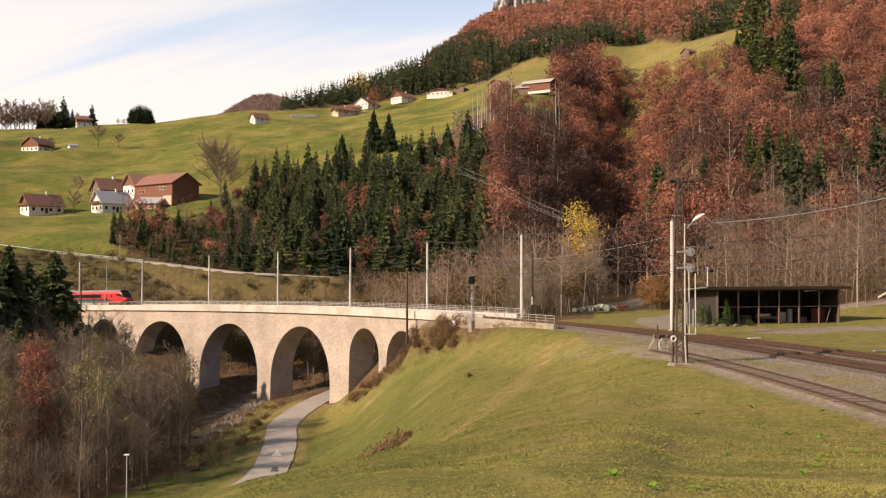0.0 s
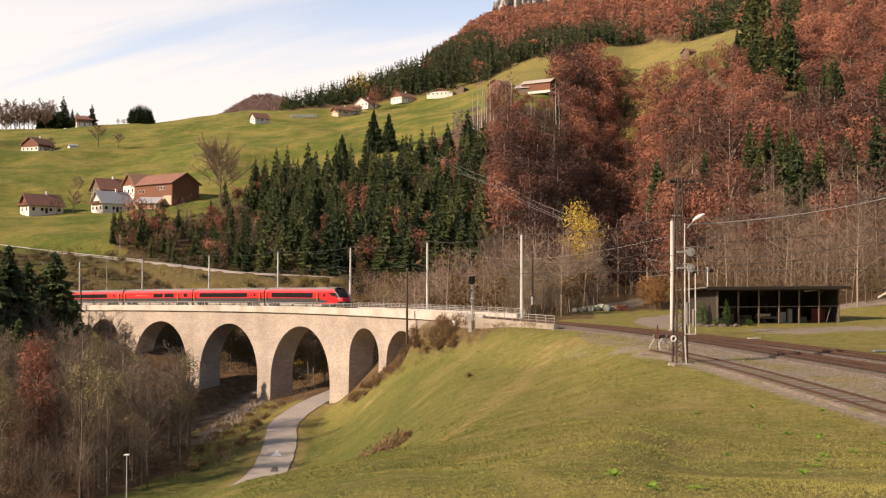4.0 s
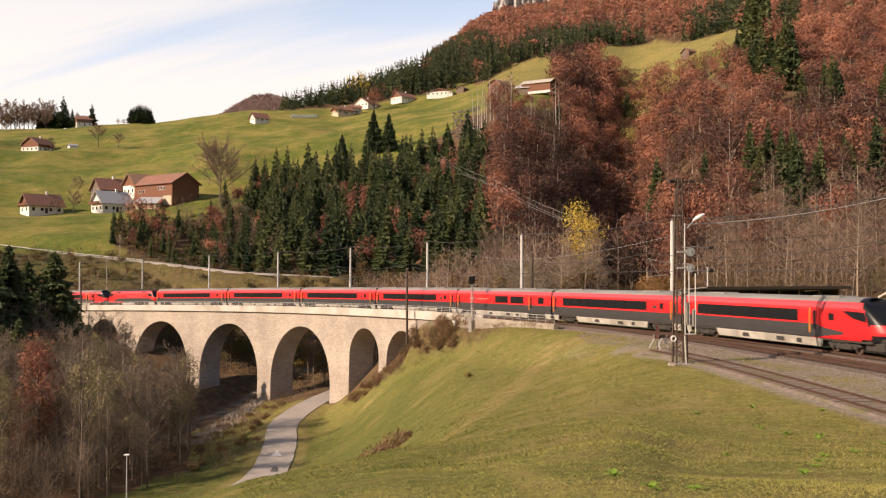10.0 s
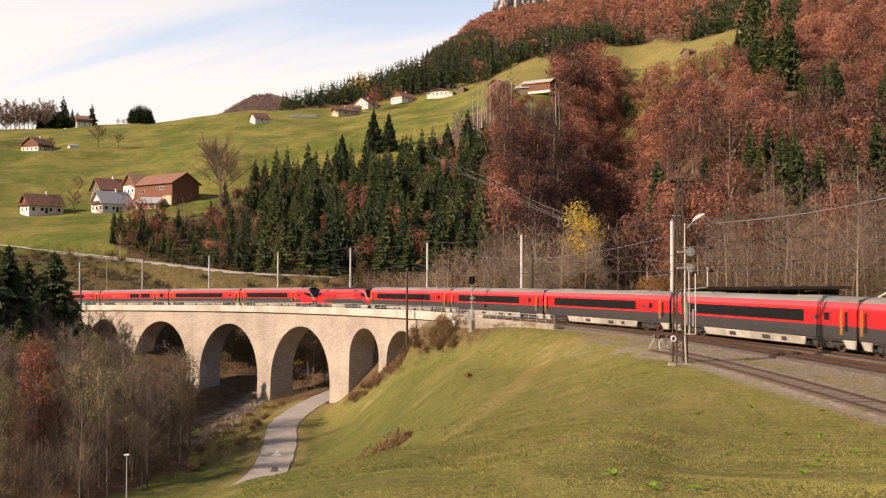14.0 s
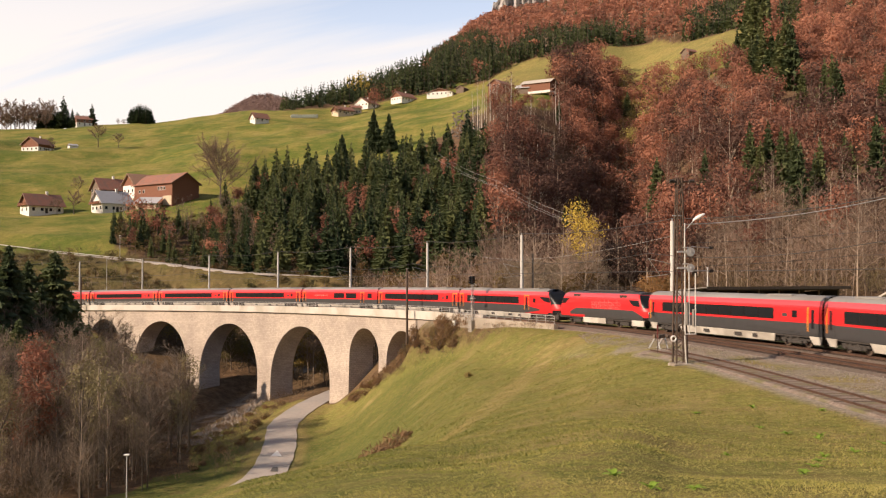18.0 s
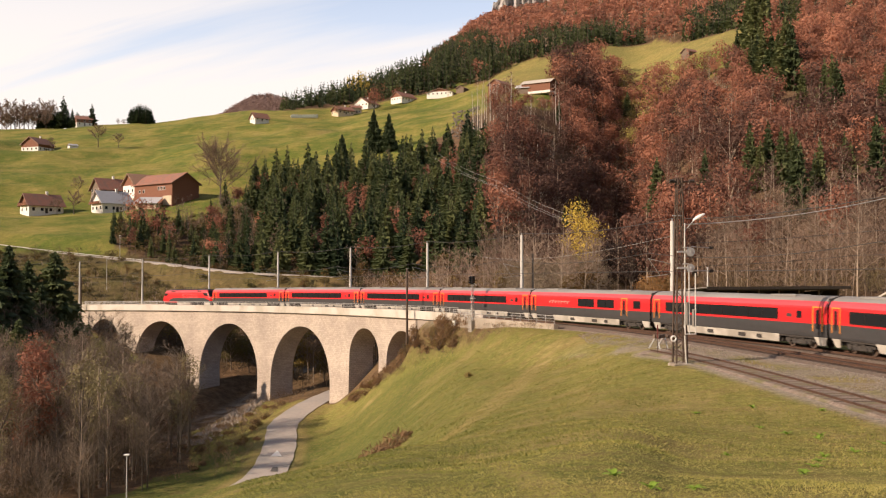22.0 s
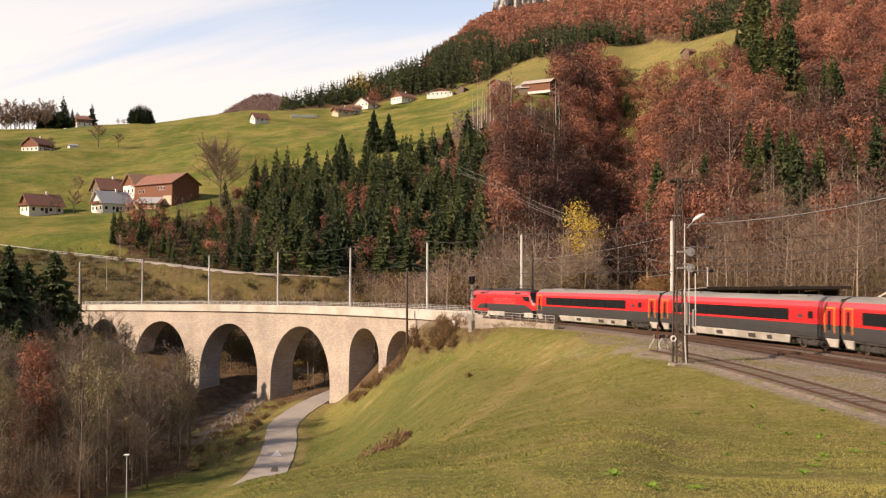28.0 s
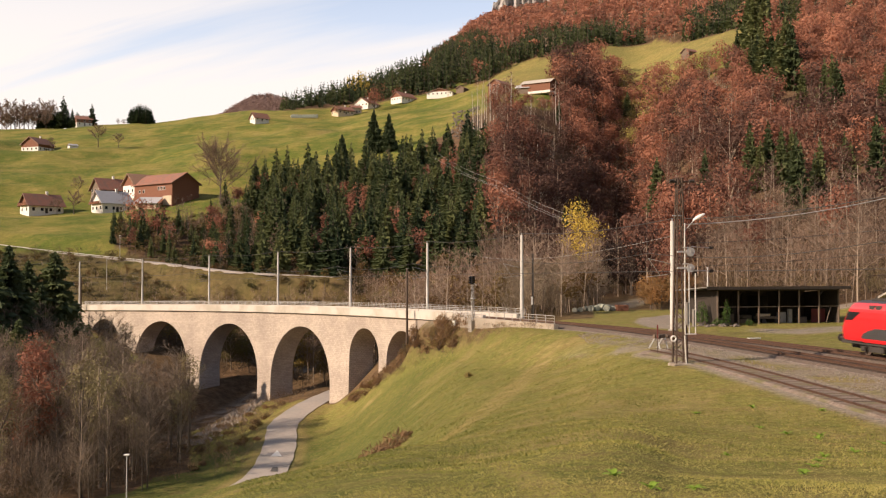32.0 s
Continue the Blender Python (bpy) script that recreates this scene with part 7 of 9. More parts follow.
    # single trees of note
    tree_thing("beech", "rust-red conical beech in the gorge", "beech tree", leafy_template(340, 6000, 0.0075, crown=(0.27, 0.27, 0.46), mid=0.54, lobes=36, cone=True), [M["bark_pale"], M["beech"]], -51.2, 119, 20.0, 0.3, "", 0.5)
    tree_thing("beech", "small brown beech in the gorge", "beech tree", leafy_template(345, 1500, 0.016, crown=(0.26, 0.26, 0.38), mid=0.55, lobes=16), [M["bark_pale"], M["beech"]], -59.0, 124, 10.0, 1.3, "", 0.05)
    tree_thing("larch", "golden-yellow autumn tree at the forest edge", "tree", leafy_template(341, 2600, 0.0085, crown=(0.22, 0.22, 0.42), mid=0.58, lobes=30), [M["bark_pale"], M["larch"]], 32.2, 214, 25.0, 0.3, "", 0.5, z=-0.6)
    tree_thing("fruit_tree", "large leafless tree behind the barn", "tree", bare_template(342, 30, 14, 7, spread=0.75, low=0.22, thick=0.022, twig=0.004), [M["bark"], M["bare"]], -93.0, 391, 22, 0.0, "", 0.45)
    for i, (px, py, y, h) in enumerate(((44, 388, 384, 6), (100, 392, 380, 7), (130, 388, 382, 9), (138, 352, 420, 8), (172, 268, 588, 14), (208, 268, 590, 9), (90, 266, 590, 8))):
        x = (px - 784) / 1658 * y
        tree_thing("orchard_tree", "small leafless orchard tree on the meadow", "tree", bare_template(350 + i, 16, 8, 4, spread=0.6, low=0.28, thick=0.024, twig=0.009), [M["bark"], M["bare"]], x, y, h, i, "orchard trees", 0.4)
    # the conifer clump and the wooded top on the skyline
    sf = [spruce_template(360 + i, 16, 10, wide=0.24) for i in range(2)]
    for i in range(9):
        y = 762 + (i % 3) * 5
        x = (230 + i * 4.4 - 784) / 1658 * y
        tree_thing("skyline_conifer", "dark conifer in a clump on the skyline", "conifer", sf[i % 2], [M["bark"], M["needles"]], x, y, 13 + 3.0 * math.sin(i * 0.4), i, "conifer clump on the skyline", 0.1, width=1.5)
    for px, h in ((110, 27), (161, 19), (118, 16), (100, 16), (135, 13), (90, 15), (82, 15), (76, 14), (145, 10), (68, 15), (126, 16), (95, 14), (105, 15)):
        y = 778
        x = (px - 784) / 1658 * y
        tree_thing("skyline_conifer", "dark conifer in a row on the skyline", "conifer", sf[px % 2], [M["bark"], M["needles"]], x, y, h, px, "conifer row on the skyline", 0.15, width=1.2 if h > 14 else 1.9)
    bt = [bare_template(370 + i, 18, 9, 6, spread=0.5, low=0.12, thick=0.014, twig=0.008) for i in range(3)]
    for i in range(20):
        y = 770 + (i % 4) * 8
        px = -6 + i * 5.2 + (i % 3) * 2
        x = (px - 784) / 1658 * y
        tree_thing("skyline_tree", "leafless reddish-grey tree on the skyline", "tree", bt[i % 3], [M["bark"], M["bare"]], x, y, 19 + 5 * math.sin(i * 1.9), i, "leafless trees on the skyline", 0.5)
    for i, (px, h) in enumerate(((207, 5), (217, 5))):
        y = 775
        tree_thing("skyline_tree", "tiny leafless tree on the skyline", "tree", bt[i], [M["bark"], M["bare"]], (px - 784) / 1658 * y, y, h, i, "leafless trees on the skyline", 0.3)
    # two spruces and a beech that stand up from the bank on the pasture's edge
    for px, y, h in ((661, 470, 22), (688, 468, 19), (605, 440, 20)):
        x = (px - 784) / 1658 * y
        tree_thing("spruce", "dark spruce standing up from the wooded bank", "spruce", sp[px % 3], [M["bark"], M["needles"]], x, y, h, px, "spruces of the bank", 0.2)
    # autumn trees by the hamlet
    lt = leafy_template(343, 500, 0.028, crown=(0.42, 0.42, 0.36), mid=0.58, lobes=12)
    for px, y, h, mt in ((662, 760, 24, "beech"), (598, 735, 10, "bush"), (700, 795, 12, "beech"), (632, 830, 28, "larch")):
        x = (px - 784) / 1658 * y
        tree_thing("autumn_tree", "round russet autumn tree in the hamlet", "tree", lt, [M["bark"], M[mt]], x, y, h, px, "autumn trees in the hamlet", 0.4)
    # tall pale birch stems on the cleared spur
    bb = [bare_template(380 + i, 10, 4, 3, spread=0.10, low=0.62, thick=0.0105, twig=0.0016) for i in range(3)]
    for i, (px, y) in enumerate(((838, 440), (845, 445), (849, 438), (853, 450), (858, 442), (862, 448), (868, 455), (874, 470), (879, 500), (905, 480), (952, 420), (985, 520), (990, 500), (940, 500))):
        x = (px - 784) / 1658 * y
        tree_thing("birch", "tall bare birch with a white stem", "birch", bb[i % 3], [M["birch_bark"], M["bare"]], x, y, 24 + 5 * math.sin(i * 2.3), i, "birches on the cleared spur", 0.6)


M["gorge_leaf"] = leaf_mat("gorge_olive_leaves", (0.135, 0.115, 0.058), (0.31, 0.265, 0.14), (0.215, 0.18, 0.092))
M["gorge_twig"] = leaf_mat("gorge_twigs", (0.120, 0.092, 0.070), (0.38, 0.300, 0.228), (0.235, 0.183, 0.14), grain=0.3)
M["birch_bark"] = mat("birch_bark", (0.62, 0.57, 0.50), 0.85, col2=(0.42, 0.37, 0.31), scale=3, bump=0.2)
build_near_trees()


def bush(x, y, w, h, seed, material, label, group, n=420, vary=0.5):
    rs = np.random.RandomState(seed)
    V, F, G = [], [], []
    for k in range(26):
        t = rs.uniform(0, math.tau)
        _limb(V, F, G, np.array((0, 0, -0.1)), np.array((math.cos(t) * w * 0.4 * rs.rand(), math.sin(t) * w * 0.4 * rs.rand(), h * rs.uniform(0.5, 1.0))), 0.02, 0.004, 0, 3)
    for k in range(n):
        t, q = rs.uniform(0, math.tau), math.sqrt(rs.rand())
        p = np.array((math.cos(t) * q * w / 2, math.sin(t) * q * w / 2, h * (0.1 + 0.85 * rs.rand() * (1 - 0.6 * q * q))))
        _needle(V, F, G, p, p + rs.normal(size=3) * 0.16 + (0, 0, 0.14), 0.05, 1, rs)
    return tree_thing("bush", label, "bush", (np.array(V), np.array(F), np.array(G)), [M["bark"], material], x, y, 1.0, seed, group, vary)


def at_px2(px, depth):
    return (px - 784) / 1658 * depth


def build_bushes():
    rs = np.random.RandomState(91)
    # along the head of the bank where the wall ends
    for i in range(46):
        s = rs.uniform(-58, -25)
        lat = rs.uniform(3.0, 5.8) + (2.0 if s < -48 else 0)
        p, _ = line_at(s, lat)
        bush(p.x, p.y, rs.uniform(1.6, 3.2), rs.uniform(1.3, 2.6) if s > -46 else rs.uniform(0.7, 1.5), 400 + i, M["bush"] if i % 4 == 0 else M["weed_dry"], "brown autumn bush at the end of the viaduct", "bushes by the viaduct", 300, rs.rand())
    for i, (px, py, y) in enumerate(((655, 798, 74), (668, 796, 75), (680, 792, 76), (692, 790, 77), (704, 788, 78), (645, 802, 73), (560, 822, 68), (580, 818, 68), (720, 782, 80))):
        x = (px - 784) / 1658 * y
        bush(x, y, 2.3 + 0.6 * math.sin(i * 2.2) if i < 6 else 1.2, 1.25 + 0.3 * math.sin(i * 1.7) if i < 6 else 0.5, 450 + i, M["weed_dry"], "dry reddish-brown bramble bush on the meadow", "bramble bushes on the meadow", 320, 0.85)
    for i in range(44):
        a, r = rs.uniform(-15.5, -9.0), rs.uniform(122, 182)
        x, y = r * math.sin(radians(a)), r * math.cos(radians(a))
        d, al = poly_dist(np.array([x]), np.array([y]), ROAD)
        if d[0] < 3.5 or d[0] > 16:
            continue
        bush(x, y, rs.uniform(1.0, 2.2), rs.uniform(0.4, 1.1), 500 + i, M["weed_dry"] if i % 2 else M["bush"], "dry brown scrub between lane and river", "scrub beside the lane", 220, rs.rand())


M["weed_dry"] = leaf_mat("dry_bramble", (0.16, 0.09, 0.045), (0.32, 0.20, 0.11), (0.23, 0.14, 0.072))
build_bushes()
bush(2.7, 99.8, 0.8, 0.4, 482, M["pasture_leaf"], "small bright green shrub on the meadow slope", "shrubs on the meadow", 260, 0.4)
bush(at_px2(1538, 150), 150, 4.5, 7.0, 480, M["gorge_leaf"], "tall yellow-green bush behind the shed", "bushes by the shed", 700, 0.9)
bush(at_px2(1562, 146), 146, 4.0, 5.0, 481, M["gorge_leaf"], "yellow-green bush behind the shed", "bushes by the shed", 500, 0.75)
# ------------------------------------------------------------------ houses


def gable_block(bm, L, W, z0, ze, zr):
    """Walls of a gabled house: a prism along x."""
    prism(bm, [(-W / 2, z0), (W / 2, z0), (W / 2, ze), (0, zr), (-W / 2, ze)], -L / 2, L / 2)


def roof_slab(bm, L, W, ze, zr, over, side, t=0.28):
    sl = (zr - ze) / (W / 2)
    y1, z1 = side * (W / 2 + over), ze - sl * over
    pts = [(0, zr + 0.02), (y1, z1), (y1, z1 + t), (0, zr + t + 0.06)]
    prism(bm, pts if side < 0 else pts[::-1], -L / 2 - over, L / 2 + over)


def window(parent, x, y, z, w, h, axis, out, shutters=None):
    """A window set on a wall: frame, pane, optional shutters. axis 'x': on a gable, 'y': on a long side."""
    def blk(bm, a0, a1, z0, z1, d0, d1):
        if axis == "y":
            box(bm, x + a0, y + out * d0 if out > 0 else y - d1, z + z0, x + a1, y + d1 if out > 0 else y - d0, z + z1)
        else:
            box(bm, x + d0 if out > 0 else x - d1, y + a0, z + z0, x + d1 if out > 0 else x - d0, y + a1, z + z1)
    bm = bmesh.new()
    blk(bm, -w / 2 - 0.1, w / 2 + 0.1, -0.1, h + 0.1, -0.05, 0.05)
    f = part("window", bm, M["white_paint"], parent)
    bm = bmesh.new()
    blk(bm, -w / 2, w / 2, 0, h, 0.03, 0.062)
    part("pane", bm, M["glass"], f)
    if shutters:
        for s in (-1, 1):
            bm = bmesh.new()
            blk(bm, s * (w * 0.78) - w * 0.22, s * (w * 0.78) + w * 0.22, -0.05, h + 0.05, 0.0, 0.07)
            part("shutter", bm, M[shutters], f)


def house(name, label, x, y, rot, L, W, ze, zr, low="plaster", up="wood_red", roof="roof_tile", base_h=2.6, over=0.9, rows=2, chimney=True, z=None, group="houses of the valley", balcony=False, sunk=2.5, win=True, category="house", shutters=None):
    h = thing(name, label, category, group, at=Matrix.Translation((x, y, ground_z(x, y) if z is None else z)) @ Matrix.Rotation(radians(rot), 4, "Z"))
    bm = bmesh.new()
    box(bm, -L / 2 - 0.03, -W / 2 - 0.03, -sunk, L / 2 + 0.03, W / 2 + 0.03, base_h)
    wall = part("wall", bm, M[low], h)
    bm = bmesh.new()
    gable_block(bm, L, W, base_h, ze, zr)
    part("upper_wall", bm, M[up], h)
    for s in (-1, 1):
        bm = bmesh.new()
        roof_slab(bm, L, W, ze, zr, over, s)
        part("roof", bm, M[roof], h)
    for s in (-1, 1):
        bm = bmesh.new()
        prism(bm, [(-W / 2 - over, ze - over * (zr - ze) / (W / 2) - 0.25), (0, zr - 0.2), (W / 2 + over, ze - over * (zr - ze) / (W / 2) - 0.25), (W / 2 + over, ze - over * (zr - ze) / (W / 2) + 0.05), (0, zr + 0.12), (-W / 2 - over, ze - over * (zr - ze) / (W / 2) + 0.05)], s * (L / 2 + over) - 0.06, s * (L / 2 + over) + 0.06)
        part("bargeboard", bm, M["timber"], h)
    if chimney:
        bm = bmesh.new()
        box(bm, L * 0.12, -0.45, zr - 1.4, L * 0.12 + 0.8, 0.45, zr + 1.3, 0.03)
        box(bm, L * 0.12 - 0.1, -0.55, zr + 1.3, L * 0.12 + 0.9, 0.55, zr + 1.45)
        part("chimney", bm, M["plaster"], h)
    if win:
        for r_ in range(rows):
            zz = 0.9 + 2.7 * r_
            if zz + 1.3 > ze:
                break
            n = max(2, int(L / 3.2))
            for i in range(n):
                xx = -L / 2 + L * (i + 0.5) / n
                window(h, xx, -W / 2 - 0.03, zz, 1.1, 1.3, "y", -1, shutters)
            m = max(2, int(W / 3.2))
            for s in (-1, 1):
                for i in range(m):
                    window(h, s * (L / 2 + 0.03), -W / 2 + W * (i + 0.5) / m, zz, 1.0, 1.3, "x", s, shutters)
        bm = bmesh.new()
        box(bm, -0.55, -W / 2 - 0.1, 0, 0.55, -W / 2 + 0.02, 2.1, 0.02)
        part("door", bm, M["timber_dark"], h)
    if balcony:
        bm = bmesh.new()
        s = balcony
        box(bm, s * (L / 2) - 0.1 if s > 0 else -L / 2 - 1.2, -W / 2 + 0.3, base_h + 0.1, L / 2 + 1.2 if s > 0 else -L / 2 + 0.1, W / 2 - 0.3, base_h + 0.28)
        for k in range(int(W * 3)):
            yy = -W / 2 + 0.35 + k / 3
            if yy < W / 2 - 0.3:
                box(bm, s * (L / 2 + 1.12) - 0.03, yy, base_h + 0.28, s * (L / 2 + 1.12) + 0.03, yy + 0.22, base_h + 1.15)
        part("balcony", bm, M["wood_red"], h, "dark wooden balcony")
    return h


def at_px(px, depth):
    return (px - 784) / 1658 * depth


def build_farm():
    # barn with its long side towards the valley
    b = house("barn", "large red-brown timber barn with a tiled roof", -119.5, 404.0, -36, 26, 14, 7.2, 11.4, low="wood_red", up="wood_red", base_h=2.4, chimney=False, win=False, group="farm buildings", category="barn", sunk=3)
    for x in (1.5, 3.4, 5.3):
        window(b, x + 2.5, -7.0, 4.2, 1.0, 1.3, "y", -1)
    for x in (-9, -6.2):
        window(b, x, -7.0, 3.4, 1.0, 1.2, "y", -1)
    bm = bmesh.new()
    box(bm, 7.0, -7.15, -2.4, 12.6, -6.9, 1.6, 0.03)
    part("stone_bay", bm, M["plaster_cream"], b, "pale rendered bay")
    bm = bmesh.new()
    box(bm, 12.45, -3.0, 0.0, 12.6, 2.4, 3.4, 0.03)
    part("gate", bm, M["timber_dark"], b)
    house("farmhouse", "farmhouse with a brown gable and pale tiled roof behind the barn", -129, 418, 44, 24, 11, 4.8, 9.0, low="plaster", up="wood_red", base_h=4.0, roof="roof_tan", group="farm buildings", chimney=False, rows=1)
    house("farmhouse", "older timber house with a chimney and red roof", -148.5, 416, 44, 12, 10, 5.0, 9.6, low="timber", up="timber", base_h=3.0, group="farm buildings", rows=2)
    house("farmhouse", "white house with a grey metal roof", -139.5, 394, 46, 13, 10.0, 4.0, 8.6, low="plaster", up="plaster", roof="roof_grey", base_h=3.2, group="farm buildings", rows=2, balcony=-1)
    house("farmhouse", "pale pink house with a brown tiled roof among fruit trees", -165.5, 386, 46, 14, 9.0, 3.6, 7.8, low="plaster", up="wood_red", base_h=3.0, group="farm buildings", rows=2, balcony=-1)
    # lean-to with a blue-grey roof before the barn
    s = thing("lean_to_shed", "low shed with a pale grey metal roof", "shed", "farm buildings", at=Matrix.Translation((at_px(262, 390), 390, ground_z(at_px(262, 390), 390))) @ Matrix.Rotation(radians(-4), 4, "Z"))
    bm = bmesh.new()
    box(bm, -4.4, -3.0, -2, 4.4, 3.0, 1.9)
    part("wall", bm, M["plaster_cream"], s)
    bm = bmesh.new()
    prism(bm, [(-3.8, 1.7), (3.4, 4.6), (3.4, 4.8), (-3.8, 1.9)], -5.0, 5.0)
    part("roof", bm, M["roof_grey"], s)
    for x in (-2.6, 0.0, 2.6):
        bm = bmesh.new()
        box(bm, x - 0.7, -3.1, 0.0, x + 0.7, -2.95, 1.5, 0.02)
        part("door", bm, M["wood_red"], s)
    # meadow fence
    f = thing("pasture_fence", "dark wooden pasture fence below the farm", "fence")
    pts = [(at_px(px, d), d) for px, d in ((226, 366), (240, 371), (255, 376), (270, 381), (284, 386))]
    bm = bmesh.new()
    box(bm, -0.09, -0.09, -0.4, 0.09, 0.09, 1.3)
    me = bpy.data.meshes.new("post")
    bm.to_mesh(me)
    bm.free()
    me.materials.append(M["timber_dark"])
    for i, (x, y) in enumerate(pts):
        piece("post", me, f, Matrix.Translation((x, y, ground_z(x, y))))
        if i:
            for z in (0.5, 1.05):
                bm = bmesh.new()
                a, b_ = pts[i - 1], (x, y)
                rod(bm, (a[0], a[1], ground_z(*a) + z), (x, y, ground_z(x, y) + z), 0.06, 0.06, 5)
                part("rail", bm, M["timber_dark"], f)


def build_hamlet():
    G = "houses of the hamlet"
    house("house", "brown timber house with white base and red roof", at_px(65, 596), 596, 68, 13, 14, 4.6, 9.0, low="plaster", up="wood_red", base_h=2.6, group=G, balcony=False)
    # low hut shape that stands in for white cars on the meadow
    house("hut", "small white hut-shaped stand-in for parked cars on the meadow", at_px(127, 592), 592, 40, 5, 4, 1.3, 2.3, low="plaster", up="plaster", roof="roof_grey", group=G, chimney=False, win=False, base_h=1.2, category="hut", over=0.4)
    house("house", "white house with a red tiled roof on the slope", at_px(458, 668), 668, 40, 11, 8, 2.4, 6.0, low="plaster", up="plaster", group=G, chimney=False, base_h=2.5, rows=1)
    house("house", "timber house with a cream wall in the hamlet", at_px(606, 742), 742, 35, 14, 11, 3.4, 6.6, low="plaster_cream", up="wood_red", group=G)
    house("house", "orange-cream house with a brown roof", at_px(629, 752), 752, 20, 8, 7, 4.6, 6.6, low="plaster_cream", up="plaster_cream", group=G, base_h=3)
    house("house", "white house with a brown roof behind the round tree", at_px(648, 776), 776, 55, 14, 15, 2.8, 7.4, low="plaster", up="plaster", group=G)
    house("house", "white house with a red roof and timber gable", at_px(714, 782), 782, 46, 17, 13, 3.2, 7.6, low="plaster", up="wood_red", group=G, base_h=3.0)
    house("house", "broad white chalet with a shallow brown roof", at_px(782, 778), 778, 74, 14, 22, 2.6, 5.8, low="plaster", up="wood_red", group=G, base_h=3.2)
    house("hut", "low timber hut beside the chalet", at_px(818, 782), 782, 60, 8, 7, 2.6, 4.4, low="timber", up="timber", group=G, chimney=False, base_h=1.4, win=False, category="hut")
    house("barn", "dark-red timber barn with white base and pale roof", at_px(955, 603), 603, -30, 20, 11, 6.0, 8.6, low="plaster", up="wood_red", roof="roof_pale", group=G, chimney=False, base_h=0.7, win=False, category="barn", sunk=0.9)
    house("hut", "low grey barn extension", at_px(928, 606), 606, -20, 8, 8, 3.0, 5.0, low="timber", up="timber", roof="roof_grey", group=G, chimney=False, win=False, base_h=1.6, category="hut")
    house("chalet", "orange-brown timber chalet at the wood's edge", at_px(885, 615), 615, 50, 12, 10, 5.4, 8.4, low="wood_red", up="wood_red", group=G, chimney=False, base_h=2.4)
    house("hut", "field hut on the high pasture", at_px(1222, 640), 640, 30, 8, 7, 2.6, 4.8, low="timber", up="timber", group=G, chimney=False, win=False, base_h=1.5, category="hut")
    house("house", "timber house half hidden by trees on the skyline", at_px(146, 776), 776, 30, 12, 10, 5.5, 8.5, low="plaster", up="wood_red", group=G)
    # wrapped silage bales in a row
    bm = bmesh.new()
    rod(bm, (0, -0.65, 0.62), (0, 0.65, 0.62), 0.65, 0.65, 14)
    bmesh.ops.bevel(bm, geom=[e for e in bm.edges], offset=0.06, segments=1, affect="EDGES")
    proto = part("silage_bale", bm, M["wrap"])
    tagged(proto, "round silage bale in white plastic wrap", "hay bale", "wrapped silage bales")
    k = 0
    for i in range(16):
        px = 516 + i * 2.9
        x = at_px(px, 722)
        m = Matrix.Translation((x, 722, ground_z(x, 722) + 0.0)) @ Matrix.Rotation(0.4, 4, "Z") @ Matrix.Diagonal((1.6, 1.6, 1.9 + 0.4 * (i % 2), 1))
        if k == 0:
            proto.matrix_basis = m
        else:
            copy_thing(proto, Matrix()).matrix_basis = m
        k += 1
    # grey-green wrapped bales behind the main track
    green = proto.data.copy()
    green.materials.clear()
    green.materials.append(M["wrap_green"])
    for i in range(8):
        px = 1017 + i * 9.6
        y = 156 + 0.7 * (i % 3)
        x, k = at_px(px, y), (0.66, 0.60, 0.72, 0.84, 0.80, 0.98, 0.92, 0.66)[i]
        c = copy_thing(proto, Matrix())
        c.matrix_basis = Matrix.Translation((x, y, ground_z(x, y) - 0.06)) @ Matrix.Rotation(0.5 * (i % 3) - 0.3, 4, "Z") @ Matrix.Diagonal((k, k, k, 1))
        c.data = green
        c["label"] = "round silage bale in pale green plastic wrap"
    # a stack of brown boards beside the bales
    w = thing("board_stack", "low stack of brown boards beside the bales", "wood stack", at=Matrix.Translation((at_px(1100, 156), 156, ground_z(at_px(1100, 156), 156))))
    for k in range(4):
        bm = bmesh.new()
        box(bm, -0.95 + 0.03 * (k % 2), -1.4, 0.05 + 0.24 * k, 0.85 + 0.04 * (k % 3), 1.4, 0.25 + 0.24 * k, 0.02)
        part("board", bm, M["wood_red"], w)
    # utility pole with a cross arm in the hamlet
    u = thing("utility_pole", "wooden utility pole with a cross arm in the hamlet", "pole", at=Matrix.Translation((at_px(793, 740), 740, ground_z(at_px(793, 740), 740))))
    bm = bmesh.new()
    rod(bm, (0, 0, -0.5), (0, 0, 14), 0.2, 0.14, 8)
    part("shaft", bm, M["timber"], u)
    bm = bmesh.new()
    rod(bm, (-2, 0, 12.3), (2, 0, 12.3), 0.12, 0.12, 6)
    part("cross_arm", bm, M["timber"], u)


M["roof_tan"] = mat("roof_tan", (0.42, 0.25, 0.16), 0.85, col2=(0.30, 0.17, 0.11), scale=2.5, bump=0.4)
M["roof_pale"] = mat("roof_pale", (0.55, 0.50, 0.44), 0.7, col2=(0.44, 0.39, 0.34), scale=1.5, bump=0.2)
M["wrap_green"] = mat("green_silage_wrap", (0.38, 0.39, 0.32), 0.45, col2=(0.26, 0.27, 0.22), scale=2.0, bump=0.4)
M["wrap"] = mat("silage_wrap", (0.42, 0.45, 0.39), 0.4, col2=(0.30, 0.33, 0.28), scale=2.0, bump=0.3)
build_farm()
build_hamlet()


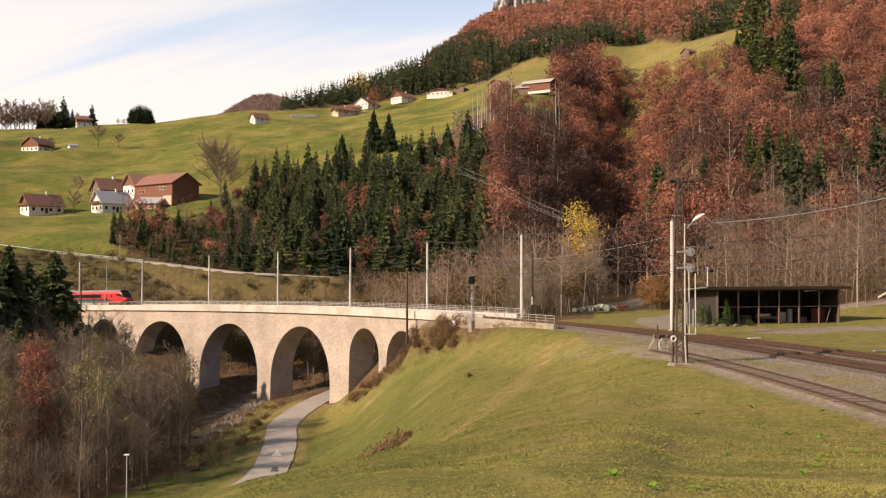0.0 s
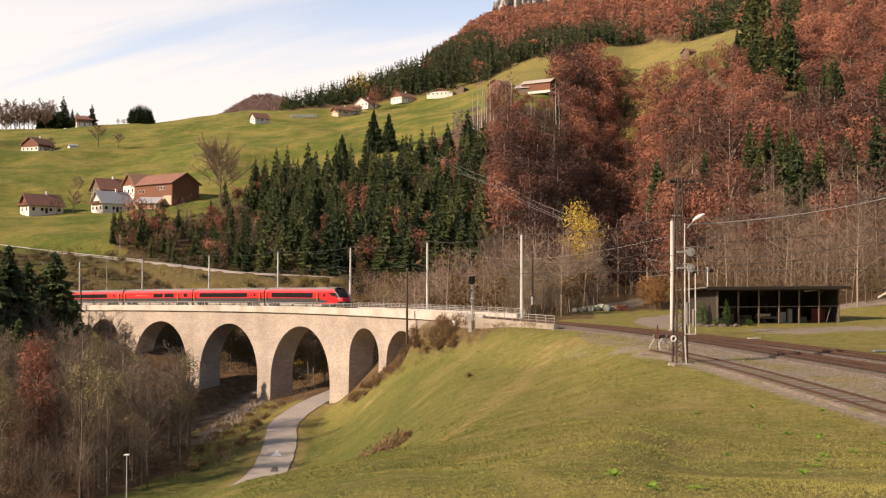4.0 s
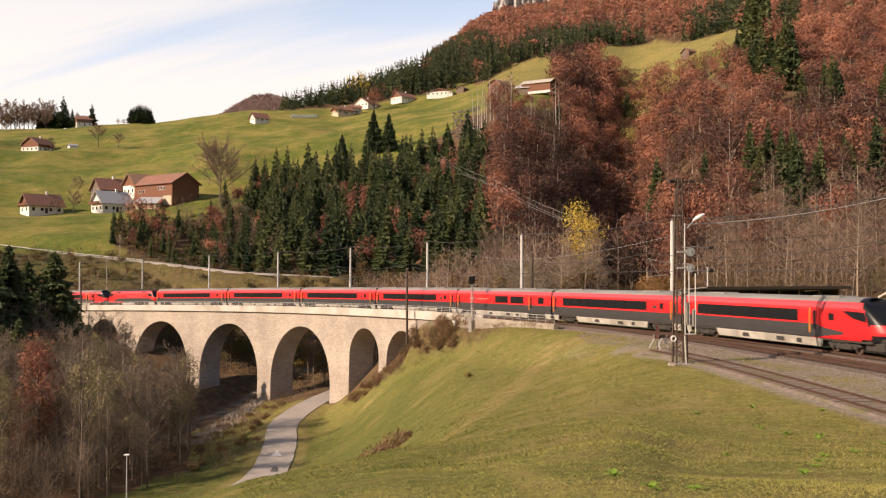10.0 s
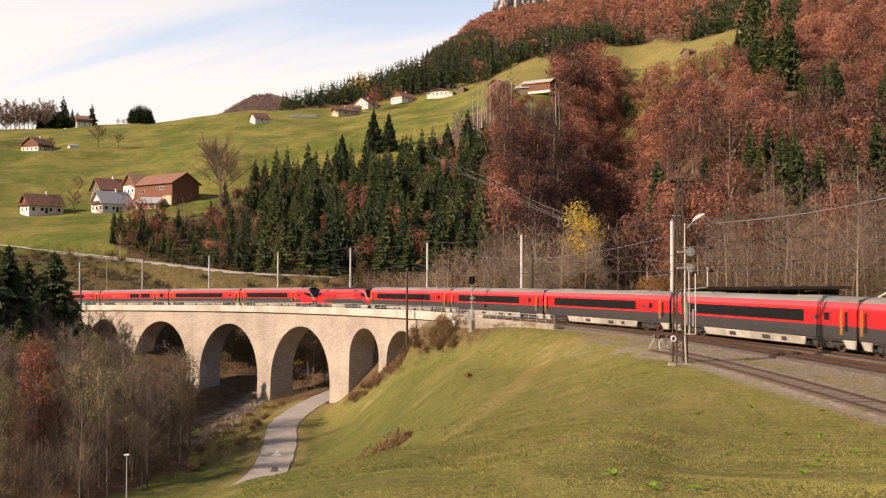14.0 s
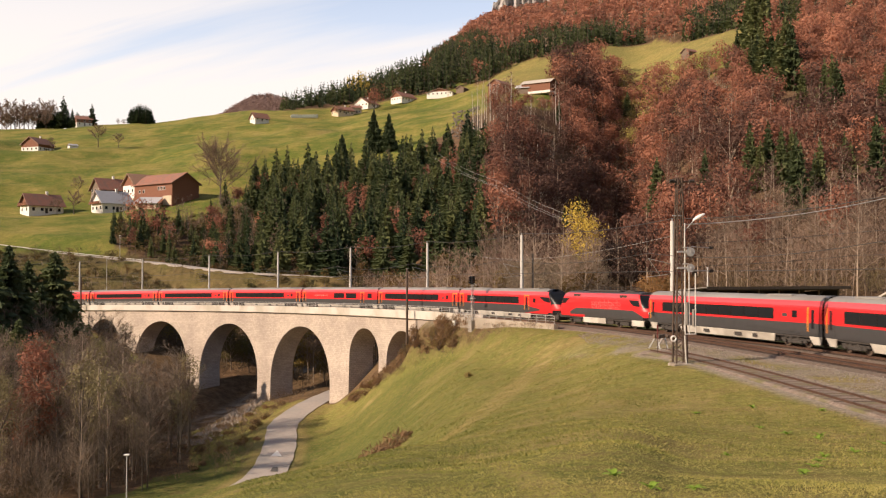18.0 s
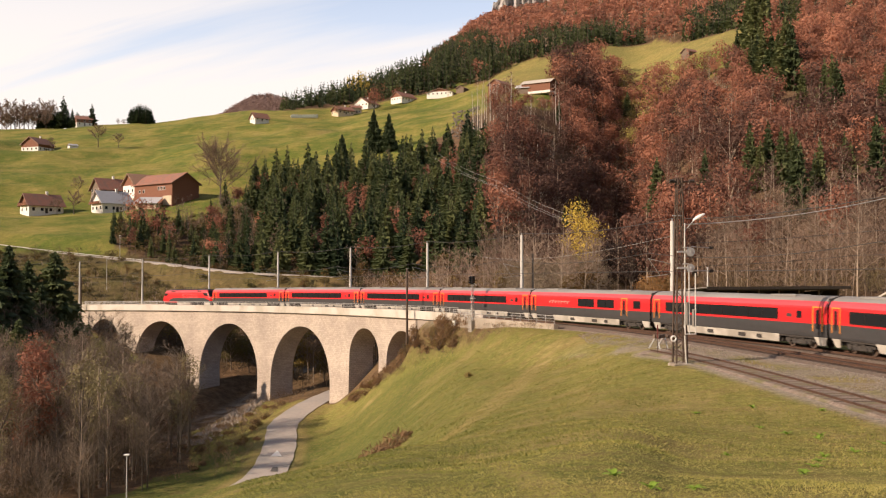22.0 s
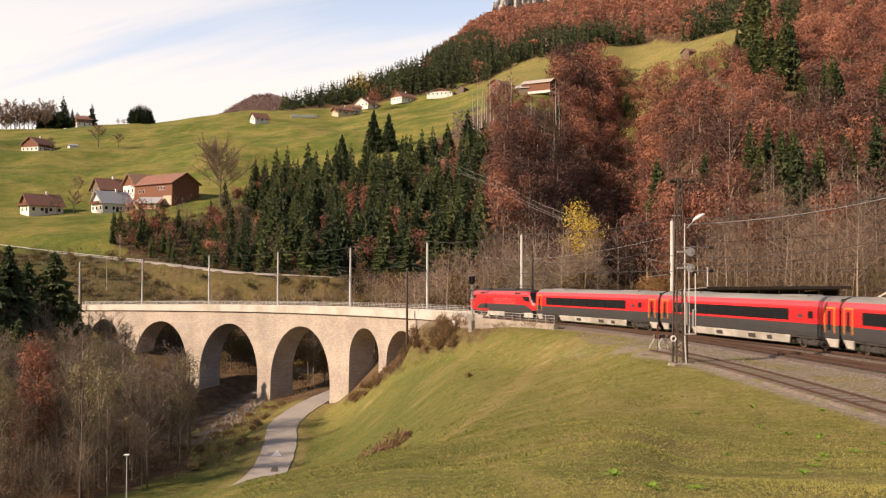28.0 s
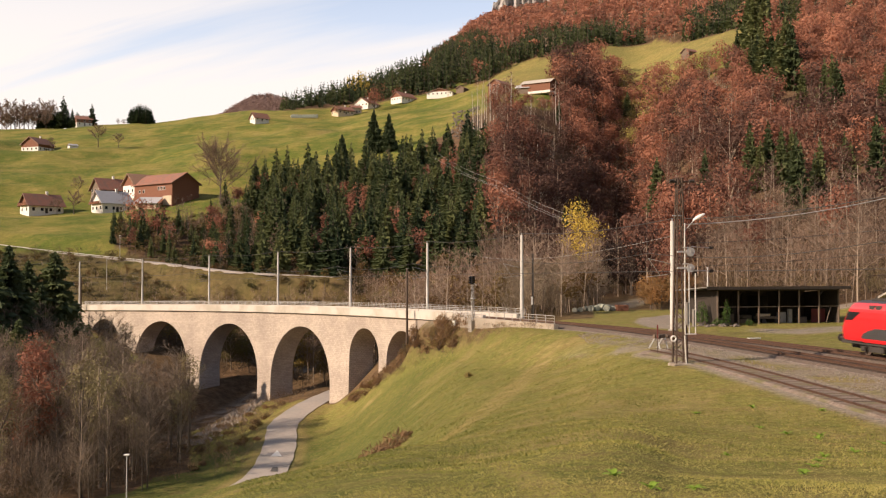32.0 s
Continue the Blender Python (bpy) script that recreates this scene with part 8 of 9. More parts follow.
def build_shed():
    """The open-fronted timber shed behind the line."""
    c = (33.6, 114.6)
    e = (50.0, 118.4)
    L = math.dist(c, e)
    yaw = math.atan2(e[1] - c[1], e[0] - c[0])
    z0 = -0.62
    s = thing("open_shed", "dark open-fronted timber shed with a flat sheet roof", "shed", at=Matrix.Translation((c[0], c[1], z0)) @ Matrix.Rotation(yaw, 4, "Z"))
    D = 7.2

    def blk(name, x0, y0, za, x1, y1, zb, m, label="", bev=0.01):
        bm = bmesh.new()
        box(bm, x0, y0, za, x1, y1, zb, bev)
        return part(name, bm, M[m], s, label)
    # roof falls slightly to the back, with a wide eave at the front
    bm = bmesh.new()
    prism(bm, [(-0.9, 4.72), (D + 0.5, 4.15), (D + 0.5, 4.28), (-0.9, 4.85)], -1.9, L + 1.0)
    part("roof", bm, M["roof_sheet"], s, "weathered sheet roof")
    bm = bmesh.new()
    prism(bm, [(-0.95, 4.50), (-0.88, 4.50), (-0.88, 4.86), (-0.95, 4.86)], -1.95, L + 1.05)
    part("fascia", bm, M["timber_dark"], s)
    n = 6
    for i in range(n + 1):
        x = L * i / n
        blk("post", x - 0.09, 0.0, 0.0, x + 0.09, 0.18, 4.55, "timber", bev=0.015)
        if 0 < i < n:
            bm = bmesh.new()
            rod(bm, (x, 0.1, 3.6), (x + 0.9, 0.1, 4.5), 0.06, 0.06, 5)
            part("brace", bm, M["timber_dark"], s)
    for i in range(n):
        blk("front_rail", L * i / n + 0.09, 0.05, 2.28, L * (i + 1) / n - 0.09, 0.13, 2.38, "timber")
    blk("lintel", -0.1, 0.0, 4.3, L + 0.1, 0.2, 4.55, "timber_dark")
    nb = 44
    for i in range(nb):
        x = L * i / nb
        blk("back_board", x + 0.01, D - 0.06, 0.0, x + L / nb - 0.01, D, 4.2 + 0.002 * (i % 3), "timber_dark", bev=0)
    for side, x in (("end", 0.0), ("end", L)):
        for i in range(20):
            y = D * i / 20
            blk("end_board", x - 0.05, y + 0.2 * (i == 0) + 0.01, 0.0, x + 0.0, y + D / 20 - 0.01, 4.45 - 0.5 * i / 20, "timber_dark", bev=0)
    blk("partition", L * 0.5 - 0.03, 2.6, 0.0, L * 0.5 + 0.03, D - 0.1, 3.6, "timber_dark")
    blk("floor_sill", 0, 0.0, 0.0, L, 0.16, 0.12, "timber_dark")
    blk("reflective_board", L - 2.3, 2.4, 0.15, L - 0.3, 2.5, 1.9, "red_board", "faded red board")
    bm = bmesh.new()
    rod(bm, (L - 1.7, 0.3, 0.1), (L - 1.0, 0.3, 2.2), 0.06, 0.06, 5)
    part("loose_plank", bm, M["timber"], s)
    # things kept in the shed
    def inner(x, y):
        return Matrix.Translation((c[0], c[1], z0)) @ Matrix.Rotation(yaw, 4, "Z") @ Matrix.Translation((x, y, 0))
    t = thing("handcart", "pale timber trailer with small wheels stored in the shed", "trailer", at=inner(8.3, 2.6))
    bm = bmesh.new()
    box(bm, -1.5, -0.7, 0.7, 1.5, 0.7, 1.0, 0.03)
    part("platform", bm, M["timber"], t)
    for x in (-0.9, 0.9):
        for y in (-0.75, 0.75):
            bm = bmesh.new()
            rod(bm, (x, y - 0.08, 0.35), (x, y + 0.08, 0.35), 0.35, 0.35, 12)
            part("wheel", bm, M["under"], t)
    bm = bmesh.new()
    box(bm, -1.3, -0.5, 1.0, 0.2, 0.5, 1.35, 0.05)
    part("load", bm, M["plaster_cream"], t)
    for i, (x, y, w, d, h) in enumerate(((2.0, 3.4, 1.2, 1.0, 0.9), (3.6, 4.2, 1.4, 1.2, 1.3), (5.2, 3.2, 1.0, 0.9, 0.7), (10.6, 3.0, 0.9, 0.8, 1.5), (11.4, 2.4, 0.5, 0.5, 1.9), (13.6, 3.5, 1.4, 1.0, 0.8), (6.3, 4.4, 1.3, 1.0, 1.1))):
        b = thing("crate", "old crate stored in the shed" if i not in (3, 4) else "grey covered machine stored in the shed", "crate" if i not in (3, 4) else "machine", "goods in the shed", at=inner(x, y))
        bm = bmesh.new()
        box(bm, -w / 2, -d / 2, 0, w / 2, d / 2, h, 0.05)
        part("body", bm, M["concrete"] if i in (3, 4) else M["timber"], b)
        bm = bmesh.new()
        box(bm, -w / 2 - 0.03, -d / 2 - 0.03, h, w / 2 + 0.03, d / 2 + 0.03, h + 0.06, 0.01)
        part("lid", bm, M["timber_dark"], b)
    # rubble and stacked slabs before the end wall
    rs = np.random.RandomState(8)
    for i in range(12):
        bm = bmesh.new()
        g = bmesh.ops.create_icosphere(bm, subdivisions=2, radius=1.0)
        for v in bm.verts:
            v.co *= 0.75 + 0.4 * noise.noise(v.co * 1.5 + Vector((i * 3.1, 0, 0)))
        ob = part("boulder", bm, M["rock_dark"])
        w = rs.uniform(0.25, 0.55)
        ob.matrix_basis = inner(-2.6 + i * 0.38 + rs.uniform(-0.2, 0.2), -0.9 + rs.uniform(-0.8, 0.8)) @ Matrix.Translation((0, 0, w * 0.25)) @ Matrix.Diagonal((w * 1.3, w, w * 0.65, 1))
        tagged(ob, "grey stone block heaped beside the shed", "stone", "stones beside the shed")
    for x, y, w, h, seed in ((-1.2, 1.8, 1.6, 3.2, 601), (1.0, -0.3, 0.9, 3.6, 602), (-0.4, -0.6, 1.4, 1.0, 603), (3.9, -0.5, 0.9, 0.7, 604)):
        p = inner(x, y).translation
        bush(p.x, p.y, w, h, seed, M["ivy"], "green climbing shrub on the shed", "shrubs at the shed", 500 if h > 2 else 200, 0.5)


M["roof_sheet"] = mat("roof_sheet", (0.20, 0.185, 0.17), 0.7, col2=(0.13, 0.12, 0.11), scale=1.2, bump=0.2, stain=(0.26, 0.24, 0.21), stain_scale=0.4)
M["red_board"] = mat("red_board", (0.17, 0.035, 0.03), 0.8, col2=(0.12, 0.028, 0.024), scale=2)
build_shed()


def build_station_building():
    """Only the eave of this building reaches into view."""
    b = thing("small_building", "small timber building with an overhanging tiled roof", "building", at=Matrix.Translation((66.5, 130.0, -0.3)) @ Matrix.Rotation(radians(55), 4, "Z"))
    bm = bmesh.new()
    gable_block(bm, 9, 7, -1.0, 3.4, 5.6)
    part("wall", bm, M["timber_dark"], b)
    for s in (-1, 1):
        bm = bmesh.new()
        roof_slab(bm, 9, 7, 3.4, 5.6, 1.2, s)
        part("roof", bm, M["roof_pale"], b)


build_station_building()
# ------------------------------------------------------------------ lineside things


def build_lattice_mast():
    """The old riveted lattice mast with lamp, brackets, weights and cable pipes."""
    x, y = 16.05, 63.6
    z = ground_z(x, y) - 0.2
    m = thing("lattice_mast", "rusty lattice steel mast on a concrete foot", "mast", at=Matrix.Translation((x, y, z)) @ Matrix.Rotation(radians(12), 4, "Z"))
    H, w0, w1 = 12.9, 0.40, 0.24
    for sx in (-1, 1):
        for sy in (-1, 1):
            bm = bmesh.new()
            a, b = Vector((sx * w0, sy * 0.30, 0)), Vector((sx * w1 * 0.4, sy * 0.14, H))
            if sx < 0:
                b = Vector((-0.16, sy * 0.14, H))
            else:
                a, b = Vector((w0, sy * 0.30, 0)), Vector((0.16, sy * 0.14, H))
            rod(bm, a, b, 0.075, 0.055, 4)
            part("leg", bm, M["rust"], m)
    def edge(sx, sy, t):
        return Vector((sx * (w0 + (0.16 - w0) * t), sy * (0.30 + (0.14 - 0.30) * t), H * t))
    n = 20
    for sy in (-1, 1):
        for k in range(n):
            bm = bmesh.new()
            s = 1 if k % 2 else -1
            rod(bm, edge(s, sy, k / n), edge(-s, sy, (k + 1) / n), 0.026, 0.026, 4)
            part("lattice_bar", bm, M["rust"], m)
    for sx in (-1, 1):
        for k in range(n):
            bm = bmesh.new()
            s = 1 if k % 2 else -1
            rod(bm, edge(sx, s, k / n), edge(sx, -s, (k + 1) / n), 0.024, 0.024, 4)
            part("lattice_bar", bm, M["rust"], m)
    bm = bmesh.new()
    box(bm, -0.66, -0.5, -0.9, 0.62, 0.5, 0.34, 0.08)
    box(bm, -0.88, -0.95, -1.2, 0.45, -0.1, 0.06, 0.10)
    bmesh.ops.subdivide_edges(bm, edges=bm.edges[:], cuts=2)
    for v in bm.verts:
        v.co += 0.09 * noise.noise_vector(v.co * 3.1)
    part("foot", bm, M["old_concrete"], m, "weathered concrete foot")
    bm = bmesh.new()
    rod(bm, (-0.75, 0, H - 0.35), (0.95, 0, H - 0.25), 0.05, 0.05, 6)
    part("top_arm", bm, M["rust"], m)
    for xx in (-0.7, 0.75):
        bm = bmesh.new()
        for k in range(4):
            rod(bm, (xx + 0.1 * k, 0, H - 0.22), (xx + 0.1 * k + 0.06, 0, H - 0.22), 0.11, 0.11, 10)
        part("insulator", bm, M["under"], m, "dark ribbed insulator")
    # street lamp on its own arm
    bm = bmesh.new()
    rod(bm, (0.25, -0.1, 9.2), (1.05, -0.2, 10.05), 0.035, 0.03, 8)
    part("lamp_arm", bm, M["steel"], m)
    bm = bmesh.new()
    g = bmesh.ops.create_icosphere(bm, subdivisions=3, radius=1.0)
    for v in bm.verts:
        v.co = Vector((v.co.x * 0.52, v.co.y * 0.18, v.co.z * (0.16 if v.co.z > 0 else 0.09)))
    bmesh.ops.transform(bm, matrix=Matrix.Translation((1.35, -0.2, 10.2)) @ Euler((0, radians(-28), 0)).to_matrix().to_4x4(), verts=bm.verts)
    part("lamp_head", bm, M["white_paint"], m, "white oval lamp head")
    bm = bmesh.new()
    rod(bm, (-0.5, 0, 10.3), (0.35, 0, 10.3), 0.04, 0.04, 6)
    part("bracket", bm, M["steel"], m)
    # wheel tensioners, weights and their guide pipes
    for z0, r in ((7.85, 0.30), (6.75, 0.28)):
        bm = bmesh.new()
        rod(bm, (0.62, -0.45, z0), (0.62, -0.33, z0), r, r, 18)
        rod(bm, (0.62, -0.50, z0), (0.62, -0.28, z0), r * 0.25, r * 0.25, 10)
        part("tension_wheel", bm, M["steel"], m, "pale grey tensioning wheel")
        bm = bmesh.new()
        box(bm, -0.35, -0.42, z0 - 0.06, 0.70, -0.30, z0 + 0.06, 0.01)
        box(bm, 0.1, -0.45, z0 + 0.25, 0.5, -0.3, z0 + 0.32)
        part("wheel_bracket", bm, M["steel"], m)
    for k in range(12):
        bm = bmesh.new()
        rod(bm, (0.36, -0.30, 2.9 + k * 0.13), (0.36, -0.30, 3.02 + k * 0.13), 0.13, 0.13, 12)
        part("weight", bm, M["concrete"], m)
    for k in range(9):
        bm = bmesh.new()
        rod(bm, (0.85, -0.3, 2.8 + k * 0.13), (0.85, -0.3, 2.92 + k * 0.13), 0.11, 0.11, 12)
        part("weight", bm, M["concrete"], m)
    for xx, za, zb in ((0.52, 2.3, 6.6), (0.98, 2.3, 6.4), (0.22, 2.3, 9.8)):
        bm = bmesh.new()
        rod(bm, (xx, -0.36, za), (xx, -0.36, zb), 0.045, 0.045, 8)
        part("guide_pipe", bm, M["pole"], m, "pale guide pipe")
    bm = bmesh.new()
    box(bm, 0.2, -0.4, 2.25, 1.02, -0.32, 2.33)
    part("pipe_foot", bm, M["pole"], m)
    bm = bmesh.new()
    for a, b in (((0.3, -0.42, 0.1), (0.22, -0.42, 0.9)), ((0.22, -0.42, 0.9), (0.16, -0.42, 2.2)), ((0.3, -0.42, 0.1), (0.42, -0.42, -0.15))):
        rod(bm, a, b, 0.05, 0.05, 8)
    part("cable_pipe", bm, M["pole"], m, "white bent cable pipe")
    # ring plate at the mast's side
    bm = bmesh.new()
    for k in range(20):
        t0, t1 = math.tau * k / 20, math.tau * (k + 1) / 20
        rod(bm, (-0.62 + 0.17 * math.cos(t0), -0.34, 2.0 + 0.17 * math.sin(t0)), (-0.62 + 0.17 * math.cos(t1), -0.34, 2.0 + 0.17 * math.sin(t1)), 0.055, 0.055, 6)
    part("ring_plate", bm, M["white_paint"], m, "white ring on a bracket")
    for z0 in (6.6, 8.2):
        bm = bmesh.new()
        rod(bm, (0.7, -0.3, z0), (2.4, 0.3, z0 - 0.05), 0.03, 0.03, 6)
        part("stay_bar", bm, M["steel"], m)
        bm = bmesh.new()
        for k in range(3):
            rod(bm, (2.35 + 0.1 * k, 0.28, z0 - 0.05), (2.41 + 0.1 * k, 0.3, z0 - 0.05), 0.10, 0.10, 8)
        part("insulator", bm, M["under"], m, "dark ribbed insulator")
    return x, y, z


M["old_concrete"] = mat("old_concrete", (0.30, 0.25, 0.20), 0.95, col2=(0.16, 0.13, 0.10), scale=3.0, bump=0.6, stain=(0.40, 0.36, 0.30), stain_scale=1.2)
MAST_AT = build_lattice_mast()
wire("lamp_cable", [(16.4, 63.6, 9.4), (36.0, 70.0, 12.4), (80.0, 84.0, 19.0)], 0.5, 0.035, "thin pale cable from the lattice mast to the slope", material=M["steel"])
wire("cross_wire", [(3.5, 150.0, 8.9), (15.9, 63.6, 8.7)], 1.3, 0.011, "thin pale wire between masts", material=M["steel"])
for z_, sg in ((8.15, 0.1), (6.55, 0.1)):
    wire("yard_wire", [(16.8, 63.8, z_), line_at(45, 1.5, z_ + 0.4)[0], line_at(95, 1.5, z_ + 0.4)[0]], sg, 0.016, "thin wire over the yard tracks")
for dx, dz in ((0.0, 0.0), (1.2, 1.3), (2.4, -0.5)):
    wire("power_line", [(-2.7 + dx, 300.0, 42.0 + dz), (14.0 + dx, 260.0, 29.5 + dz), (29.3 + dx, 215.0, 17.0 + dz)], 0.8, 0.024, "thin pale power line down the wooded slope", material=M["steel"])


def build_buffer_stop():
    b = thing("buffer_stop", "old grey rail-built buffer stop at the siding's end", "buffer stop", at=Matrix.Translation((17.9, 76.0, ground_z(17.9, 76.0) + 0.05)) @ Matrix.Rotation(radians(-55), 4, "Z") @ Matrix.Diagonal((0.8, 0.62, 0.85, 1)))
    for y in (-0.75, 0.75):
        for a, c in (((0, y, 0), (-0.5, y, 1.25)), ((-1.5, y, 0), (-0.5, y, 1.25))):
            bm = bmesh.new()
            rod(bm, a, c, 0.08, 0.08, 5)
            part("strut", bm, M["steel"], b)
    bm = bmesh.new()
    box(bm, -0.65, -1.25, 1.0, -0.35, 1.25, 1.35, 0.03)
    part("beam", bm, M["timber"], b)
    for y in (-0.85, 0.85):
        bm = bmesh.new()
        rod(bm, (-0.35, y, 1.17), (0.05, y, 1.17), 0.16, 0.16, 10)
        part("pad", bm, M["rust"], b)
    p = thing("marker_post", "thin rusty red marker post beside the siding", "post", at=Matrix.Translation((16.6, 72.6, ground_z(16.6, 72.6))))
    bm = bmesh.new()
    rod(bm, (0, 0, -0.1), (0, 0, 2.3), 0.035, 0.03, 6)
    part("rod", bm, M["rust"], p)
    bm = bmesh.new()
    box(bm, -0.05, -0.03, 1.2, 0.05, 0.03, 2.3, 0.01)
    part("red_tip", bm, M["red_board"], p)


build_buffer_stop()


def build_signal():
    """The light signal on its concrete stand beside the wall."""
    s0 = -23.6
    s = thing("railway_signal", "slim signal post with black lamp head and walkway", "signal", at=line_pose(s0, 3.6, -0.6))
    bm = bmesh.new()
    prism(bm, [(-0.45, -1.6), (1.1, -3.2), (1.5, -3.2), (0.5, 0.25), (-0.45, 0.25)], -0.5, 0.5)
    part("stand", bm, M["concrete"], s, "sloping grey concrete stand")
    H = 5.9
    for sx in (-0.16, 0.16):
        for sy in (-0.16, 0.16):
            bm = bmesh.new()
            rod(bm, (sx, sy, 0.2), (sx * 0.8, sy * 0.8, H - 0.7), 0.035, 0.03, 4)
            part("leg", bm, M["steel"], s)
    for k in range(11):
        bm = bmesh.new()
        z = 0.3 + k * 0.44
        sg = 1 if k % 2 else -1
        rod(bm, (sg * 0.16, -0.16, z), (-sg * 0.15, -0.15, z + 0.44), 0.025, 0.025, 4)
        rod(bm, (0.16, sg * 0.16, z), (0.15, -sg * 0.15, z + 0.44), 0.025, 0.025, 4)
        part("lattice_bar", bm, M["steel"], s)
    bm = bmesh.new()
    box(bm, -0.32, -0.30, H - 0.75, 0.32, 0.25, H + 0.35, 0.08)
    part("lamp_head", bm, M["black"], s, "black signal head")
    for z in (H - 0.5, H - 0.15, H + 0.15):
        bm = bmesh.new()
        rod(bm, (0.0, -0.30, z), (0.0, -0.55, z), 0.13, 0.14, 12)
        part("hood", bm, M["black"], s)
    bm = bmesh.new()
    box(bm, -0.4, -0.2, 3.2, 0.4, 0.3, 3.3)
    part("step", bm, M["steel"], s)
    bm = bmesh.new()
    rod(bm, (0.28, 0.1, H - 0.6), (0.75, 0.2, H - 0.9), 0.04, 0.04, 6)
    part("bracket", bm, M["steel"], s)
    r = thing("railing", "short grey handrail around the signal stand", "railing", "viaduct railings", at=line_pose(s0, 4.3, -0.4))
    for x in (-1.0, -0.2, 0.6, 1.4):
        bm = bmesh.new()
        rod(bm, (x, 0, 0), (x, 0, 1.05), 0.03, 0.03, 6)
        part("post", bm, M["steel"], r)
    for z in (1.05, 0.55):
        bm = bmesh.new()
        rod(bm, (-1.0, 0, z), (1.4, 0, z), 0.028, 0.028, 6)
        part("rail_tube", bm, M["steel"], r)
    bx = thing("cable_box", "small pale cable box beside the signal", "cable box", at=line_pose(-28.5, 3.9, -1.3))
    bm = bmesh.new()
    box(bm, -0.4, -0.25, 0, 0.4, 0.25, 0.75, 0.04)
    part("body", bm, M["white_paint"], bx)
    bm = bmesh.new()
    box(bm, -0.44, -0.29, 0.75, 0.44, 0.29, 0.83, 0.02)
    part("lid", bm, M["concrete"], bx)
    cb = thing("cable_post", "pale short post beside the signal", "post", at=line_pose(-24.8, 3.0, 0.0))
    bm = bmesh.new()
    box(bm, -0.09, -0.09, 0, 0.09, 0.09, 1.3, 0.02)
    part("body", bm, M["plaster_cream"], cb)


build_signal()


def build_poles():
    # brown wooden pole before the viaduct
    def wood_pole(s, lat, z0, z1, label, r=0.16):
        p = thing("wooden_pole", label, "pole", "wooden line poles", at=line_pose(s, lat, z0))
        bm = bmesh.new()
        rod(bm, (0, 0, -0.5), (0, 0, z1 - z0), r, r * 0.75, 10)
        part("shaft", bm, M["timber_brown"], p)
        bm = bmesh.new()
        rod(bm, (0, 0, z1 - z0), (0, 0, z1 - z0 + 0.12), r * 0.8, 0.03, 8)
        part("cap", bm, M["steel"], p)
        return p
    wood_pole(-43.4, 4.2, -4.2, 6.9, "brown wooden line pole before the viaduct", 0.2)
    wood_pole(-164.5, 4.0, -3.0, 7.3, "dark wooden line pole beyond the viaduct", 0.22)
    # old lattice mast behind the line
    o = thing("old_mast", "old rusty steel mast behind the line", "mast", at=line_pose(-21.8, -4.9, -0.6))
    for dx in (-0.15, 0.15):
        bm = bmesh.new()
        rod(bm, (dx, 0, 0), (dx * 0.5, 0, 9.4), 0.11, 0.09, 4)
        part("leg", bm, M["under"], o)
    for k in range(15):
        bm = bmesh.new()
        sg = 1 if k % 2 else -1
        rod(bm, (sg * 0.15, 0, 0.6 * k + 0.2), (-sg * 0.14, 0, 0.6 * k + 0.8), 0.035, 0.035, 4)
        part("lattice_bar", bm, M["rust"], o)
    bm = bmesh.new()
    rod(bm, (0.05, -0.16, 2.3), (0.05, -0.16, 3.4), 0.12, 0.12, 8)
    part("white_band", bm, M["white_paint"], o)
    # white-headed lamp by the far end and the slim lamps on the lane
    def lamp(x, y, h, label, head=0.5):
        z = ground_z(x, y)
        l = thing("street_lamp", label, "street lamp", "street lamps", at=Matrix.Translation((x, y, z)))
        bm = bmesh.new()
        rod(bm, (0, 0, -0.2), (0, 0, h), 0.085, 0.055, 10)
        part("pole", bm, M["steel"], l)
        bm = bmesh.new()
        box(bm, -head, -0.16, h - 0.02, head, 0.16, h + 0.14, 0.05)
        part("lamp_head", bm, M["white_paint"], l, "pale flat lamp head")
        bm = bmesh.new()
        rod(bm, (0, 0, h - 0.15), (0, 0, h), 0.1, 0.1, 8)
        part("collar", bm, M["steel"], l)
    lamp(-33.6, 100.0, 5.6, "slim street lamp with a flat head beside the lane", 0.3)
    lamp((212 - 784) / 1658 * 290, 290, 7.6, "slim grey street lamp on the hill road", 0.3)
    lamp((189 - 784) / 1658 * 262, 262, 9.2, "street lamp with a pale box head behind the viaduct", 0.7)
    # a white pipe of the lamp behind the shed
    v = thing("vent_pipe", "thin pale pipe behind the shed", "pipe", at=Matrix.Translation((at_px(1252, 128), 128, -0.5)))
    bm = bmesh.new()
    rod(bm, (0, 0, 0), (0, 0, 7.0), 0.09, 0.09, 8)
    part("tube", bm, M["pole"], v)
    bm = bmesh.new()
    rod(bm, (0, 0, 7.0), (0, 0, 7.15), 0.16, 0.12, 8)
    part("cap", bm, M["steel"], v)


M["timber_brown"] = mat("timber_brown", (0.10, 0.07, 0.052), 0.85, col2=(0.06, 0.042, 0.03), scale=3, bump=0.2, stretch=(3, 3, 0.3))
build_poles()


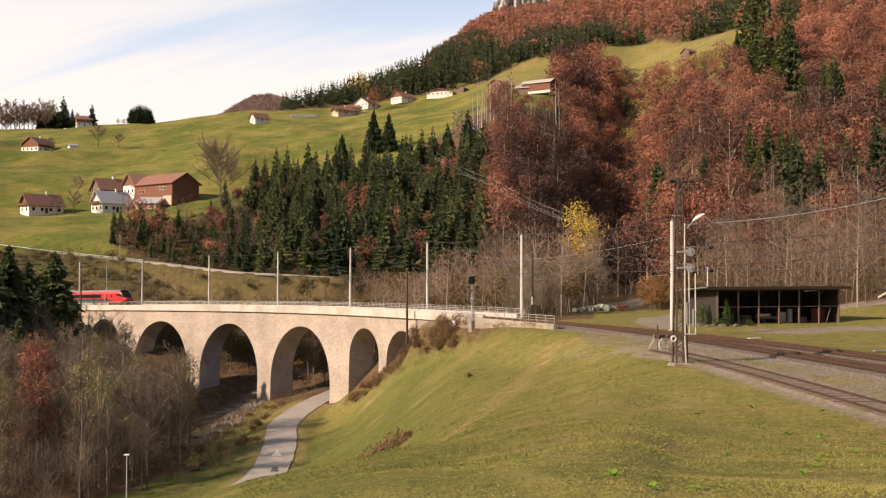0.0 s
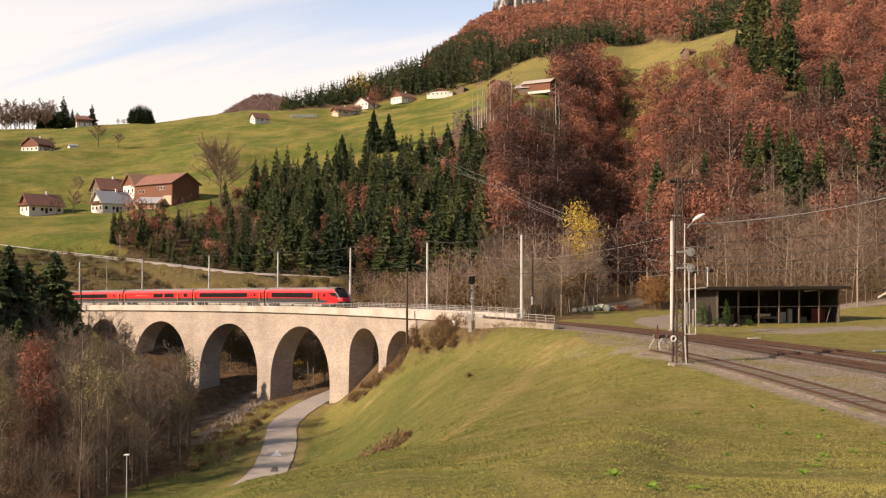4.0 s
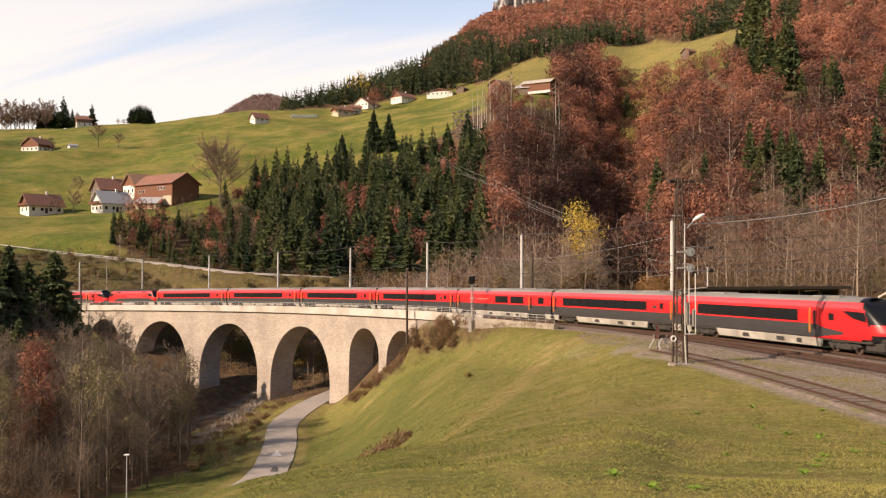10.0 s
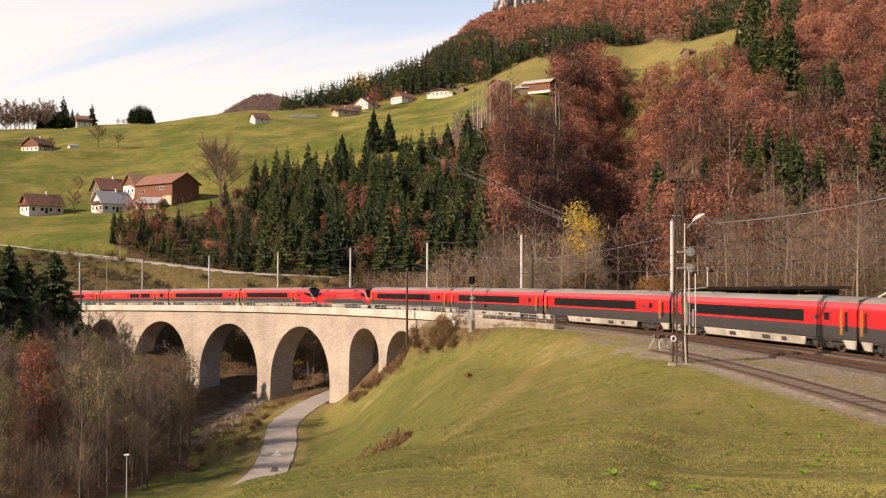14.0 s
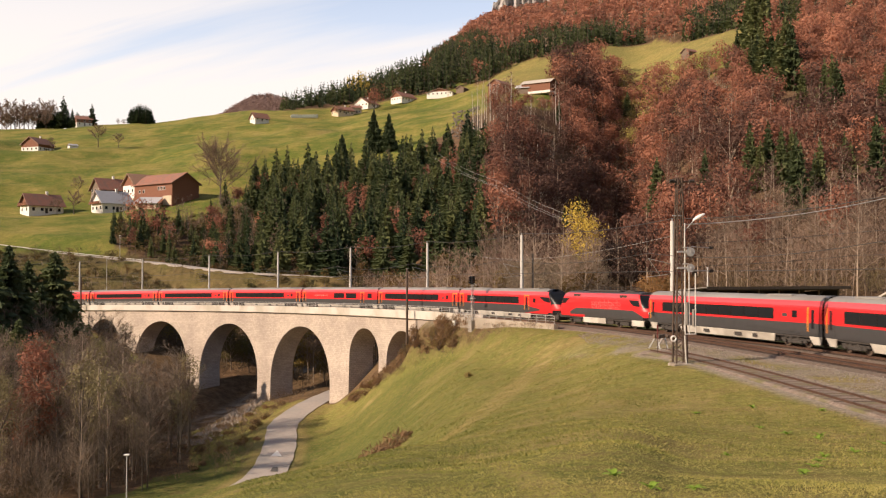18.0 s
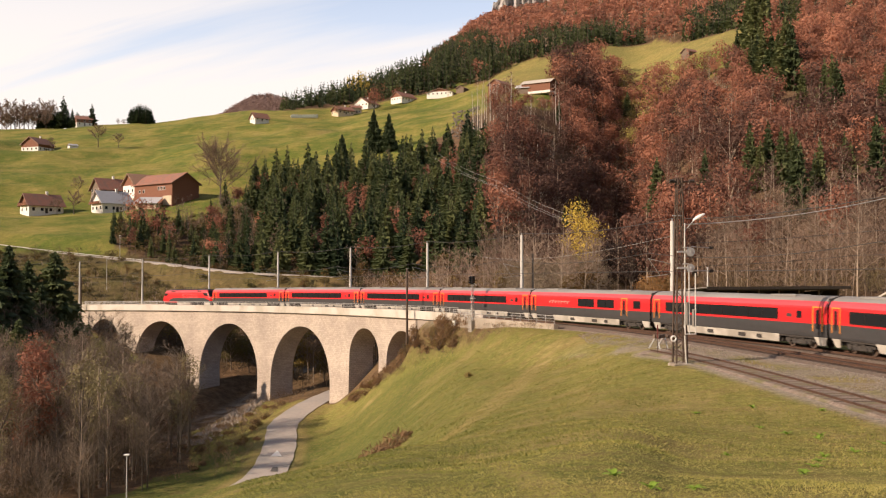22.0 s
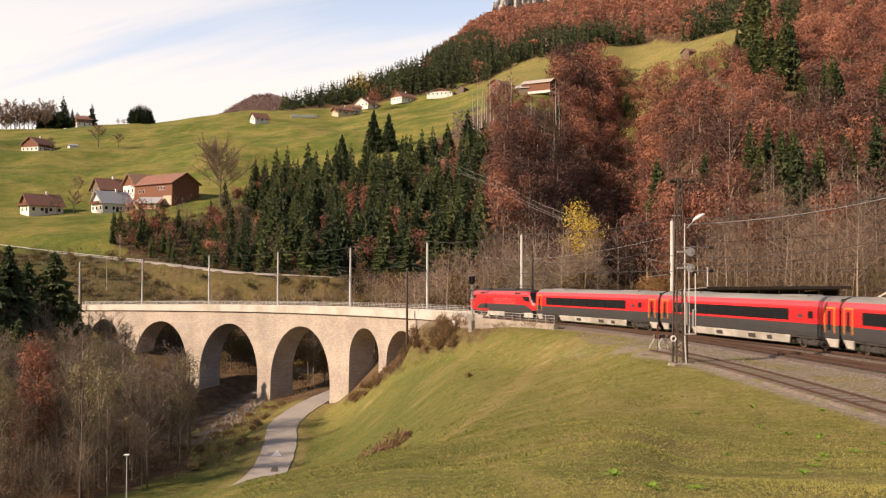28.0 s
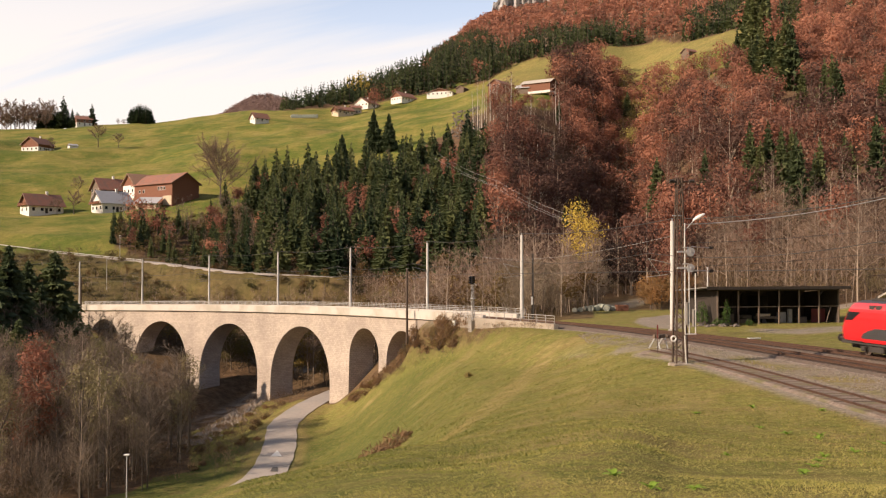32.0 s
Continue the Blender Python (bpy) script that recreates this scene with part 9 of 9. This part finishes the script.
def build_guardrail():
    """The guard rail of the hill road."""
    g = thing("guard_rail", "long grey steel guard rail beside the hill road", "guard rail")
    pts = []
    for i in range(len(UPPER_ROAD) - 3):
        a, b = UPPER_ROAD[i], UPPER_ROAD[i + 1]
        n = max(1, int(math.dist(a, b) / 4))
        for k in range(n):
            t = k / n
            d = ((b[0] - a[0]) / math.dist(a, b), (b[1] - a[1]) / math.dist(a, b))
            pts.append((a[0] * (1 - t) + b[0] * t + d[1] * 2.6, a[1] * (1 - t) + b[1] * t - d[0] * 2.6))
    bm = bmesh.new()
    box(bm, -0.06, -0.06, -0.3, 0.06, 0.06, 0.75)
    me = bpy.data.meshes.new("post")
    bm.to_mesh(me)
    bm.free()
    me.materials.append(M["steel"])
    zs = [ground_z(*p) + 0.1 for p in pts]
    for i, p in enumerate(pts):
        piece("post", me, g, Matrix.Translation((p[0], p[1], zs[i])))
    for i in range(len(pts) - 1):
        bm = bmesh.new()
        a, b = Vector((*pts[i], zs[i] + 0.58)), Vector((*pts[i + 1], zs[i + 1] + 0.58))
        rod(bm, a, b, 0.13, 0.13, 4)
        part("beam", bm, M["pole"], g)


build_guardrail()


def build_rocks():
    """Riprap along the river bank and the broken rock of the cleared spur."""
    rs = np.random.RandomState(12)
    V, F, G = [], [], []
    def lump(p, r):
        i = len(V)
        q = [np.array(v, float) for v in ((1, 0, 0), (-1, 0, 0), (0, 1, 0), (0, -1, 0), (0, 0, 1), (0, 0, -1), (.6, .6, .6), (-.6, .6, .6), (.6, -.6, .6), (-.6, -.6, .6))]
        for v in q[:6]:
            V.append(p + v * r * rs.uniform(0.6, 1.2, 3))
        for f in ((0, 2, 4), (2, 1, 4), (1, 3, 4), (3, 0, 4), (2, 0, 5), (1, 2, 5), (3, 1, 5), (0, 3, 5)):
            F.append((i + f[0], i + f[1], i + f[2]))
            G.append(0)
    t = rs.rand(900)
    x, y = np.interp(t, (0, 0.6, 1), (-40.5, -38.5, -37.5)) + rs.normal(size=900) * 1.5, 146 + 44 * t
    for q in np.stack([x, y, height(x, y) + 0.1], -1):
        lump(q, rs.uniform(0.15, 0.5))
    ob = new("riprap", make_mesh("riprap", np.array(V), np.array(F), np.array(G), [M["rock_pale"]], np.zeros(len(V))))
    tagged(ob, "pale grey riprap stones on the river bank", "stones", kind="stuff")
    V, F, G = [], [], []
    y = rs.uniform(455, 560, 260)
    x = at_px(rs.uniform(800, 850, 260), y)
    for q in np.stack([x, y, height(x, y) + 0.4], -1):
        lump(q, rs.uniform(0.3, 0.9))
    ob = new("spur_rocks", make_mesh("spur_rocks", np.array(V), np.array(F), np.array(G), [M["rock_dark"]], np.zeros(len(V))))
    tagged(ob, "dark broken rock on the cleared spur", "rocks", kind="stuff")


M["rock_pale"] = mat("rock_pale", (0.40, 0.34, 0.28), 0.9, col2=(0.24, 0.20, 0.16), scale=1.5, bump=0.4)
build_rocks()


def build_peak():
    """The limestone wall on the far mountain top."""
    n, m = 70, 26
    vs, fs = [], []
    for i in range(n):
        a = 2.78 + 7.4 * i / (n - 1)
        for j in range(m):
            t = j / (m - 1)
            top = float(np.interp(a, (2.78, 2.9, 3.1, 4.0, 5.0, 7.0, 10.2), (610, 650, 690, 715, 735, 800, 850)))
            z = 470 + (top - 470) * t
            r = 2330 + 60 * t + 34 * noise.noise(Vector((i * 0.35, j * 0.25, 1.0))) + 18 * noise.noise(Vector((i * 1.1, j * 0.5, 4.0)))
            z += 14 * noise.noise(Vector((i * 0.5, j * 0.4, 9.0)))
            vs.append((r * math.sin(radians(a)), r * math.cos(radians(a)), z))
    for i in range(n - 1):
        for j in range(m - 1):
            k = i * m + j
            fs.append((k, k + m, k + m + 1, k + 1))
    ob = new("rock_wall", mesh_from("rock_wall", vs, fs, M["rock_far"]))
    tagged(ob, "pale grey limestone wall on the mountain top", "rock", kind="structure")


M["rock_far"] = mat("rock_far", (0.42, 0.39, 0.375), 0.95, col2=(0.25, 0.23, 0.225), scale=0.02, bump=0.6, bump_scale=0.05)
build_peak()


def build_meadow_tufts():
    """Grass tufts over the near meadow, one object of stuff, and leafy weeds as things."""
    rs = np.random.RandomState(33)
    N = 125000
    a = np.radians(rs.uniform(-19, 27.5, N))
    r = 11.5 + 75 * rs.rand(N) ** 1.35
    x, y = r * np.sin(a), r * np.cos(a)
    lat, s = line_near(x, y)
    ds, _ = poly_dist(x, y, SIDING)
    dr, _ = poly_dist(x, y, ROAD)
    ok = (lat > 11) | (s < 0)
    ok &= (ds > 2.4) & (dr > 3.2) & (lat > 4.5)
    x, y, r = x[ok], y[ok], r[ok]
    z = height(x, y)
    n = len(x)
    hgt = rs.uniform(0.012, 0.048, n) * np.clip(0.8 + wave(x, y, 9, 41) * 0.7, 0.4, 1.8)
    V = np.zeros((n, 6, 3))
    for k in range(2):
        t = rs.uniform(0, math.tau, n)
        w = rs.uniform(0.004, 0.011, n)
        lean = rs.uniform(-0.07, 0.07, (n, 2))
        V[:, 3 * k, 0], V[:, 3 * k, 1], V[:, 3 * k, 2] = x - np.cos(t) * w, y - np.sin(t) * w, z - 0.01
        V[:, 3 * k + 1, 0], V[:, 3 * k + 1, 1], V[:, 3 * k + 1, 2] = x + np.cos(t) * w, y + np.sin(t) * w, z - 0.01
        V[:, 3 * k + 2, 0], V[:, 3 * k + 2, 1], V[:, 3 * k + 2, 2] = x + lean[:, 0], y + lean[:, 1], z + hgt
    F = (np.arange(n * 2) * 3)[:, None] + np.arange(3)[None]
    vary = np.repeat(np.clip(0.35 + 0.3 * wave(x, y, 6, 43) + 0.3 * smooth(x, -4, 8) + rs.uniform(-0.3, 0.3, n), 0, 1), 6)
    ob = new("meadow_grass", make_mesh("meadow_grass", V.reshape(-1, 3), F, np.zeros(len(F)), [M["grass"]], vary))
    tagged(ob, "short autumn meadow grass in tufts", "grass", kind="stuff")
    bm = bmesh.new()
    rows = [[bm.verts.new((u, w * v, 0.16 * math.sin(u * 3.0) - 0.04 * (v == 0) + 0.02)) for v in (-1, 0, 1)] for u, w in ((0, 0.04), (0.35, 0.22), (0.7, 0.24), (1.0, 0.03))]
    for p, q in zip(rows, rows[1:]):
        for k in range(2):
            bm.faces.new((p[k], q[k], q[k + 1], p[k + 1]))
    leaf = bpy.data.meshes.new("leaf")
    bm.to_mesh(leaf)
    bm.free()
    leaf.materials.append(M["weed"])
    for i, (px, py) in enumerate(((1448, 772), (1444, 776), (1455, 808), (1447, 816), (1438, 826), (1390, 769), (1452, 727), (1330, 722), (1230, 733), (1285, 806), (1085, 842), (1560, 787), (1510, 801), (1150, 864), (1420, 838), (1225, 866), (1342, 758))):
        # a leafy rosette of dock or thistle
        ex, ez = (px - 784) / 1658, (py - 476.2) / 1658
        ds = np.arange(12.0, 110.0, 0.25)
        d = float(ds[np.argmax(6.39 - ds * ez <= height(ex * ds, ds))])
        xx, yy = ex * d, d
        w = thing("meadow_weed", "bright green leafy weed in the meadow", "weed", "leafy weeds in the meadow", at=Matrix.Translation((xx, yy, ground_z(xx, yy))))
        for k in range(11):
            sz = rs.uniform(0.10, 0.24) * (0.6 + d / 60)
            piece("leaf", leaf, w, Matrix.Rotation(k * 2.4 + rs.uniform(-0.4, 0.4), 4, "Z") @ Matrix.Rotation(-rs.uniform(0.0, 0.6), 4, "Y") @ Matrix.Diagonal((sz, sz, sz, 1)))


M["weed"] = leaf_mat("weed_leaves", (0.24, 0.36, 0.05), (0.34, 0.44, 0.08), (0.29, 0.40, 0.06))
M["grass"] = leaf_mat("grass_blades", (0.25, 0.265, 0.062), (0.50, 0.425, 0.145), (0.375, 0.35, 0.095))
build_meadow_tufts()


def build_yard_stones():
    """Loose ballast stones over the yard, and tussocks of the farther meadow."""
    rs = np.random.RandomState(44)
    n = 22000
    s, u = rs.uniform(8, 62, n), rs.rand(n)
    lat = np.interp(s, (0, 20, 62), (2.0, 2.2, 2.4)) + u * np.interp(s, (0, 15, 62), (1.5, 6.5, 9.5))
    t = np.interp(s, SS, LT)
    x, y = np.interp(s, SS, LX) + lat * np.sin(t), np.interp(s, SS, LY) - lat * np.cos(t)
    keep = wave(x, y, 5, 45) + rs.uniform(-0.7, 0.7, n) > 0.1
    x, y = x[keep], y[keep]
    z = height(x, y)
    n = len(x)
    r = rs.uniform(0.018, 0.05, n)
    octa = np.array(((1, 0, 0), (-1, 0, 0), (0, 1, 0), (0, -1, 0), (0, 0, 1), (0, 0, -0.6)), float)
    V = octa[None] * r[:, None, None] * rs.uniform(0.6, 1.3, (n, 6, 3)) + np.stack([x, y, z + 0.02], -1)[:, None]
    F = np.array(((0, 2, 4), (2, 1, 4), (1, 3, 4), (3, 0, 4), (2, 0, 5), (1, 2, 5), (3, 1, 5), (0, 3, 5)))
    F = (F[None] + (np.arange(n) * 6)[:, None, None]).reshape(-1, 3)
    ob = new("yard_stones", make_mesh("yard_stones", V.reshape(-1, 3), F, np.zeros(len(F)), [M["stones_mix"]], np.repeat(rs.rand(n), 6)))
    tagged(ob, "loose grey and brown ballast stones in the yard", "stones", kind="stuff")
    n = 100000
    a, r = np.radians(rs.uniform(-12, 27, n)), 24 + 112 * rs.rand(n) ** 0.8
    x, y = r * np.sin(a), r * np.cos(a)
    lat, s = line_near(x, y)
    ds, _ = poly_dist(x, y, SIDING)
    dr, _ = poly_dist(x, y, ROAD)
    ok = (lat > 4.2) & ((s < 4) | (lat > 11.5)) & (ds > 2.2) & (dr > 3.4)
    x, y = x[ok], y[ok]
    z = height(x, y)
    n = len(x)
    V = np.zeros((n, 9, 3))
    h = rs.uniform(0.02, 0.06, n) * np.clip(1 + wave(x, y, 8, 47) * 0.6, 0.4, 1.8)
    for k in range(3):
        t, w = rs.uniform(0, math.tau, n), rs.uniform(0.012, 0.034, n)
        ox, oy = rs.uniform(-0.08, 0.08, n), rs.uniform(-0.08, 0.08, n)
        V[:, 3 * k] = np.stack([x + ox - np.cos(t) * w, y + oy - np.sin(t) * w, z - 0.02], -1)
        V[:, 3 * k + 1] = np.stack([x + ox + np.cos(t) * w, y + oy + np.sin(t) * w, z - 0.02], -1)
        V[:, 3 * k + 2] = np.stack([x + ox * 2, y + oy * 2, z + h], -1)
    F = (np.arange(n * 3) * 3)[:, None] + np.arange(3)[None]
    vary = np.repeat(np.clip(0.22 + 0.4 * wave(x, y, 5, 48) + 0.33 * smooth(x, -8, 8) + rs.uniform(-0.35, 0.35, n), 0, 1), 9)
    ob = new("meadow_tussocks", make_mesh("meadow_tussocks", V.reshape(-1, 3), F, np.zeros(len(F)), [M["tussock"]], vary))
    tagged(ob, "uneven tussocks of green and straw-coloured meadow grass", "grass", kind="stuff")


M["stones_mix"] = leaf_mat("ballast_stones", (0.14, 0.115, 0.095), (0.40, 0.345, 0.285), (0.27, 0.23, 0.19), trans=0.0)
M["tussock"] = leaf_mat("tussock_blades", (0.13, 0.155, 0.036), (0.38, 0.32, 0.11), (0.25, 0.24, 0.063))
build_yard_stones()


def build_road_marks():
    """The painted triangle and the dark patch on the lane."""
    def on_road(px, py):
        ex, ez = (px - 784) / 1658, (py - 476.2) / 1658
        ds = np.arange(90.0, 190.0, 0.1)
        d = float(ds[np.argmax(6.39 - ds * ez <= height(ex * ds, ds) + 0.14)])
        return Vector((ex * d, d, ground_z(ex * d, d) + 0.165))
    for name, pts, material, label in (("road_marking", ((480, 807), (500, 807), (492, 796)), "white_paint", "worn white triangle painted on the lane"),
                                       ("asphalt_patch", ((480, 833), (492, 833), (493, 826), (484, 826)), "asphalt_dark", "dark asphalt patch in the lane")):
        bm = bmesh.new()
        lo = [bm.verts.new(on_road(*p)) for p in pts]
        hi = [bm.verts.new(v.co + Vector((0, 0, 0.015))) for v in lo]
        bm.faces.new(hi)
        for i in range(len(lo)):
            bm.faces.new((lo[i], lo[(i + 1) % len(lo)], hi[(i + 1) % len(lo)], hi[i]))
        tagged(part(name, bm, M[material]), label, "road marking", kind="structure")


def build_yard_boards():
    """Pale sleepers and boards lying at the tracks."""
    for i, (px, y, l, rot) in enumerate(((1336, 86.5, 1.3, 20), (1300, 85.0, 1.1, 160), (1560, 72.0, 1.2, 10), (1322, 84.0, 0.9, 60))):
        x = at_px(px, y)
        b = thing("loose_board", "pale weathered board lying at the tracks", "board", "loose boards in the yard", at=Matrix.Translation((x, y, ground_z(x, y) + 0.05)) @ Matrix.Rotation(radians(rot), 4, "Z"))
        for k in range(2):
            bm = bmesh.new()
            box(bm, -l / 2 + 0.1 * k, 0.24 * k, 0, l / 2, 0.22 + 0.24 * k, 0.09, 0.015)
            part("plank", bm, M["pole"], b)


build_yard_boards()
M["asphalt_dark"] = mat("asphalt_dark", (0.11, 0.10, 0.095), 0.9, col2=(0.08, 0.075, 0.07), scale=2)
build_road_marks()


def motions():
    """The train runs along the line, slowing a little; each vehicle stands on its two bogies."""
    for ob, front, length, pivots in VEHICLES:
        rows = []
        for i in range(0, 65):
            t = i * 0.5
            s = train_s(t) - front
            a, _ = line_at(s - pivots[0], 0, 0)
            b, _ = line_at(s - pivots[1], 0, 0)
            d = a - b
            yaw = math.atan2(d.y, d.x)
            mid = b + d * ((pivots[1] - length / 2) / (pivots[1] - pivots[0]))
            rows.append((t, Matrix.Translation(mid) @ Euler((0, -math.atan2(d.z, math.hypot(d.x, d.y)), yaw)).to_matrix().to_4x4()))
        walk(ob, rows)


motions()
